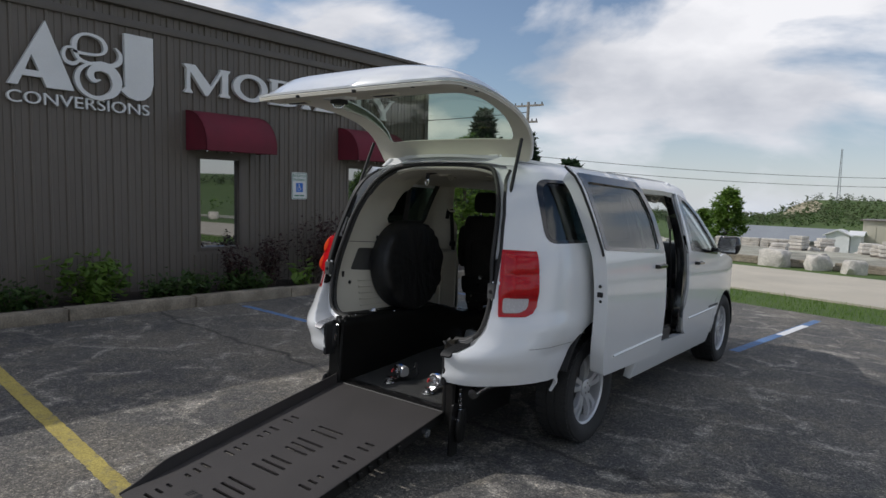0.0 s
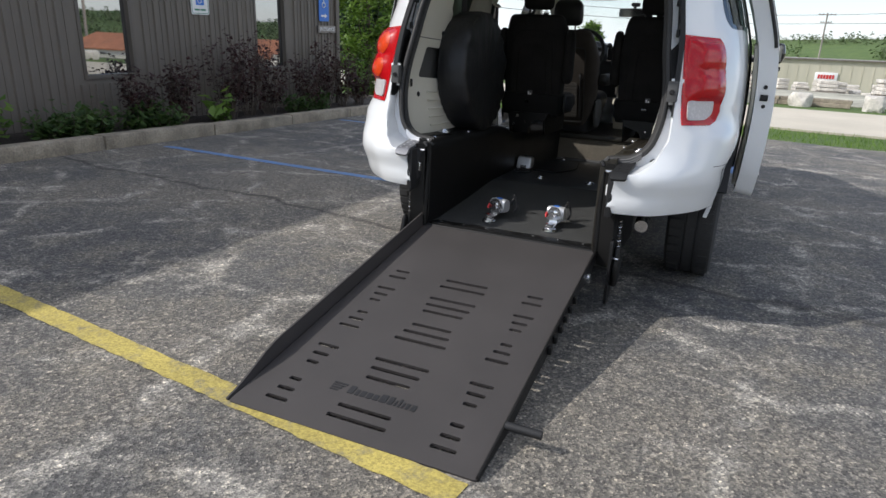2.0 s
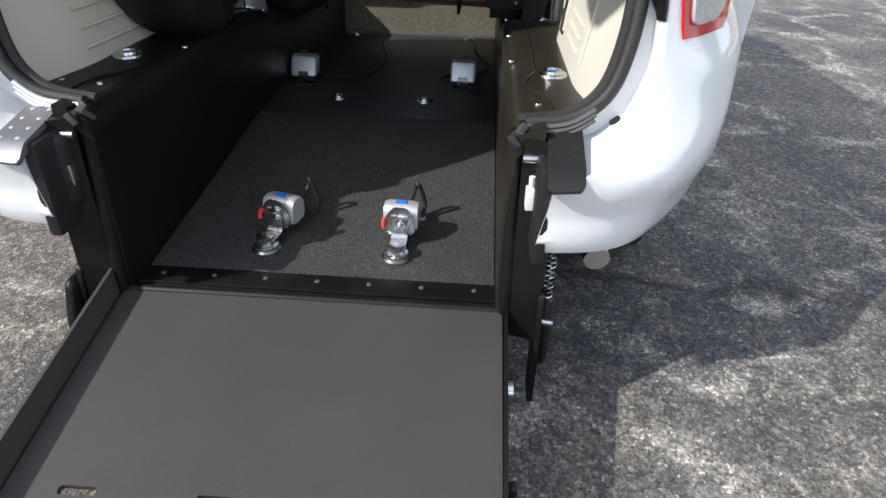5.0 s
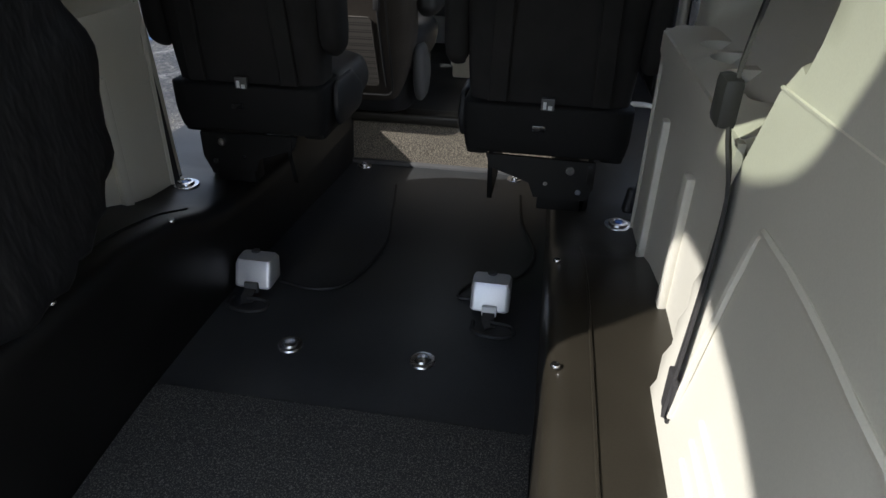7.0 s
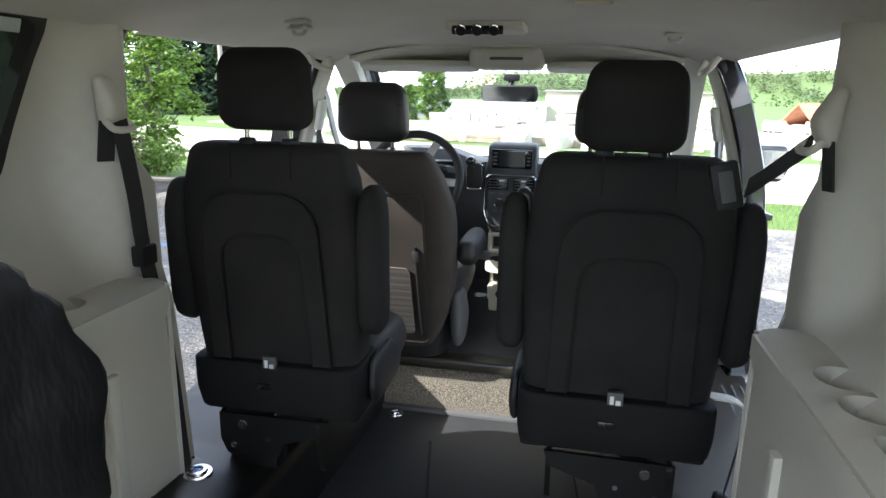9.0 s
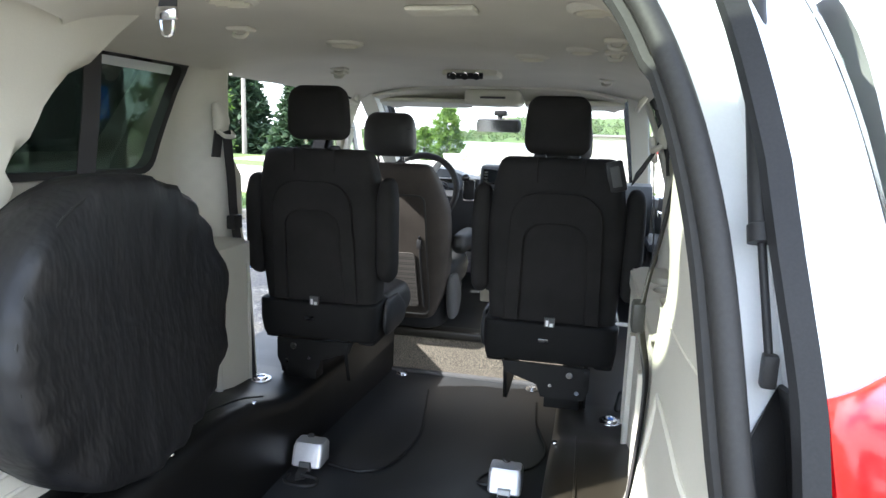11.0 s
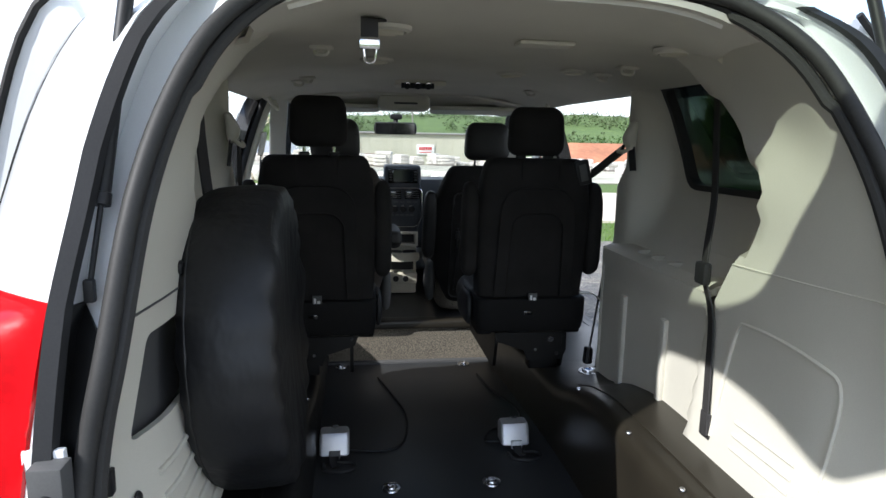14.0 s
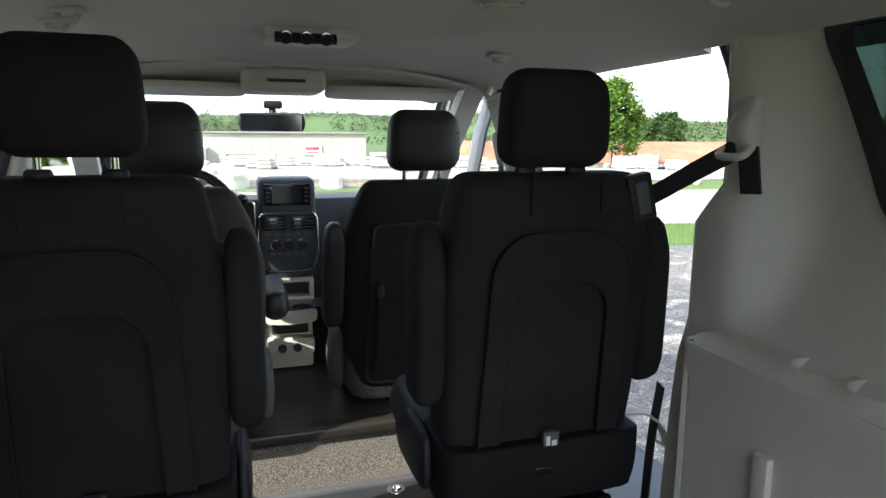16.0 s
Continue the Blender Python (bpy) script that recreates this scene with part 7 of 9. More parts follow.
def build_ramp():
    L = 1.405
    fz = lambda y: 0.288 + y * (0.280 / 1.40)
    r = thing("wheelchair_ramp", (0, -0.7, 0), "dark grey slotted wheelchair ramp lowered to the asphalt", "ramp")
    # five groups of slots: (y, half width in the middle, half width at the sides)
    groups = ((-0.465, 0.094, 0.033), (-0.515, 0.100, 0.041), (-0.610, 0.100, 0.041), (-0.658, 0.094, 0.031), (-0.704, 0.085, 0.024), (-0.800, 0.081, 0.0225), (-0.848, 0.093, 0.032), (-0.898, 0.104, 0.043), (-1.034, 0.105, 0.043), (-1.083, 0.093, 0.033), (-1.133, 0.083, 0.024), (-1.231, 0.0, 0.024), (-1.283, 0.096, 0.033), (-1.333, 0.106, 0.0425))
    slots = []
    for y, wc, ws in groups:
        if wc:
            slots.append((-wc, wc, y))
        slots += [(-0.301 - ws, -0.301 + ws, y), (0.297 - ws, 0.297 + ws, y)]
    holes = [rounded([(a, y - 0.0085), (b, y - 0.0085), (b, y + 0.0085), (a, y + 0.0085)], 0.008, 3) for a, b, y in slots]
    bm = B()
    sheet(bm, rounded([(-0.439, -L), (0.433, -L), (0.424, -0.006), (-0.424, -0.006)], 0.012), holes, 0.07, lambda x, y: (x, y, fz(y)), 0.012, back=1)
    part("deck", bm, RAMPMAT, r, smooth=0)
    # plain bars where the maker's name is cut
    bars = [(-0.165, -0.112 - 0.007 * k, -1.198 - 0.011 * k, 0.006) for k in range(4)]
    x = -0.100
    for k in range(12):
        w = (0.022, 0.013, 0.017, 0.017, 0.017, 0.024, 0.017, 0.007, 0.007, 0.007, 0.012, 0.017)[k]
        bars.append((x, x + w, -1.228, 0.036 if k in (0, 5, 6, 8) else 0.026))
        x += w + 0.0065
    for xa, xb, y, hgt in bars:
        bm = B()
        box(bm, xa, xb, y, y + hgt, -0.0010, 0.0010)
        for v in bm.verts:
            v.co.z += fz(v.co.y) + 0.0006
        part("maker_mark", bm, BLACK, r, smooth=0)
    for side, x in ((-1, -0.437), (1, 0.430)):
        bm = B()
        rows = []
        for y in np.linspace(-0.01, -L + 0.005, 30):
            h = 0.055 * smooth01((y + L) / 0.28) + 0.004
            xx = x - (0.010 if side < 0 else 0.0) * (-y / L)
            if side > 0:
                h = 0.010
            lo = fz(y) - 0.035 * smooth01((y + L) / 0.3) - 0.006
            rows.append([(xx - side * 0.006, y, lo), (xx + side * 0.006, y, lo), (xx + side * 0.006, y, fz(y) + h), (xx - side * 0.001, y, fz(y) + h)])
        ring_loft(bm, rows)
        part("side_flange", bm, RAMPMAT if side < 0 else BLACKSTEEL, r, smooth=40)
    bm = B()
    tube(bm, [(0.435, -1.185, 0.058), (0.548, -1.185, 0.058)], 0.014, 14)
    part("pull_handle", bm, BLACK, r, "black grip peg")
    bm = B()
    box(bm, -0.37, 0.37, -0.60, -0.57, fz(-0.6) - 0.05, fz(-0.6) - 0.012, 0.004)
    part("cross_member", bm, BLACKSTEEL, r)
    bm = B()
    box(bm, -0.37, 0.37, -1.05, -1.02, fz(-1.05) - 0.04, fz(-1.05) - 0.012, 0.004)
    part("cross_member", bm, BLACKSTEEL, r)
    for k in range(6):
        y = -0.40 - 0.07 * k
        bm = B()
        box(bm, 0.436, 0.452, y - 0.012, y + 0.012, fz(y) - 0.03, fz(y) + 0.0, 0.004)
        part("guide_block", bm, BLACKSTEEL, r)
    bm = B()
    lathe(bm, [(0.0001, 0), (0.022, 0), (0.022, 0.012), (0.0001, 0.012)], (0.437, -0.17, 0.215), (1, 0, 0), 18)
    part("roller", bm, STEEL, r)
    for side in (-1, 1):
        bm = B()
        gy = -0.035 if side < 0 else 0.03
        cushion(bm, [(0.13, side * 0.52, gy, 0.016, 0.030), (0.22, side * 0.52, gy, 0.020, 0.045), (0.33, side * 0.52, gy + 0.01, 0.014, 0.03)], 2.6, 18, 0.02)
        part("hinge_guard", bm, BLACKSTEEL, r)


build_headliner()
for s in (1, -1):
    build_side_trim(s)
    build_console(s)
build_mirror()
build_tub()
build_tail_frame()
build_belts()
build_ramp()


def build_retractor(x, y, front, turn_deg=0.0):
    """A tie-down retractor: cast housing on a round anchor, with its strap, hook and red lever."""
    z = floor_z(y) + 0.004
    if not front:
        t = thing("tie_down_retractor", (x, y, z), "silver wheelchair tie-down retractor on a round floor anchor", "tie-down", "tie-downs")
        m = pose(x, y, z, 3, 0, turn_deg)

        def put(name, bm, mat, parent, label="", smooth=40):
            bmesh.ops.transform(bm, matrix=m, verts=bm.verts)
            return part(name, bm, mat, parent, label, smooth)
        bm = B()
        lathe(bm, [(0.0001, 0.0), (0.036, 0.0), (0.036, 0.005), (0.030, 0.009), (0.029, 0.015), (0.017, 0.018), (0.016, 0.030), (0.021, 0.032), (0.021, 0.038), (0.012, 0.040), (0.0001, 0.039)], (0, 0, 0), (0, 0, 1), 28)
        put("anchor", bm, STEEL, t)
        bm = B()
        ribbon(bm, smooth_path([(0, -0.012, 0.021), (0, 0.028, 0.022), (0, 0.046, 0.028), (0, 0.052, 0.045), (0, 0.052, 0.085)], 4), (1, 0, 0), 0.040, 0.005)
        put("bracket", bm, STEEL, t)
        # barrel of the spring drum, lying across
        bm = B()
        rings = []
        for k in range(9):
            a = -1 + 2 * k / 8
            g = 1 - 0.10 * abs(a) ** 6
            hw = 0.042 * a
            rings.append([(hw, 0.092 + (u * g), 0.066 + (w * g)) for u, w in rounded([(-0.034, -0.034), (0.034, -0.034), (0.034, 0.030), (-0.022, 0.038)], 0.024, 5)])
        ring_loft(bm, rings)
        h = put("housing", bm, SATIN, t, "satin silver housing", 60)
        bm = B()
        sheet(bm, rounded([(-0.036, 0.032), (0.036, 0.032), (0.038, 0.075), (0.018, 0.106), (-0.018, 0.106), (-0.038, 0.075)], 0.012), [], 0.03, lambda u, v: (u, 0.054, v), 0.004, back=1)
        put("front_plate", bm, STEEL, h)
        bm = B()
        lathe(bm, [(0.0001, 0), (0.017, 0), (0.017, 0.003), (0.013, 0.005), (0.0001, 0.006)], (0.004, 0.053, 0.072), (0, -1, 0), 20)
        disc_bolt(bm, (0.004, 0.048, 0.072), (0, -1, 0), 0.006, 0.005, 6)
        put("ratchet_plate", bm, CHROME, h)
        bm = B()
        tube(bm, smooth_path([(-0.038, 0.058, 0.074), (-0.039, 0.048, 0.066), (-0.037, 0.043, 0.054)], 4), [0.0055] * 9, 10)
        put("release_lever", bm, REDINK, t, "red release lever")
        bm = B()
        box(bm, -0.014, 0.014, 0.085, 0.098, 0.101, 0.1042)
        put("label", bm, BLUESIGN, h, smooth=0)
        bm = B()
        ribbon(bm, smooth_path([(0.0, 0.118, 0.072), (0.004, 0.150, 0.066), (0.010, 0.175, 0.052)], 4), (1, 0, 0), 0.030, 0.004)
        put("strap", bm, WEB, t)
        bm = B()
        tube(bm, smooth_path([(0.008, 0.172, 0.052), (0.020, 0.196, 0.085), (0.030, 0.184, 0.104), (0.046, 0.188, 0.048), (0.040, 0.164, 0.018)], 4), 0.006, 8)
        put("hook", bm, BLACK, t)
    else:
        t = thing("tie_down_retractor", (x, y, z), "silver front tie-down with a black hook and cord", "tie-down", "tie-downs")
        bm = B()
        rings = []
        for zz, hw, hd in ((0.012, 0.046, 0.036), (0.018, 0.050, 0.040), (0.072, 0.050, 0.034), (0.084, 0.046, 0.026)):
            rings.append([(x + a, y + 0.02 + b + (0.012 * (zz > 0.05)), z + zz) for a, b in rounded([(-hw, -hd), (hw, -hd), (hw, hd), (-hw, hd)], 0.012, 3)])
        ring_loft(bm, rings)
        h = part("housing", bm, SATIN, t, "satin silver housing")
        bm = B()
        disc_bolt(bm, (x, y + 0.03, z + 0.099), (0, 0, 1), 0.012, 0.004)
        part("cap_screw", bm, DARKGREY, h)
        bm = B()
        box(bm, x - 0.018, x + 0.020, y - 0.030, y - 0.018, z + 0.006, z + 0.035, 0.004)
        part("strap_guide", bm, WHITEPAINT if x > 0 else DARKGREY, h)
        bm = B()
        ribbon(bm, [(x, y - 0.02, z + 0.02), (x, y - 0.055, z + 0.010), (x + 0.01, y - 0.075, z + 0.006)], (1, 0, 0), 0.03, 0.004)
        part("strap", bm, WEB, t)
        bm = B()
        tube(bm, smooth_path([(x - 0.035, y - 0.06, z + 0.010), (x - 0.03, y - 0.10, z + 0.010), (x + 0.02, y - 0.115, z + 0.010), (x + 0.065, y - 0.10, z + 0.010), (x + 0.06, y - 0.07, z + 0.014), (x + 0.01, y - 0.07, z + 0.02)], 4), 0.006, 8)
        part("hook", bm, BLACK, t)
        bm = B()
        if x < 0:
            pts = [(x + 0.05, y + 0.05), (x + 0.16, y + 0.03), (x + 0.24, y + 0.10), (x + 0.27, y + 0.35), (x + 0.23, y + 0.60), (x + 0.18, y + 0.86)]
        else:
            pts = [(x - 0.02, y + 0.05), (x - 0.09, y + 0.06), (x - 0.05, y + 0.15), (x + 0.06, y + 0.20), (x + 0.10, y + 0.36), (x + 0.05, y + 0.60), (x + 0.03, y + 0.85)]
        tube(bm, [(px, py, floor_z(py) + 0.006) for px, py, _ in smooth_path([(a, b, 0) for a, b in pts], 6)], 0.0045, 6)
        part("cord", bm, BLACK, t)


build_retractor(-0.152, 0.175, False, -15)
build_retractor(0.168, 0.170, False, -2)
build_retractor(-0.348, 1.345, True)
build_retractor(0.277, 1.360, True)


# ---------------------------------------------------------------- seats
def arch_poly(cx, w, z0, z1, r):
    """A panel with a square foot and a rounded top."""
    top = []
    for s, a0 in ((1, 0.0), (-1, 0.5)):
        for k in range(7):
            a = math.pi * (a0 + k / 12)
            top.append((cx + s * (w * 0.93 - r) + r * math.cos(a), z1 - r + r * math.sin(a)))
    return [(cx - w, z0), (cx + w, z0)] + top


def build_second_row(side, cx):
    s = thing("captain_seat", (cx, 1.75, 0.59), "black captain's seat with a padded back and headrest", "seat", "second-row seats")
    lean = lambda z: 1.645 - 0.085 * (z - 0.75)
    bm = B()
    cushion(bm, [(0.80, cx, lean(0.80), 0.192, 0.070), (0.95, cx, lean(0.95), 0.203, 0.078), (1.15, cx, lean(1.15), 0.208, 0.082), (1.28, cx, lean(1.28), 0.196, 0.078), (1.372, cx, lean(1.372), 0.180, 0.062)], 5.5, 40, 0.030)
    back = part("backrest", bm, SEATCLOTH, s, smooth=60)
    # pressed panels of the shell's back
    def on_back(x, z):
        return (x, lean(z) - curve_at([(0.80, 0.072), (0.95, 0.079), (1.15, 0.083), (1.28, 0.079), (1.36, 0.072)], z) - 0.003, z)
    outer = arch_poly(cx, 0.145, 0.866, 1.268, 0.085)
    inner = arch_poly(cx, 0.104, 0.866, 1.178, 0.062)
    bm = B()
    sheet(bm, [outer[0], inner[0]] + inner[:1:-1] + [inner[1], outer[1]] + outer[2:], [], 0.045, lambda x, z: Vector(on_back(x, z)) + Vector((0, -0.012, 0)), 0.016, back=1)
    part("back_panel", bm, SEATCLOTH, back, smooth=50)
    for ring, d in ((outer, 0.0115), (inner, 0.0115)):
        bm = B()
        path = [Vector(on_back(x, z)) + Vector((0, -d, 0)) for x, z in ring]
        tube(bm, path[1:] + [path[0]], 0.0032, 6)
        part("piping", bm, SEATCLOTH, back)
    for dx in (-0.062, 0.075):
        bm = B()
        tube(bm, [(cx + dx, on_back(0, z)[1] + 0.002, z) for z in np.linspace(1.30, 1.372, 6)], 0.002, 5)
        part("seam", bm, SEATCLOTH, back)
    # lower plastic shell with its label and slot
    bm = B()
    cushion(bm, [(0.733, cx, 1.632, 0.200, 0.088), (0.79, cx, 1.628, 0.207, 0.094), (0.862, cx, 1.630, 0.208, 0.096)], 9, 44, 0.008)
    sh = part("lower_shell", bm, SEATSHELL, s, "black plastic lower shell", smooth=60)
    bm = B()
    box(bm, cx - 0.017, cx + 0.015, 1.534, 1.546, 0.851, 0.883, 0.001)
    tg = part("anchor_label", bm, DARKGREY, sh, "grey tag with a white child-anchor pictogram", smooth=0)
    bm = B()
    box(bm, cx - 0.012, cx - 0.004, 1.532, 1.535, 0.857, 0.875)
    box(bm, cx, cx + 0.010, 1.532, 1.535, 0.856, 0.866)
    part("pictogram", bm, WHITEPAINT, tg, smooth=0)
    bm = B()
    box(bm, cx - 0.034, cx + 0.0, 1.529, 1.542, 0.800, 0.816, 0.003)
    part("release_slot", bm, GLOSSBLACK, sh)
    for dx, y, z in ((-0.17, 1.56, 0.76), (0.17, 1.56, 0.76)):
        bm = B()
        box(bm, cx + dx - 0.03, cx + dx + 0.03, 1.57, 1.71, 0.715, 0.80, 0.014)
        part("recliner_cover", bm, SEATSHELL, sh)
    # armrests folded up
    for k in (-1, 1):
        bm = B()
        x = cx + k * 0.232
        cushion(bm, [(0.935, x, 1.615, 0.022, 0.034), (0.99, x, 1.605, 0.031, 0.052), (1.20, x, 1.60, 0.031, 0.052), (1.285, x, 1.605, 0.024, 0.038)], 3.4, 24, 0.03)
        part("armrest", bm, SEATCLOTH, s, smooth=60)
    # seat cushion
    bm = B()
    cushion(bm, [(0.735, cx, 1.84, 0.205, 0.165), (0.80, cx, 1.845, 0.222, 0.185), (0.865, cx, 1.84, 0.212, 0.175)], 5, 40, 0.035)
    part("seat_cushion", bm, SEATHIDE, s, smooth=60)
    bm = B()
    cushion(bm, [(0.735, cx - side * 0.218, 1.74, 0.012, 0.10), (0.79, cx - side * 0.220, 1.74, 0.015, 0.12), (0.86, cx - side * 0.218, 1.71, 0.012, 0.08)], 3.4, 24, 0.02)
    part("side_shield", bm, BLACK, s)
    # headrest on two posts
    bm = B()
    hy = lean(1.45) - 0.026
    hx = cx + (0.012 if side < 0 else -0.010)
    hz = -0.004 if side < 0 else -0.024
    cushion(bm, [(1.405 + hz, hx, hy, 0.092, 0.044), (1.45 + hz, hx, hy - 0.006, 0.097, 0.052), (1.53 + hz, hx, hy - 0.008, 0.093, 0.050), (1.575 + hz, hx, hy - 0.004, 0.084, 0.040)], 4.5, 40, 0.028)
    part("headrest", bm, SEATCLOTH, s, smooth=60)
    for dx in (-0.05, 0.05):
        bm = B()
        tube(bm, [(hx + dx, hy, 1.36), (hx + dx, hy, 1.42)], 0.006, 10)
        part("headrest_post", bm, CHROME, s)
        bm = B()
        cushion(bm, [(1.370, hx + dx, hy, 0.02, 0.014), (1.384, hx + dx, hy, 0.018, 0.012)], 3, 14, 0.005)
        part("post_collar", bm, BLACK, s)
    # steel floor brackets
    zl = ledge_z(1.6)
    for k, y0 in ((1, 1.52), (-1, 1.54)):
        bm = B()
        x = cx + k * 0.125
        sheet(bm, rounded([(y0 + 0.03, zl), (2.05, zl), (2.05, 0.735), (y0, 0.735), (y0, 0.69)], 0.015), [], 0.1, lambda y, z: (x, y, z), 0.012, back=1)
        part("floor_bracket", bm, BLACKSTEEL, s)
    bm = B()
    sheet(bm, [(cx + side * x, z) for x, z in ((-0.142, 0.737), (0.131, 0.734), (0.131, 0.665), (0.115, 0.630), (-0.015, 0.630), (-0.030, 0.668), (-0.130, 0.702))], [], 0.06, lambda x, z: (x, 1.524, z), 0.010, back=1)
    fp = part("bracket_plate", bm, BLACKSTEEL, s, "black steel bracket plate with bolts")
    bm = B()
    box(bm, cx + side * 0.05 - 0.055, cx + side * 0.05 + 0.055, 1.538, 1.60, zl, 0.70, 0.006)
    part("bracket_leg", bm, BLACKSTEEL, s)
    for dx, z, r in ((0.070, 0.710, 0.013), (0.012, 0.672, 0.007), (0.095, 0.655, 0.009)):
        bm = B()
        disc_bolt(bm, (cx + side * dx, 1.524, z), (0, -1, 0), r, 0.007, 14)
        part("bolt", bm, STEEL, fp)
    # belt opening on the shoulder nearest the wall
    if side > 0:
        bm = B()
        m = pose(cx + 0.165, 1.535, 1.325, 0, -14, 0)
        box(bm, -0.026, 0.026, -0.01, 0.02, -0.045, 0.045, 0.008, m=m)
        bz = part("belt_bezel", bm, BLACK, s)
        bm = B()
        box(bm, -0.014, 0.012, -0.014, -0.008, -0.03, 0.03, 0.002, m=m)
        part("belt_slot", bm, DARKGREY, bz)
    if side > 0:
        bm = B()
        ribbon(bm, smooth_path([(cx + 0.20, 1.62, 0.86), (cx + 0.25, 1.60, 0.862), (cx + 0.285, 1.59, 0.83), (cx + 0.30, 1.585, 0.79), (cx + 0.275, 1.59, 0.80)], 4), (0, 1, 0), 0.03, 0.004)
        part("pull_strap", bm, CREAM, s, "light grey pull strap")
    else:
        bm = B()
        ribbon(bm, smooth_path([(cx - 0.20, 1.62, 0.93), (cx - 0.26, 1.62, 0.97), (cx - 0.31, 1.63, 1.0)], 4), (0, 1, 0), 0.03, 0.004)
        part("pull_strap", bm, CREAM, s, "light grey pull strap")


def build_front_seat(side, y_top):
    """A reclined bucket seat: y_top is the middle of its headrest."""
    cx = side * 0.357
    name = "driver_seat" if side < 0 else "passenger_seat"
    s = thing(name, (cx, y_top + 0.45, 0.52), "dark front seat with a map pocket on its back" if side > 0 else "dark driver's seat with a net pocket on its back, cloth browned as if sunlit", "seat", "front seats")
    # The driver's cloth carries the brown of sunlight; the passenger's stays black.
    mat = SUNLITCLOTH if side < 0 else SEATCLOTH
    lean = lambda z: y_top + 0.035 + 0.30 * (1.30 - z)
    bm = B()
    cushion(bm, [(0.58, cx, lean(0.58), 0.150, 0.070), (0.72, cx, lean(0.72), 0.205, 0.088), (0.88, cx, lean(0.88), 0.238, 0.098), (1.08, cx, lean(1.08), 0.243, 0.100), (1.20, cx, lean(1.2), 0.215, 0.085), (1.305, cx, lean(1.305), 0.178, 0.060)], 4.2, 44, 0.035)
    back = part("backrest", bm, mat, s, smooth=60)
    f = lambda x, z: (x, lean(z) - curve_at([(0.58, 0.071), (0.72, 0.089), (0.88, 0.099), (1.08, 0.101), (1.2, 0.086), (1.3, 0.065)], z) - 0.004, z)
    pw = rounded([(cx - 0.150, 0.62), (cx + 0.150, 0.62), (cx + 0.158, 1.175), (cx - 0.158, 1.175)], 0.035, 5)
    bm = B()
    sheet(bm, pw, [], 0.05, f, 0.01, back=1)
    bp = part("back_panel", bm, mat, back, smooth=60)
    bm = B()
    path = [Vector(f(x, z)) for x, z in pw]
    tube(bm, path + [path[0]], 0.0045, 6, cap=False)
    part("piping", bm, SEATHIDE, back)
    bm = B()
    sheet(bm, rounded([(cx - 0.125, 0.66), (cx + 0.105, 0.66), (cx + 0.105, 0.92), (cx - 0.125, 0.92)], 0.02), [], 0.05, lambda x, z: Vector(f(x, z)) + Vector((0, -0.010, 0)), 0.006, back=1)
    part("mesh_pocket", bm, NETMAT if side < 0 else mat, bp, "black net map pocket" if side < 0 else "", smooth=60)
    bm = B()
    x = cx - side * 0.128
    y0 = f(0, 0.96)[1]
    box(bm, x - 0.011, x + 0.011, y0 - 0.018, y0 + 0.004, 0.945, 0.985, 0.006)
    part("bag_hook", bm, BLACK, bp)
    bm = B()
    tube(bm, [Vector(f(x, z)) + Vector((0, -0.003, 0)) for z in np.linspace(0.66, 1.0, 8)], 0.0045, 8)
    part("zip_seam", bm, BLACK, bp)
    bm = B()
    hy = y_top
    cushion(bm, [(1.332, cx, hy + 0.012, 0.098, 0.040), (1.38, cx, hy, 0.108, 0.055), (1.46, cx, hy - 0.004, 0.104, 0.052), (1.512, cx, hy, 0.090, 0.038)], 4.0, 40, 0.030)
    hr = part("headrest", bm, SEATHIDE, s, smooth=60)
    bm = B()
    tube(bm, [(cx + 0.100 * k, hy - 0.046 - 0.008 * (1 - k * k), 1.445) for k in np.linspace(-1, 1, 9)], 0.002, 6)
    part("seam", bm, BLACK, hr)
    for dx in (-0.055, 0.055):
        bm = B()
        tube(bm, [(cx + dx, hy + 0.025, 1.265), (cx + dx, hy + 0.008, 1.35)], 0.006, 10)
        part("headrest_post", bm, CHROME, s)
    yc = lean(0.7) + 0.22
    bm = B()
    cushion(bm, [(0.69, cx, yc, 0.225, 0.25), (0.79, cx, yc, 0.245, 0.27), (0.85, cx, yc - 0.01, 0.235, 0.255)], 5, 40, 0.04)
    part("seat_cushion", bm, SEATHIDE, s, smooth=60)
    bm = B()
    cushion(bm, [(0.53, cx, yc + 0.01, 0.19, 0.23), (0.69, cx, yc, 0.215, 0.25)], 6, 32, 0.02)
    part("seat_base", bm, CARPET if side > 0 else BLACK, s, smooth=60)
    bm = B()
    xx = cx + side * -0.235
    cushion(bm, [(0.58, xx, lean(0.6) + 0.03, 0.02, 0.05), (0.68, xx, lean(0.68) + 0.06, 0.028, 0.09), (0.80, xx, lean(0.8) + 0.06, 0.022, 0.06)], 2.8, 24, 0.03)
    part("recliner_shield", bm, DARKGREY, s, smooth=60)
    bm = B()
    if side < 0:
        xx = cx + 0.272
        cushion(bm, [(0.905, xx, y_top + 0.30, 0.032, 0.13), (0.945, xx, y_top + 0.30, 0.040, 0.155), (0.995, xx, y_top + 0.29, 0.034, 0.14)], 4, 28, 0.022)
    else:
        xx = cx - 0.262
        cushion(bm, [(0.83, xx, lean(0.83) - 0.03, 0.026, 0.035), (0.90, xx, lean(0.9) - 0.03, 0.034, 0.05), (1.10, xx, lean(1.1) - 0.03, 0.034, 0.05), (1.18, xx, lean(1.18) - 0.02, 0.026, 0.035)], 3.6, 24, 0.03)
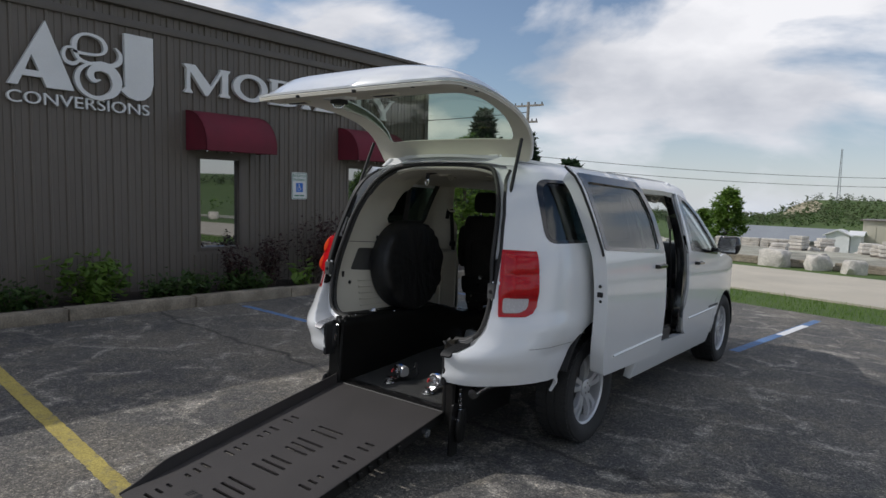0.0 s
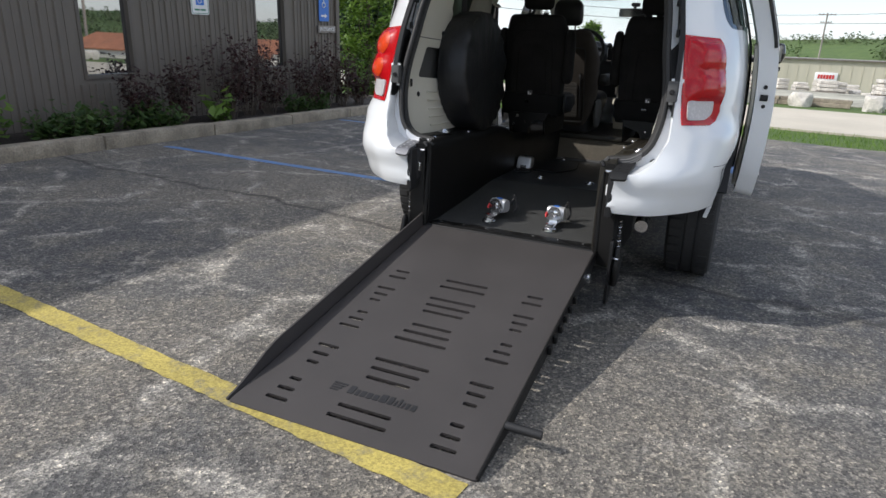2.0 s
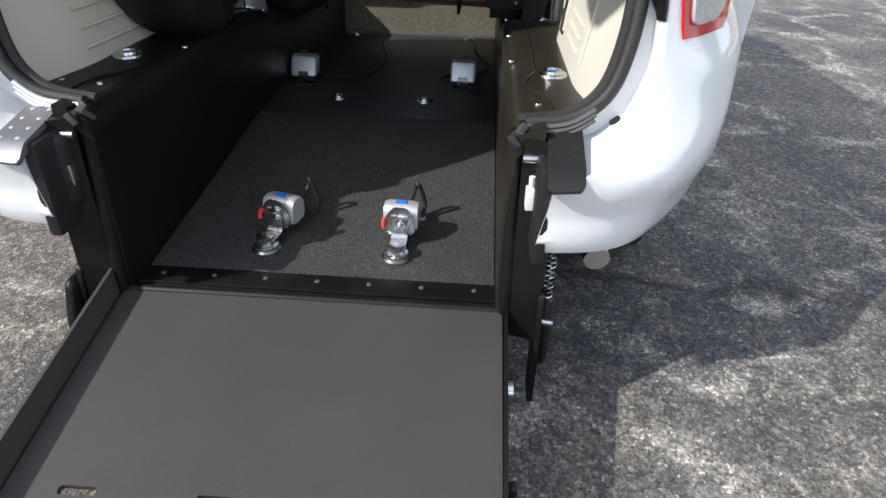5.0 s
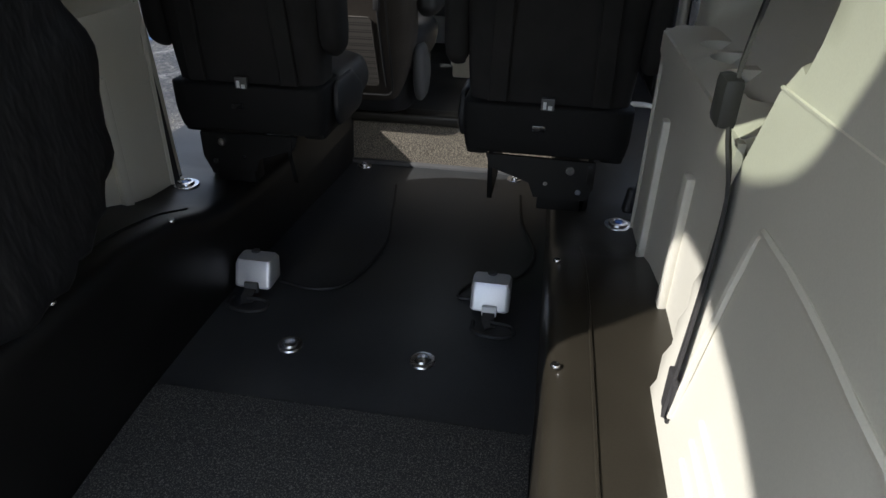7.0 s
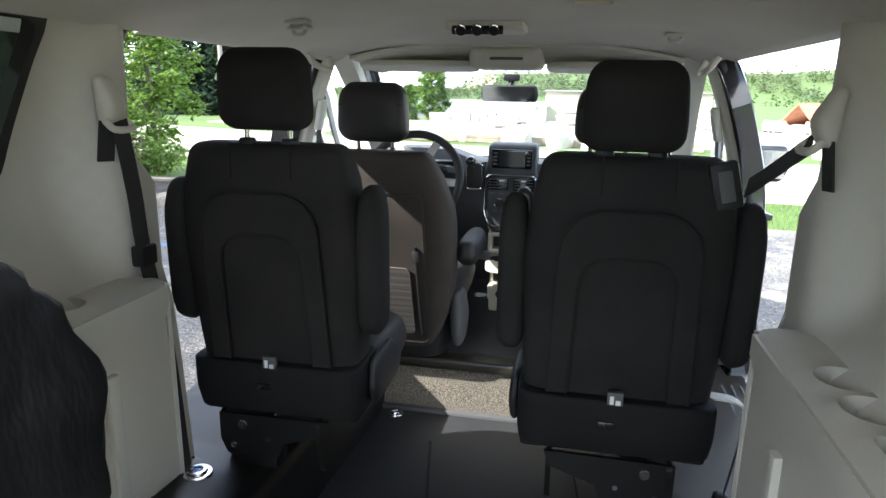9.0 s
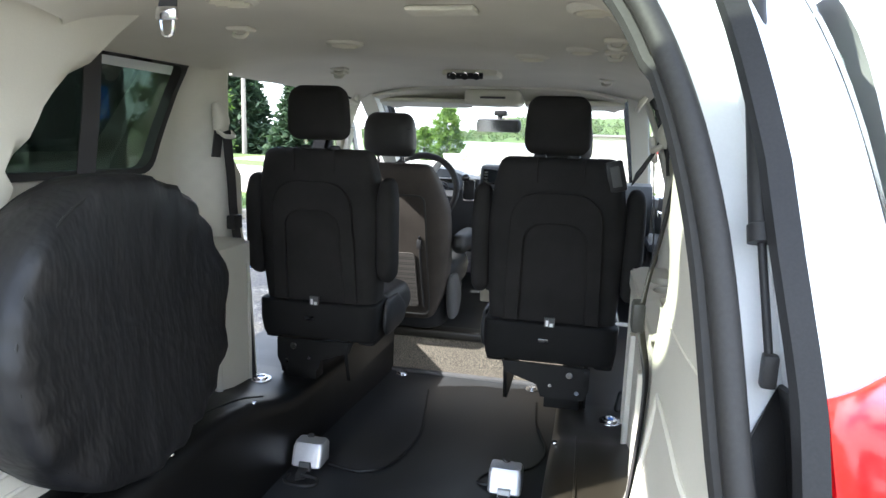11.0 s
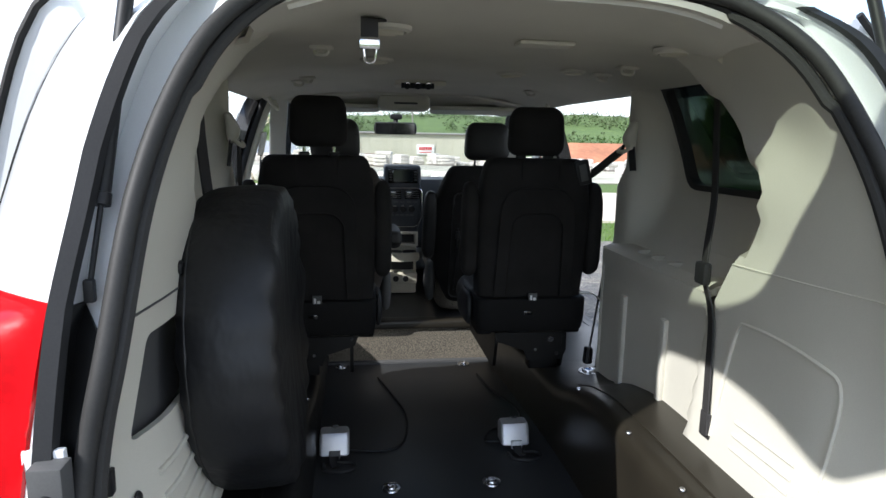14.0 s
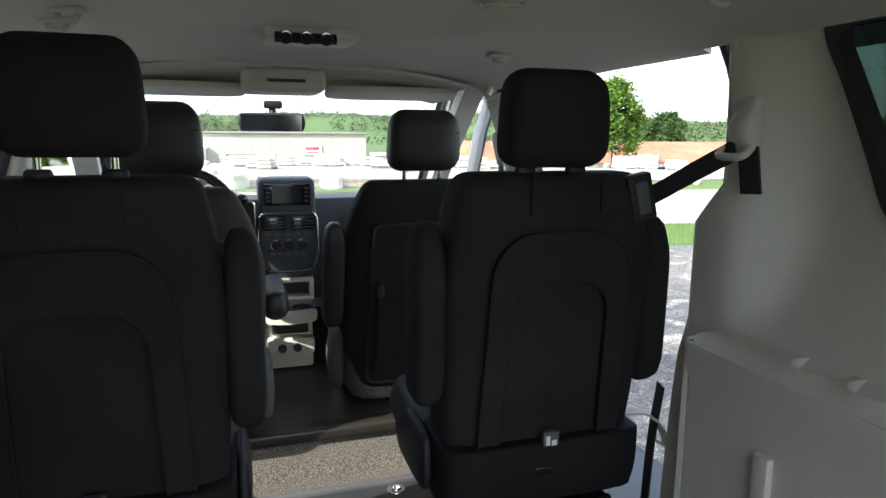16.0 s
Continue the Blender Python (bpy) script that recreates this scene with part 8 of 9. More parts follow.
    part("armrest", bm, SEATHIDE, s, smooth=60)


def net_mat():
    m, nt, b = node_mat("map_pocket_net")
    co = nt.nodes.new("ShaderNodeTexCoord")
    v = nt.nodes.new("ShaderNodeTexVoronoi")
    v.inputs["Scale"].default_value, v.inputs["Randomness"].default_value = 120, 0.0
    nt.links.new(co.outputs["Object"], v.inputs["Vector"])
    r = ramp_of(nt, v.outputs["Distance"], [(0.30, (0.012, 0.011, 0.010)), (0.42, (0.075, 0.068, 0.06))])
    nt.links.new(r.outputs[0], b.inputs["Base Color"])
    b.inputs["Roughness"].default_value = 0.8
    bump_on(nt, b, v.outputs["Distance"], 0.4, 0.002)
    return m


NETMAT = net_mat()
# Lighter brown copy of the seat cloth, for the seat in the sun.
SUNLITCLOTH = surface("sunlit_brown_seat_cloth", (0.050, 0.042, 0.035), 0.8, vary=0.2, big=7, fine=500, bump=0.35, dist=0.001, spec=0.3)
build_second_row(1, 0.372)
build_second_row(-1, -0.408)
build_front_seat(-1, 2.19)
build_front_seat(1, 2.375)


# ---------------------------------------------------------------- spare wheel under its cover
def build_spare():
    t = thing("covered_spare_wheel", (-0.49, 0.70, 0.70), "spare wheel in a black vinyl cover leaning on the side trim", "spare wheel")
    c, ax = Vector((-0.507, 0.722, 1.008)), Vector((1.0, 0.0, 0.05)).normalized()
    s, u = frame_of(ax)
    R = 0.325
    prof = [(0.0001, 0.086), (0.10, 0.088), (0.20, 0.092), (0.27, 0.096), (0.302, 0.093), (0.316, 0.084), (0.323, 0.058), (0.325, 0.0), (0.320, -0.050), (0.305, -0.078), (0.27, -0.088), (0.0001, -0.086)]
    rings = []
    n = 72
    for r, h in prof:
        ring = []
        for k in range(n):
            a = 2 * math.pi * k / n
            e = r / R
            fold = 0.0045 * e * math.sin(a * 17 + 3 * math.sin(a * 3)) * (1 if 0.2 < r < 0.322 else 0.3)
            fold += 0.006 * noise.noise(Vector((math.cos(a) * r * 9, math.sin(a) * r * 9, h * 12)))
            rr = r * (1 + 0.02 * math.cos(a)) + fold * 0.8
            ring.append(c + ax * (h + fold) + (s * math.cos(a) + u * math.sin(a)) * max(rr, 1e-4))
        rings.append(ring)
    bm = B()
    ring_loft(bm, rings)
    cov = part("cover", bm, COVER, t, smooth=80)
    for h, r in ((0.080, 0.306), (-0.062, 0.311)):
        bm = B()
        pts = [c + ax * h + (s * math.cos(a) + u * math.sin(a)) * (r * (1 + 0.02 * math.cos(a)) + 0.0015) for a in np.linspace(0, 2 * math.pi, 73)]
        tube(bm, pts, 0.0035, 6, cap=False)
        part("seam_piping", bm, SEATHIDE, cov)
    bm = B()
    lathe(bm, [(0.0001, -0.07), (0.19, -0.07), (0.285, -0.07), (0.29, 0.06), (0.0001, 0.06)], c, ax, 40)
    part("tyre", bm, TYRE, t)


build_spare()


# ---------------------------------------------------------------- dashboard
def build_dash():
    d = thing("dashboard", (0, 3.2, 0.52), "dark dashboard with a centre stack and beige lower console", "dashboard")
    # pad: a lofted section swept across the car
    rows = []
    for x in np.linspace(-0.78, 0.78, 40):
        hood = 0.05 * math.exp(-((x + 0.40) / 0.19) ** 4)
        mid = 0.02 * math.exp(-(x / 0.14) ** 4)
        yb = 2.985 - 0.02 * mid / 0.02 + 0.03 * abs(x)
        rows.append([(x, yb + 0.14, 0.78), (x, yb + 0.06, 0.90), (x, yb + 0.01, 1.02), (x, yb - 0.02 * hood / 0.05, 1.13 + hood * 0.5), (x, yb + 0.05, 1.195 + hood), (x, yb + 0.16, 1.205 + hood * 0.9), (x, 3.62, 1.135), (x, 3.72, 1.10), (x, 3.72, 0.78)])
    bm = B()
    ring_loft(bm, rows)
    part("dash_pad", bm, DASH, d, smooth=45)
    # centre stack
    bm = B()
    rings = []
    for z, w, y in ((0.90, 0.088, 2.975), (0.94, 0.100, 2.962), (1.05, 0.108, 2.950), (1.15, 0.110, 2.950), (1.155, 0.106, 2.955), (1.165, 0.104, 2.955), (1.262, 0.104, 2.975), (1.275, 0.096, 2.99)):
        rings.append([(x, yy, z) for x, yy in rounded([(-w, y), (w, y), (w, y + 0.16), (-w, y + 0.16)], 0.018, 4)])
    ring_loft(bm, rings)
    st = part("centre_console", bm, DASH, d, smooth=45)
    bm = B()
    box(bm, -0.083, 0.083, 2.952, 2.966, 1.178, 1.258, 0.004, m=None)
    ra = part("radio", bm, GLOSSBLACK, st, "black touchscreen radio")
    bm = B()
    box(bm, -0.055, 0.055, 2.949, 2.953, 1.188, 1.250)
    part("screen", bm, SCREEN, ra, smooth=0)
    for k in range(4):
        for sx in (-0.069, 0.069):
            bm = B()
            box(bm, sx - 0.008, sx + 0.008, 2.948, 2.953, 1.192 + 0.015 * k, 1.200 + 0.015 * k, 0.001)
            part("button", bm, DARKGREY, ra)
    # bright surround
    bm = B()
    path = [(x, 2.947, z) for x, z in rounded([(-0.082, 0.930), (0.082, 0.930), (0.108, 0.985), (0.106, 1.150), (-0.106, 1.150), (-0.108, 0.985)], 0.03, 5)]
    tube(bm, path + [path[0]], 0.0045, 8, cap=False)
    part("chrome_surround", bm, CHROME, st, "bright metal surround")
    for sx in (-1, 1):
        bm = B()
        box(bm, sx * 0.052 - 0.042, sx * 0.052 + 0.042, 2.938, 2.955, 1.088, 1.140, 0.004)
        v = part("air_vent", bm, GLOSSBLACK, st)
        for k in range(4):
            bm = B()
            box(bm, sx * 0.052 - 0.038, sx * 0.052 + 0.038, 2.935, 2.940, 1.096 + 0.012 * k, 1.0995 + 0.012 * k, 0.001, 1)
            part("vent_vane", bm, DARKGREY, v)
    for k in (-1, 0, 1):
        bm = B()
        lathe(bm, [(0.0001, 0), (0.018, 0), (0.0165, 0.018), (0.0001, 0.020)], (k * 0.047, 2.950, 1.032), (0, -1, 0), 20)
        kn = part("climate_knob", bm, BLACK, st)
        bm = B()
        lathe(bm, [(0.017, 0), (0.0205, 0), (0.0205, 0.006), (0.017, 0.007), (0.017, 0)], (k * 0.047, 2.950, 1.032), (0, -1, 0), 22)
        part("knob_ring", bm, CHROME, kn)
    for k in range(5):
        bm = B()
        box(bm, -0.060 + 0.028 * k - 0.010, -0.060 + 0.028 * k + 0.010, 2.946, 2.955, 0.992, 1.002, 0.002)
        part("button", bm, DARKGREY, st)
        bm = B()
        box(bm, -0.075 + 0.036 * k - 0.012, -0.075 + 0.036 * k + 0.012, 2.947, 2.955, 1.068, 1.077, 0.002)
        part("button", bm, DARKGREY, st)
    # beige lower console
    bm = B()
    box(bm, -0.088, 0.088, 3.03, 3.42, 0.52, 0.90, 0.012)
    lo = part("lower_console", bm, CREAMLO, d, "beige lower console", smooth=50)
    bm = B()
    for z0, z1 in ((0.885, 0.90), (0.815, 0.83)):
        box(bm, -0.088, 0.088, 2.95, 3.04, z0, z1, 0.005)
    box(bm, -0.088, -0.072, 2.95, 3.04, 0.815, 0.90, 0.004)
    box(bm, 0.072, 0.088, 2.95, 3.04, 0.815, 0.90, 0.004)
    part("storage_slot", bm, CREAMLO, lo)
    bm = B()
    box(bm, -0.070, 0.070, 3.0, 3.028, 0.832, 0.883)
    part("slot_floor", bm, BLACK, lo, smooth=0)
    bm = B()
    sheet(bm, rounded([(-0.095, 0.735), (0.095, 0.735), (0.095, 0.785), (-0.095, 0.785)], 0.015), [], 0.03, lambda x, z: (x, 2.90 + 0.9 * x * x * 4, z), 0.012, back=1)
    box(bm, -0.085, 0.085, 2.93, 3.04, 0.735, 0.748, 0.004)
    cu = part("cup_drawer", bm, CREAMLO, lo, "open beige cup-holder drawer")
    for sx in (-0.042, 0.042):
        bm = B()
        lathe(bm, [(0.0001, 0), (0.033, 0), (0.036, 0.035), (0.039, 0.035), (0.039, -0.002), (0.0001, -0.002)], (sx, 2.965, 0.752), (0, 0, 1), 22)
        part("cup_ring", bm, DARKGREY, cu)
    # Solid black block on the console face in place of the recess's shade.
    bm = B()
    box(bm, -0.07, 0.07, 3.018, 3.032, 0.665, 0.725, 0.004)
    part("blackened_recess", bm, BLACK, lo)
    bm = B()
    box(bm, -0.090, 0.090, 2.985, 3.05, 0.585, 0.655, 0.014)
    pl = part("socket_panel", bm, CREAMLO, lo)
    for sx in (-0.035, 0.022):
        bm = B()
        lathe(bm, [(0.0001, 0), (0.0175, 0), (0.016, 0.014), (0.0001, 0.014)], (sx, 2.985, 0.618), (0, -1, 0.1), 18)
        part("power_socket", bm, BLACK, pl)
    # glovebox line and passenger vent
    bm = B()
    path = [(x, 2.978 + 0.02 * x, z) for x, z in rounded([(0.20, 0.98), (0.62, 0.98), (0.62, 1.11), (0.22, 1.11)], 0.03, 4)]
    tube(bm, path + [path[0]], 0.003, 6, cap=False)
    part("glovebox_seam", bm, BLACK, d)
    # gear lever
    bm = B()
    box(bm, -0.185, -0.115, 2.93, 2.975, 1.085, 1.205, 0.012)
    g = part("gear_gate", bm, BLACK, d)
    bm = B()
    path = [(x, 2.927, z) for x, z in rounded([(-0.182, 1.09), (-0.120, 1.09), (-0.120, 1.20), (-0.182, 1.20)], 0.015, 4)]
    tube(bm, path + [path[0]], 0.004, 6, cap=False)
    part("gate_trim", bm, CHROME, g)
    bm = B()
    tube(bm, [(-0.15, 2.95, 1.16), (-0.16, 2.88, 1.205)], 0.007, 8)
    part("gear_stalk", bm, CHROME, g)
    bm = B()
    bmesh.ops.create_uvsphere(bm, u_segments=20, v_segments=14, radius=0.021, matrix=Matrix.Translation((-0.162, 2.872, 1.212)))
    part("gear_knob", bm, GLOSSBLACK, g)
    # instrument hood, wheel and column
    bm = B()
    cushion(bm, [(1.09, -0.40, 3.0, 0.16, 0.025), (1.20, -0.40, 3.02, 0.165, 0.03)], 3, 28, 0.02)
    ic = part("instrument_cluster", bm, GLOSSBLACK, d)
    for sx in (-0.09, 0.0, 0.09):
        bm = B()
        lathe(bm, [(0.034, 0), (0.039, 0), (0.039, 0.006), (0.034, 0.006), (0.034, 0)], (-0.40 + sx, 2.972, 1.145), (0, -1, 0.1), 22)
        part("dial_ring", bm, CHROME, ic)
    sw = thing("steering_wheel", (-0.365, 2.72, 0.85), "black leather steering wheel with metal spokes", "steering wheel")
    c, ax = Vector((-0.365, 2.715, 1.150)), Vector((0, -0.90, 0.42)).normalized()
    s, u = Vector((1, 0, 0)), Vector((1, 0, 0)).cross(ax).normalized()
    bm = B()
    tube(bm, [c + (s * math.cos(a) + u * math.sin(a)) * 0.188 for a in np.linspace(0, 2 * math.pi, 49)], 0.0165, 12, cap=False)
    part("rim", bm, SEATHIDE, sw, smooth=80)
    bm = B()
    lathe(bm, [(0.0001, -0.045), (0.06, -0.045), (0.075, 0.0), (0.068, 0.022), (0.0001, 0.030)], c, ax, 28)
    part("hub", bm, BLACK, sw)
    bm = B()
    lathe(bm, [(0.0001, 0), (0.016, 0), (0.014, 0.004), (0.0001, 0.004)], c + ax * 0.030, ax, 18)
    part("plain_emblem", bm, CHROME, sw)
    for a in (0.05, math.pi - 0.05, -math.pi / 2 - 0.5, -math.pi / 2 + 0.5):
        bm = B()
        dr = s * math.cos(a) + u * math.sin(a)
        ribbon(bm, [c + dr * 0.055, c + dr * 0.12 - ax * 0.004, c + dr * 0.182], dr.cross(ax), 0.030, 0.012)
        part("spoke", bm, SATIN, sw)
    bm = B()
    tube(bm, [c - ax * 0.03, c - ax * 0.30], 0.045, 16)
    part("column", bm, BLACK, sw)


build_dash()


def build_front_doors_inside():
    for side in (-1, 1):
        bm = B()
        f = lambda y, z: (side * (half_at(z) - 0.075 - 0.03 * smooth01((1.05 - z) / 0.1)), y, z)
        sheet(bm, rounded([(2.74, 0.50), (3.50, 0.50), (3.55, 1.10), (2.74, 1.15)], 0.03), [], 0.08, f, 0.02, back=-side)
        d = part("front_door_trim", bm, DASH, van, "dark front door trim", smooth=60)
        bm = B()
        box(bm, *sorted((side * (half_at(0.95) - 0.19), side * (half_at(0.95) - 0.10))), 2.78, 3.15, 0.90, 0.945, 0.02)
        part("armrest", bm, DASH, d)
        bm = B()
        xs = sorted((side * (half_at(1.1) - 0.11), side * (half_at(1.1) - 0.085)))
        box(bm, xs[0], xs[1], 3.1, 3.22, 1.03, 1.06, 0.006)
        part("inner_handle", bm, CHROME, d)
        # beige inner skins of the pillars
        bm = B()
        pts = [(side * (0.635 + 0.13 * v), 2.75 + 1.05 * v - 0.07, 1.645 - 0.56 * v + 0.10 * v * (1 - v)) for v in np.linspace(-0.06, 1.0, 11)]
        ring_loft(bm, [[Vector(p) + Vector(o) for o in ((-side * 0.035, -0.03, -0.02), (side * 0.05, -0.03, -0.01), (side * 0.05, 0.025, 0.012), (-side * 0.03, 0.03, 0.012))] for p in pts])
        part("pillar_cover", bm, CREAM, d, smooth=50)
        bm = B()
        rows = []
        for z in np.linspace(0.52, 1.64, 18):
            w = half_at(z) - 0.085
            rows.append([(side * x, y, z) for x, y in rounded([(w - 0.035, 2.64), (w + 0.02, 2.635), (w + 0.03, 2.76), (w - 0.035, 2.74)], 0.02, 3)])
        ring_loft(bm, rows)
        part("centre_pillar_cover", bm, CREAM, d, smooth=50)
        # roof rail trim between pillars
        bm = B()
        path = [(side * 0.70, 1.66, 1.622), (side * 0.70, 2.4, 1.622), (side * 0.68, 2.62, 1.615), (side * 0.655, 2.74, 1.605)]
        ring_loft(bm, [[(x - side * 0.045, y, z + 0.03), (x + side * 0.075, y, z - 0.015), (x + side * 0.075, y, z + 0.02), (x - side * 0.03, y, z + 0.05)] for x, y, z in path])
        part("roof_rail_trim", bm, CREAM, d, smooth=50)
        bm = B()
        tube(bm, smooth_path([(side * 0.665, 2.42, 1.605), (side * 0.645, 2.44, 1.57), (side * 0.645, 2.58, 1.56), (side * 0.66, 2.60, 1.60)], 4), 0.011, 8)
        part("grab_handle", bm, CREAM, d)
        bm = B()
        cushion(bm, [(1.33, side * 0.745, 2.69, 0.014, 0.024), (1.45, side * 0.725, 2.69, 0.016, 0.03)], 3, 16, 0.012)
        part("belt_guide", bm, CREAM, d)
        bm = B()
        ribbon(bm, [(side * 0.74, 2.69, 1.35), (side * 0.77, 2.70, 1.0), (side * 0.78, 2.70, 0.62)], (0, 1, 0), 0.044, 0.003)
        part("front_belt", bm, WEB, d)


build_front_doors_inside()


# ---------------------------------------------------------------- planting
def leaf_mesh(name, spots, mat, rnd, fold=0.35, long=1.5):
    """Many small folded leaves in one mesh; spots: (x, y, z, size)."""
    verts, faces = [], []
    for x, y, z, s in spots:
        a, e = rnd.uniform(0, 2 * math.pi), rnd.uniform(-0.9, 0.7)
        d = Vector((math.cos(a) * math.cos(e), math.sin(a) * math.cos(e), math.sin(e)))
        w = d.cross(Vector((rnd.uniform(-0.4, 0.4), rnd.uniform(-0.4, 0.4), 1))).normalized()
        n = w.cross(d)
        p = Vector((x, y, z))
        k = len(verts)
        verts += [tuple(p), tuple(p + d * s * long * 0.5 + w * s * 0.5 - n * s * fold * 0.5), tuple(p + d * s * long), tuple(p + d * s * long * 0.5 - w * s * 0.5 - n * s * fold * 0.5)]
        faces += [(k, k + 1, k + 2), (k, k + 2, k + 3)]
    me = bpy.data.meshes.new(name)
    me.from_pydata(verts, [], faces)
    me.materials.append(mat)
    return me


def add_leaves(name, spots, mat, parent, rnd, **kw):
    ob = new(name, leaf_mesh(name, spots, mat, rnd, **kw))
    ob.parent = parent
    if parent.data is None:
        ob.matrix_parent_inverse = Matrix.Translation(parent.location).inverted()
    return ob


def limb(bm, a, b, r0, r1, rnd, bend=0.08):
    a, b = Vector(a), Vector(b)
    L = (b - a).length
    mid = [a.lerp(b, t) + Vector((rnd.uniform(-1, 1), rnd.uniform(-1, 1), rnd.uniform(-0.4, 0.4))) * bend * L * math.sin(math.pi * t) for t in (0, 0.33, 0.66, 1)]
    pts = smooth_path(mid, 3)
    tube(bm, pts, [r0 + (r1 - r0) * i / (len(pts) - 1) for i in range(len(pts))], 7)


def tree(name, x, y, z, h, crown_r, base, leaf, n, seed, label, mat=None, clumps=26, squash=1.0):
    """A tapered trunk, forking limbs and a loose crown of leaf clumps."""
    rnd = random.Random(seed)
    mat = mat or LEAF
    t = thing(name, (x, y, z), label, "tree")
    bm = B()
    limb(bm, (x, y, z - 0.1), (x + rnd.uniform(-0.1, 0.1) * h * 0.2, y, z + h * 0.8), 0.028 * h * 0.6, 0.006 * h * 0.5, rnd, 0.03)
    centres = []
    for k in range(clumps):
        f = (k + 0.5) / clumps
        zz = base + (h - base) * f ** 0.9
        rr = crown_r * math.sin(math.pi * min(0.98, 0.18 + 0.80 * f)) ** 0.7 * rnd.uniform(0.45, 1.0)
        a = k * 2.4 + rnd.uniform(-0.5, 0.5)
        c = Vector((x + rr * math.cos(a), y + rr * math.sin(a) * squash, z + zz))
        centres.append((c, crown_r * rnd.uniform(0.28, 0.46)))
        if k % 2 == 0:
            limb(bm, (x, y, z + zz * rnd.uniform(0.45, 0.75)), c, 0.010 * h * 0.5, 0.003 * h * 0.4, rnd)
    part("trunk", bm, BARK, t, smooth=60)
    spots = []
    for i in range(n):
        c, r = centres[rnd.randrange(len(centres))]
        d = Vector((rnd.gauss(0, 1), rnd.gauss(0, 1), rnd.gauss(0, 0.8)))
        d = d.normalized() * r * rnd.random() ** 0.45
        spots.append((c.x + d.x, c.y + d.y, c.z + d.z, leaf * rnd.uniform(0.6, 1.25)))
    add_leaves("crown", spots, mat, t, rnd)
    return t


def spruce(x, y, z, h, r, seed, n=5200):
    rnd = random.Random(seed)
    t = thing("spruce_tree", (x, y, z), "tall dark green spruce tree", "tree", "spruces")
    bm = B()
    limb(bm, (x, y, z - 0.1), (x, y, z + h), 0.16, 0.015, rnd, 0.005)
    spots = []
    tiers = int(h * 3.2)
    for k in range(tiers):
        f = k / tiers
        zz = z + 0.5 + (h - 0.5) * f
        rr = r * (1 - f) ** 0.85 * rnd.uniform(0.8, 1.15) + 0.06
        for j in range(9):
            a = j * 2 * math.pi / 9 + k * 1.1 + rnd.uniform(-0.2, 0.2)
            e = Vector((x + rr * math.cos(a), y + rr * math.sin(a), zz - rr * 0.22))
            if k % 3 == 0:
                limb(bm, (x, y, zz), e, 0.02 * (1 - f) + 0.006, 0.004, rnd, 0.04)
            m = max(3, int(n / (tiers * 9)))
            for q in range(m):
                s = rnd.random() ** 0.5
                p = Vector((x, y, zz)).lerp(e, s)
                spots.append((p.x + rnd.gauss(0, 0.07), p.y + rnd.gauss(0, 0.07), p.z + rnd.gauss(0, 0.05) - 0.05, rnd.uniform(0.20, 0.36)))
    part("trunk", bm, BARK, t, smooth=60)
    add_leaves("needles", spots, SPRUCE, t, rnd, long=2.0)


def shrub(name, x, y, h, r, mat, leaf, n, seed, label, stems=9, upright=0.6, flat=1.0):
    rnd = random.Random(seed)
    t = thing(name, (x, y, 0.08), label, "shrub", "shrubs by the wall")
    bm = B()
    spots = []
    for k in range(stems):
        a = rnd.uniform(0, 2 * math.pi)
        rr = r * rnd.uniform(0.35, 1.0)
        top = Vector((x + rr * math.cos(a) * flat, y + rr * math.sin(a), 0.08 + h * rnd.uniform(0.62, 1.05)))
        foot = Vector((x + rr * 0.25 * math.cos(a) * flat, y + rr * 0.25 * math.sin(a), 0.07))
        limb(bm, foot, top, 0.008, 0.003, rnd, 0.07)
        for q in range(max(4, n // stems)):
            s = rnd.uniform(1 - upright, 1.05)
            p = foot.lerp(top, s)
            spots.append((p.x + rnd.gauss(0, 0.05 * r / 0.3), p.y + rnd.gauss(0, 0.055 * r / 0.3), max(0.10, p.z + rnd.gauss(0, 0.05)), leaf * rnd.uniform(0.6, 1.3)))
    part("woody_stem", bm, BARK, t)
    add_leaves("foliage", spots, mat, t, rnd)


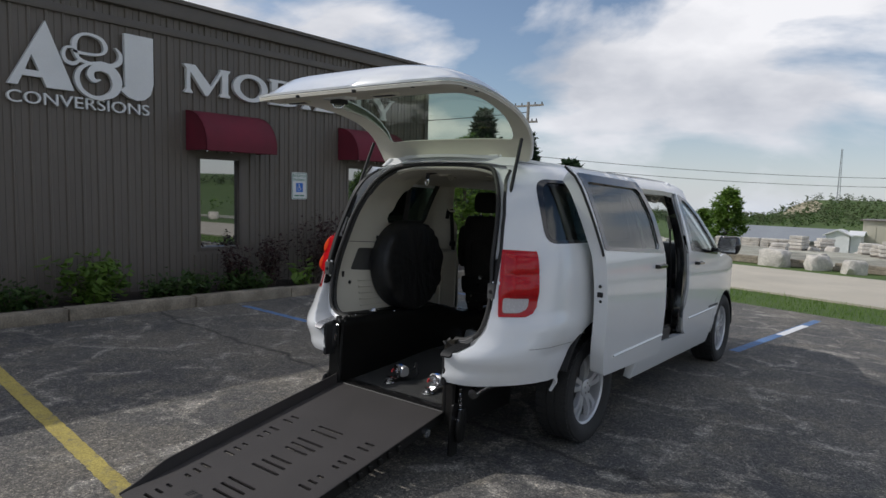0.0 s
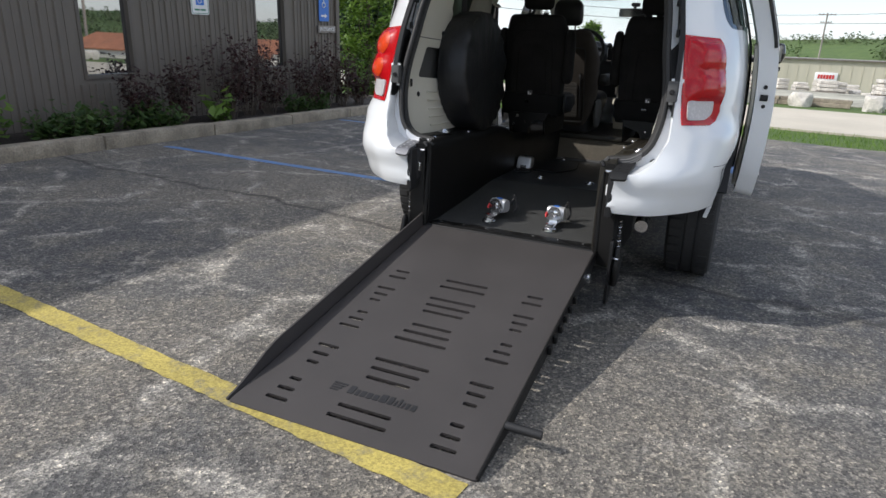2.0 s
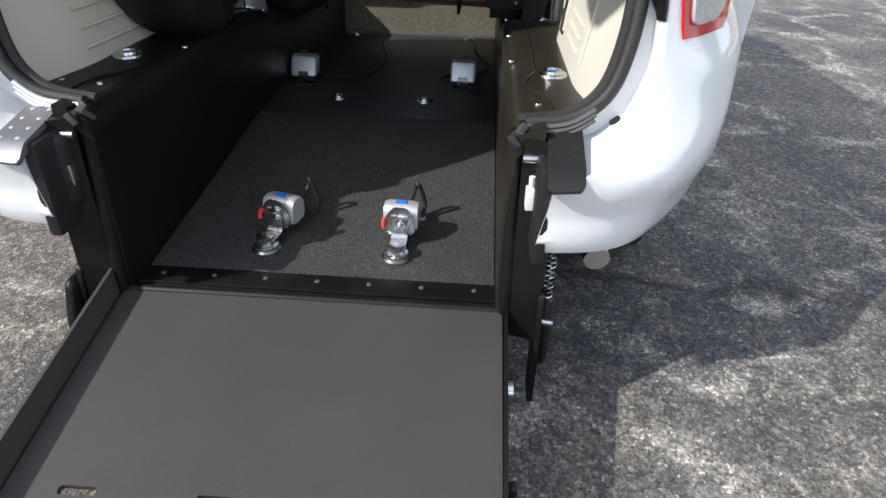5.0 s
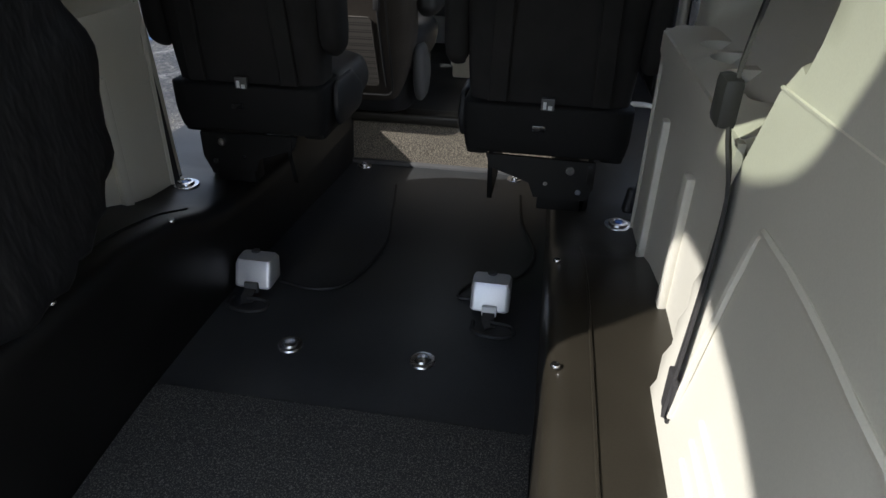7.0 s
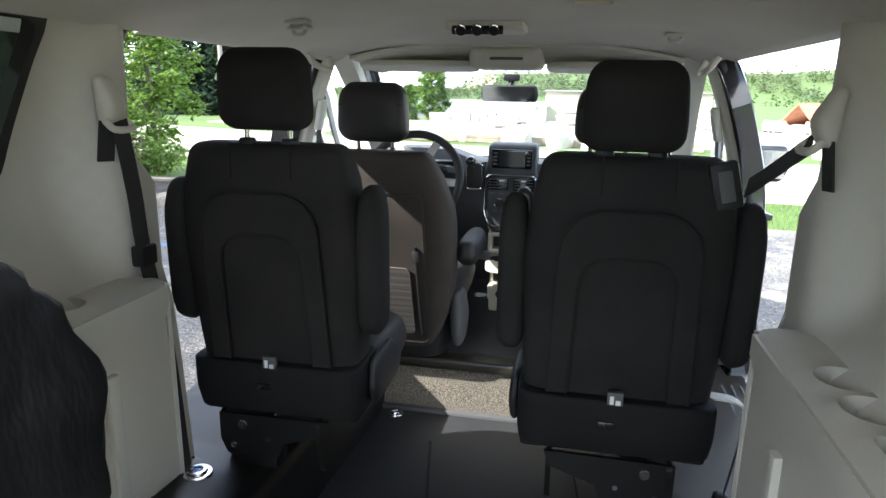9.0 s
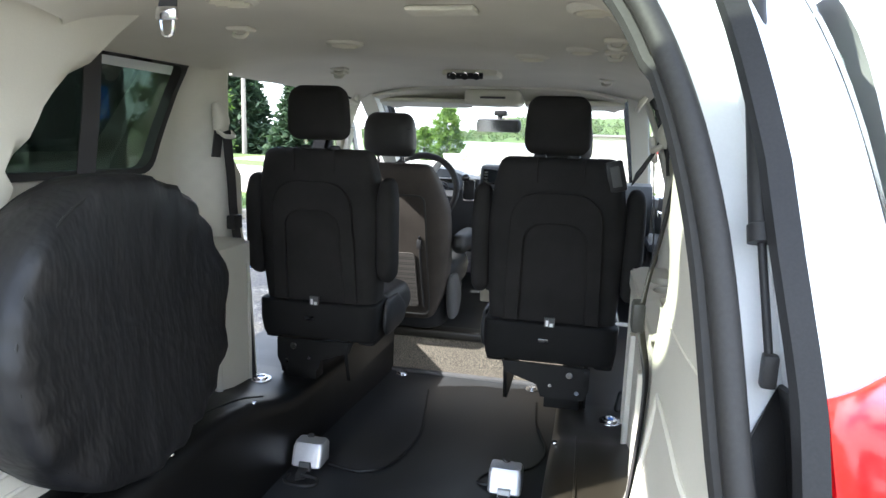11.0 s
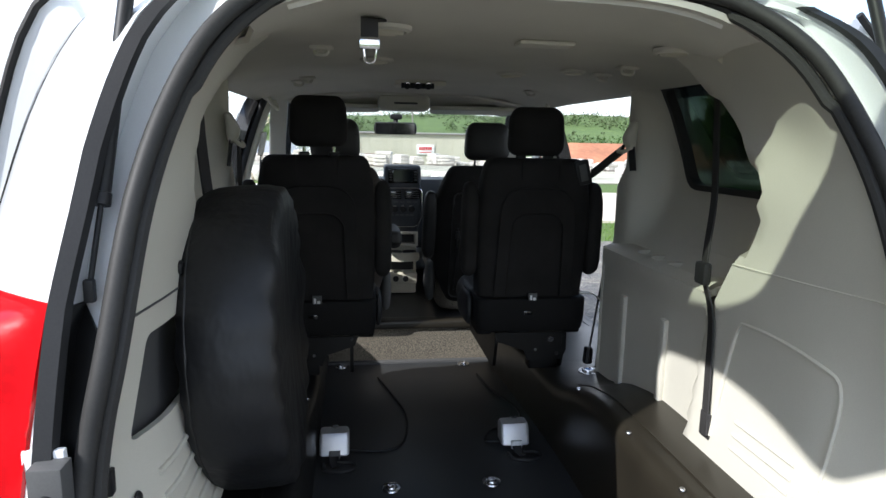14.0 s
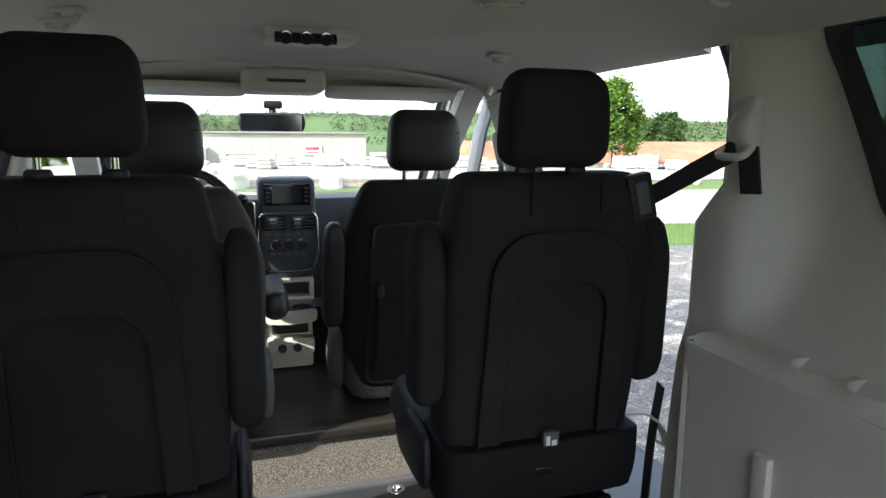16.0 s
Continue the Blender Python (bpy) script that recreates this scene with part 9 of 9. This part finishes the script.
def build_planting():
    shrub("leafy_bush", -5.46, 0.72, 0.50, 0.42, LEAF, 0.085, 620, 11, "bright green broad-leaved bush in the bed", 16, 0.95)
    shrub("leafy_bush", -5.46, -1.6, 0.45, 0.40, LEAF, 0.08, 420, 12, "bright green broad-leaved bush in the bed", 14, 0.95)
    for i, (y, h, r) in enumerate(((2.75, 0.62, 0.22), (3.35, 0.72, 0.26), (4.15, 1.02, 0.34), (4.65, 1.10, 0.30), (5.05, 0.85, 0.30), (5.95, 0.80, 0.28), (6.55, 1.05, 0.32), (7.05, 0.95, 0.28), (7.5, 0.75, 0.26))):
        shrub("purple_shrub", -5.52 + 0.04 * (i % 3), y, h, r, PURPLE, 0.042, 620, 30 + i, "dark purple-leaved upright shrub beside the wall", 17, 0.75)
    for i, (y, h) in enumerate(((1.45, 0.22), (1.8, 0.26), (2.15, 0.25), (2.55, 0.22), (2.95, 0.25), (-0.2, 0.24), (-0.7, 0.26), (-2.4, 0.28), (0.15, 0.20), (-3.2, 0.25), (5.5, 0.25), (6.2, 0.28))):
        shrub("low_plant", -5.40 + 0.08 * math.sin(i * 2.1), y, h, 0.26, LEAFDARK, 0.055, 330, 60 + i, "low dark green ground plant in the bed", 10, 1.0)
    shrub("milkweed_plant", -5.24, 3.80, 0.36, 0.16, LEAF, 0.12, 60, 91, "pale green broad-leaved weed by the kerb", 5, 0.9)
    tree("young_tree", -7.2, 10.7, -0.05, 3.15, 0.78, 0.30, 0.085, 4600, 5, "bright green young tree at the building's corner", LEAF, 30)
    shrub("leafy_bush", -6.6, 9.9, 0.60, 0.55, LEAF, 0.06, 1000, 14, "green bush beyond the building's corner", 16, 0.95)
    spruce(-24.6, 37.0, -0.3, 8.9, 2.9, 21, 8000)
    spruce(-21.8, 38.5, -0.4, 7.4, 2.5, 22, 7000)
    spruce(-17.6, 37.5, -0.5, 5.4, 1.9, 23)
    tree("roadside_tree", 22.0, 35.6, -0.5, 5.2, 1.75, 1.2, 0.19, 8000, 31, "round green maple tree across the road", LEAF, 40)
    tree("distant_tree", -14, 65, -2.0, 6.0, 1.55, 0.9, 0.24, 5200, 32, "full green tree beyond the yard", LEAF, 36)
    tree("distant_tree", -17.2, 68, -2.0, 4.0, 1.1, 0.6, 0.22, 2600, 35, "small green tree beyond the yard", LEAF, 22)
    tree("distant_tree", -30, 44, -1.0, 5.2, 2.2, 0.8, 0.26, 4200, 33, "full green tree beyond the yard", LEAFDARK, 30)
    tree("distant_tree", -36, 40, -1.0, 6.2, 2.6, 0.8, 0.28, 4200, 34, "full green tree beyond the yard", LEAF, 30)
    tree("distant_tree", 34, 47, -1.6, 5.0, 2.2, 0.8, 0.26, 3600, 36, "full green tree beyond the yard", LEAFDARK, 30)
    # reflected street side: trees behind the camera
    tree("street_tree", 19, 9.5, -0.1, 6.0, 2.2, 1.6, 0.20, 5200, 37, "green street tree beside the lot", LEAFDARK, 34)
    tree("street_tree", 17, -14, 0.0, 6.5, 2.4, 1.6, 0.22, 4200, 38, "green street tree beside the lot", LEAFDARK, 34)


def scatter_woods(name, count, rmin, rmax, az0, az1, size, mat, seed, label):
    rnd = random.Random(seed)
    spots = []
    for k in range(count):
        for _ in range(30):
            a, r = radians(rnd.uniform(az0, az1)), rnd.uniform(rmin, rmax)
            x, y = -r * math.sin(a), r * math.cos(a)
            if noise.noise(Vector((x / 60, y / 60, 7.7))) > -0.12 - 0.0006 * (r - 300):
                break
        h = size * rnd.uniform(0.6, 1.3)
        z = land(x, y)
        spiky = rnd.random() < 0.4
        if spiky:
            h *= 1.25
        for q in range(13):
            u = rnd.random()
            w = h * (0.20 if spiky else 0.34) * (1 - (0.95 if spiky else 0.55) * u)
            spots.append((x + rnd.gauss(0, w), y + rnd.gauss(0, w), z + h * (0.1 + 0.85 * u), h * rnd.uniform(0.16, 0.30)))
    ob = new(name, leaf_mesh(name, spots, mat, rnd, long=1.2))
    tagged(ob, label, "woods", kind="stuff")


def build_grass_strip():
    rnd = random.Random(77)
    verts, faces = [], []
    for k in range(9000):
        x = rnd.uniform(-9, 9)
        lo = 8.25 - 0.305 * (x - 2.1) if x < 2.1 else 8.25 - 0.15 * (x - 2.1)
        hi = 10.45 - 0.33 * (x - 2.1) if x < 2.1 else 10.45 - 0.12 * (x - 2.1)
        y = rnd.uniform(lo - 0.03, hi)
        h, a = rnd.uniform(0.03, 0.09), rnd.uniform(0, 6.3)
        w = 0.006
        i = len(verts)
        verts += [(x - w * math.cos(a), y - w * math.sin(a), -0.03), (x + w * math.cos(a), y + w * math.sin(a), -0.03), (x + rnd.gauss(0, 0.02), y + rnd.gauss(0, 0.02), h - 0.03)]
        faces.append((i, i + 1, i + 2))
    me = bpy.data.meshes.new("grass_blades")
    me.from_pydata(verts, [], faces)
    me.materials.append(LEAF)
    tagged(new("grass_blades", me), "mown green grass verge between lot and road", "grass", kind="stuff")


# ---------------------------------------------------------------- across the road
RUSTDOOR = surface("brown_steel_door", (0.30, 0.22, 0.18), 0.7, vary=0.1, big=0.8, fine=6, bump=0.1)
GREYWALL = surface("grey_barn_boards", (0.24, 0.23, 0.22), 0.8, vary=0.15, big=0.6, fine=5, bump=0.1, stretch=(1, 1, 0.15))
def boulder(x, y, s, seed, flat=0.7):
    rnd = random.Random(seed)
    bm = B()
    bmesh.ops.create_icosphere(bm, subdivisions=3, radius=1.0)
    o = Vector((seed * 3.7, seed * 1.3, 0))
    for v in bm.verts:
        d = v.co.normalized()
        k = 1 + 0.30 * noise.noise(d * 1.4 + o) + 0.12 * noise.noise(d * 4 + o)
        v.co = Vector((max(-0.82, min(0.82, d.x * k)), max(-0.80, min(0.80, d.y * k)), max(-0.6, min(0.72, d.z * k))))
    bmesh.ops.transform(bm, matrix=Matrix.Translation((x, y, land(x, y) + s * flat * 0.45)) @ Matrix.Rotation(rnd.uniform(0, 3), 4, "Z") @ Matrix.Diagonal((s * 0.8, s * 0.65, s * flat, 1)), verts=bm.verts)
    single("boulder", bm, STONE, "pale limestone boulder on the yard's edge", "boulder", "boulders", smooth=35)


def stone_stack(x, y, rot, w, layers, seed):
    rnd = random.Random(seed)
    z = land(x, y)
    t = thing("stone_stack", (x, y, z), "pallet of stacked pale stone slabs", "stone stack", "stone pallets")
    m0 = Matrix.Translation((x, y, z)) @ Matrix.Rotation(rot, 4, "Z")
    bm = B()
    for k in (-0.4, 0, 0.4):
        box(bm, -w / 2, w / 2, k - 0.05, k + 0.05, -0.02, 0.10, m=m0)
    part("pallet", bm, POLEWOOD, t, smooth=0)
    for i in range(layers):
        bm = B()
        d = rnd.uniform(-0.06, 0.06)
        box(bm, -w / 2 + d, w / 2 + d * 0.5, -0.5 + d, 0.5, 0.10 + 0.16 * i, 0.245 + 0.16 * i, 0.02, 1, m=m0)
        part("slab", bm, STONE, t)


def far_building(name, x0, x1, y0, y1, z0, z1, wall, roof, rise, label, axis="x"):
    t = thing(name, ((x0 + x1) / 2, (y0 + y1) / 2, z0), label, "building")
    bm = B()
    box(bm, x0, x1, y0, y1, z0 - 0.3, z1)
    part("wall", bm, wall, t, smooth=0)
    bm = B()
    o = 0.25
    if axis == "x":
        ym = (y0 + y1) / 2
        sec = [(y0 - o, z1 - 0.05), (ym, z1 + rise), (y1 + o, z1 - 0.05), (y1 + o, z1 + 0.06), (ym, z1 + rise + 0.12), (y0 - o, z1 + 0.06)]
        ring_loft(bm, [[(x, y, z) for y, z in sec] for x in (x0 - o, x1 + o)])
    else:
        xm = (x0 + x1) / 2
        sec = [(x0 - o, z1 - 0.05), (xm, z1 + rise), (x1 + o, z1 - 0.05), (x1 + o, z1 + 0.06), (xm, z1 + rise + 0.12), (x0 - o, z1 + 0.06)]
        ring_loft(bm, [[(x, y, z) for x, z in sec] for y in (y0 - o, y1 + o)])
        bm2 = B()
        for y in (y0, y1 - 0.05):
            vs = [bm2.verts.new(p) for p in ((x0, y, z1), (x1, y, z1), (xm, y, z1 + rise))]
            bm2.faces.new(vs)
        part("gable", bm2, wall, t, smooth=0)
    part("roof", bm, roof, t, smooth=0)
    return t


def build_far():
    # cream workshop with an open bay and a small sign
    t = far_building("workshop", -3.1, 13.3, 70, 84, -2.2, 1.62, CREAMWALL, SIDING, 0.10, "cream metal workshop with an open bay and a white sign")
    x = -3.0
    while x < 13.2:
        bm = B()
        box(bm, x, x + 0.05, 69.965, 70.0, -2.2, 1.56)
        part("wall_rib", bm, CREAMWALL, t, smooth=0)
        x += 0.9
    # Solid black slab on the wall stands for the bay's unlit inside.
    bm = B()
    box(bm, -1.05, 0.90, 69.9, 70.0, -2.1, -0.50)
    part("open_bay", bm, BLACK, t, smooth=0)
    bm = B()
    box(bm, 0.90, 3.3, 69.88, 70.0, -2.1, -0.50)
    part("sliding_door", bm, RUSTDOOR, t, smooth=0)
    bm = B()
    box(bm, 6.65, 8.55, 69.85, 69.95, -0.55, 0.50, 0.02)
    s = part("sign_board", bm, WHITEPAINT, t, "white sign with red bars")
    for k in range(6):
        bm = B()
        box(bm, 6.9 + 0.24 * k, 7.08 + 0.24 * k, 69.82, 69.86, -0.08, 0.28)
        part("sign_bar", bm, REDINK, s, smooth=0)
    bm = B()
    box(bm, 6.95, 8.2, 69.82, 69.86, -0.36, -0.26)
    part("sign_bar", bm, REDINK, s, smooth=0)
    far_building("long_barn", -24, -6.4, 86, 94, -2.6, -1.15, GREYWALL, GREYROOF, 1.45, "long low barn with a grey metal roof")
    far_building("white_shed", -5.6, -3.75, 66, 69.5, -2.3, 0.10, WHITEPAINT, WHITEPAINT, 0.5, "small white gabled shed", "y")
    far_building("white_shed", -3.70, -2.9, 66.5, 69.7, -2.3, 0.20, WHITEPAINT, WHITEPAINT, 0.3, "small white lean-to shed")
    far_building("white_barn", 14, 22, 130, 138, -2.5, 0.3, WHITEPAINT, GREYROOF, 1.2, "white barn far behind the yard")
    r = far_building("orange_roof_shed", 13.2, 44, 39, 46, -1.5, -0.25, WHITEPAINT, RUSTROOF, 1.3, "long white shed with a rusty orange roof")
    for k in range(7):
        bm = B()
        box(bm, 16 + 3.8 * k, 17.1 + 3.8 * k, 38.93, 39.0, -1.1, -0.55)
        part("window", bm, BLACK, r, smooth=0)
    rnd = random.Random(12)
    for i, (x, y, s) in enumerate(((-1.45, 19.6, 0.62), (-0.22, 19.3, 0.52), (0.75, 19.0, 0.45), (-3.2, 20.6, 0.5), (2.4, 18.9, 0.45), (-6.2, 21.8, 0.55), (-9.0, 23.5, 0.5), (4.2, 18.6, 0.5), (6.5, 18.4, 0.45), (10.5, 18.2, 0.5), (14.0, 18.2, 0.45), (18.0, 18.3, 0.5), (-12.5, 25.0, 0.6), (22.0, 18.5, 0.5))):
        boulder(x, y, s, i + 2)
    for i in range(40):
        x, y = rnd.uniform(-15, 26), rnd.uniform(22, 40)
        boulder(x, y + max(0, -x) * 0.25, rnd.uniform(0.25, 0.5), i + 40, 0.55)
    # a row of wrapped pallets and loose stacks behind it
    for i in range(10):
        stone_stack(-9.6 + 0.62 * i, 45.5 - 0.25 * i, 0.1, 0.52, 4, i)
    for i in range(74):
        x, y = -3 + 0.40 * i + rnd.uniform(-0.3, 0.3), rnd.uniform(28, 52)
        stone_stack(x, y, rnd.uniform(-0.4, 0.4), rnd.uniform(0.55, 0.85), rnd.randint(2, 4), i + 20)
    # timbers and slabs along the verge
    for i in range(9):
        x, y = -4.6 + 1.0 * i + rnd.uniform(-0.3, 0.3), 20.6 - 0.16 * i
        bm = B()
        m = Matrix.Translation((x, y, land(x, y))) @ Matrix.Rotation(rnd.uniform(-0.25, 0.1), 4, "Z")
        box(bm, -0.55, 0.55, -0.14, 0.14, -0.02, 0.11, 0.015, 1, m=m)
        box(bm, -0.50, 0.58, -0.12, 0.13, 0.11, 0.22, 0.015, 1, m=m)
        single("stone_slab", bm, CONCRETE, "grey weathered stone slabs lying on the verge", "stone slab", "verge slabs", smooth=30)


def build_quarry():
    """A bare sandy cut in the hillside."""
    def f(u, v):
        a, r = radians(u), v
        x, y = -r * math.sin(a), r * math.cos(a)
        return (x, y, land(x, y) + 0.6 + 1.2 * noise.noise(Vector((x / 9, y / 9, 2.0))))
    poly = [(7.0, 395), (7.4, 372), (8.2, 378), (8.8, 366), (9.4, 380), (9.7, 410), (9.2, 450), (8.4, 470), (7.5, 462), (6.9, 430)]
    bm = B()
    sheet(bm, [(u * 10, v) for u, v in poly], [], 4.0, lambda u, v: f(u / 10, v), 0.5)
    single("quarry_slope", bm, QUARRY, "pale sandy quarry cut in the wooded hill", "hillside", kind="structure", smooth=60)


def utility_pole(x, y, h, seed):
    z = land(x, y)
    t = thing("utility_pole", (x, y, z), "weathered wooden utility pole with crossarms", "utility pole", "utility poles")
    bm = B()
    tube(bm, [(x, y, z - 0.2), (x, y, z + h)], [0.15, 0.10], 10)
    part("pole", bm, POLEWOOD, t)
    for dz, w in ((0.25, 1.15), (1.35, 0.75)):
        bm = B()
        box(bm, x - w, x + w, y - 0.06, y + 0.06, z + h - dz - 0.06, z + h - dz + 0.06, 0.01)
        ca = part("crossarm", bm, POLEWOOD, t)
        for k in (-0.9, -0.45, 0.45, 0.9):
            bm = B()
            lathe(bm, [(0.0001, 0), (0.05, 0), (0.06, 0.05), (0.035, 0.10), (0.05, 0.14), (0.0001, 0.17)], (x + k * w, y, z + h - dz + 0.06), (0, 0, 1), 10)
            part("insulator", bm, DARKGREY, ca)
    return z + h


def build_lines():
    utility_pole(-20.2, 35.8, 8.7, 1)
    utility_pole(45, 42, 10.5, 2)
    lamp = thing("street_lamp", (45, 42, 6.0), "grey street lamp on a curved arm fixed to the pole", "street lamp")
    bm = B()
    tube(bm, smooth_path([(45.0, 42.0, 6.0), (45.4, 41.5, 6.5), (46.2, 40.6, 6.7), (46.8, 39.9, 6.68)], 5), 0.045, 8)
    part("arm", bm, GREYROOF, lamp)
    bm = B()
    cushion(bm, [(6.56, 46.95, 39.7, 0.16, 0.20), (6.66, 46.95, 39.7, 0.20, 0.26), (6.74, 46.95, 39.7, 0.12, 0.16)], 2.6, 18, 0.03)
    part("head", bm, GREYROOF, lamp)
    utility_pole(-52, 28, 9.5, 4)
    utility_pole(10, 112, 10.5, 3)
    runs = [((-20.2, 35.8, 7.9), (-52, 28, 8.5)), ((-34, 62, 7.2), (10, 112, 8.2)), ((-34, 62, 6.2), (10, 112, 7.0)), ((10, 112, 8.2), (45, 42, 8.8)), ((10, 112, 7.0), (45, 42, 7.6))]
    for a, b in runs:
        a, b = Vector(a), Vector(b)
        bm = B()
        tube(bm, [a.lerp(b, t) - Vector((0, 0, 0.9 * 4 * t * (1 - t))) for t in np.linspace(0, 1, 25)], 0.028, 5)
        single("overhead_cable", bm, BLACK, "thin black overhead cable", "cable", "overhead cables")
    x, y = -46.0, 444.0
    z = land(x, y)
    t = thing("radio_mast", (x, y, z), "thin lattice radio mast on the far hill", "mast")
    bm = B()
    for k in range(3):
        a = k * 2.094
        tube(bm, [(x + 1.1 * math.cos(a), y + 1.1 * math.sin(a), z), (x + 0.35 * math.cos(a), y + 0.35 * math.sin(a), z + 32)], 0.13, 6)
    part("mast_frame", bm, GREYROOF, t)
    bm = B()
    for j in range(22):
        f = j / 22
        r = 1.1 - 0.75 * f
        for k in range(3):
            a, b2 = k * 2.094, (k + 1) * 2.094
            tube(bm, [(x + r * math.cos(a), y + r * math.sin(a), z + 32 * f), (x + r * math.cos(b2), y + r * math.sin(b2), z + 32 * (f + 0.04))], 0.06, 4)
    part("lattice", bm, GREYROOF, t)


build_planting()
build_far()
build_lines()
build_grass_strip()
build_quarry()
scatter_woods("hill_woods", 5200, 285, 480, -75, 75, 3.6, HAZYLEAF, 3, "wooded green hillside of mixed trees")
scatter_woods("hill_woods", 2000, 240, 460, -75, 75, 3.2, LEAFDARK, 4, "darker green trees on the far hillside")
scatter_woods("field_hedges", 90, 110, 220, -70, 60, 2.2, LEAF, 5, "scattered hedges and small trees in the fields")
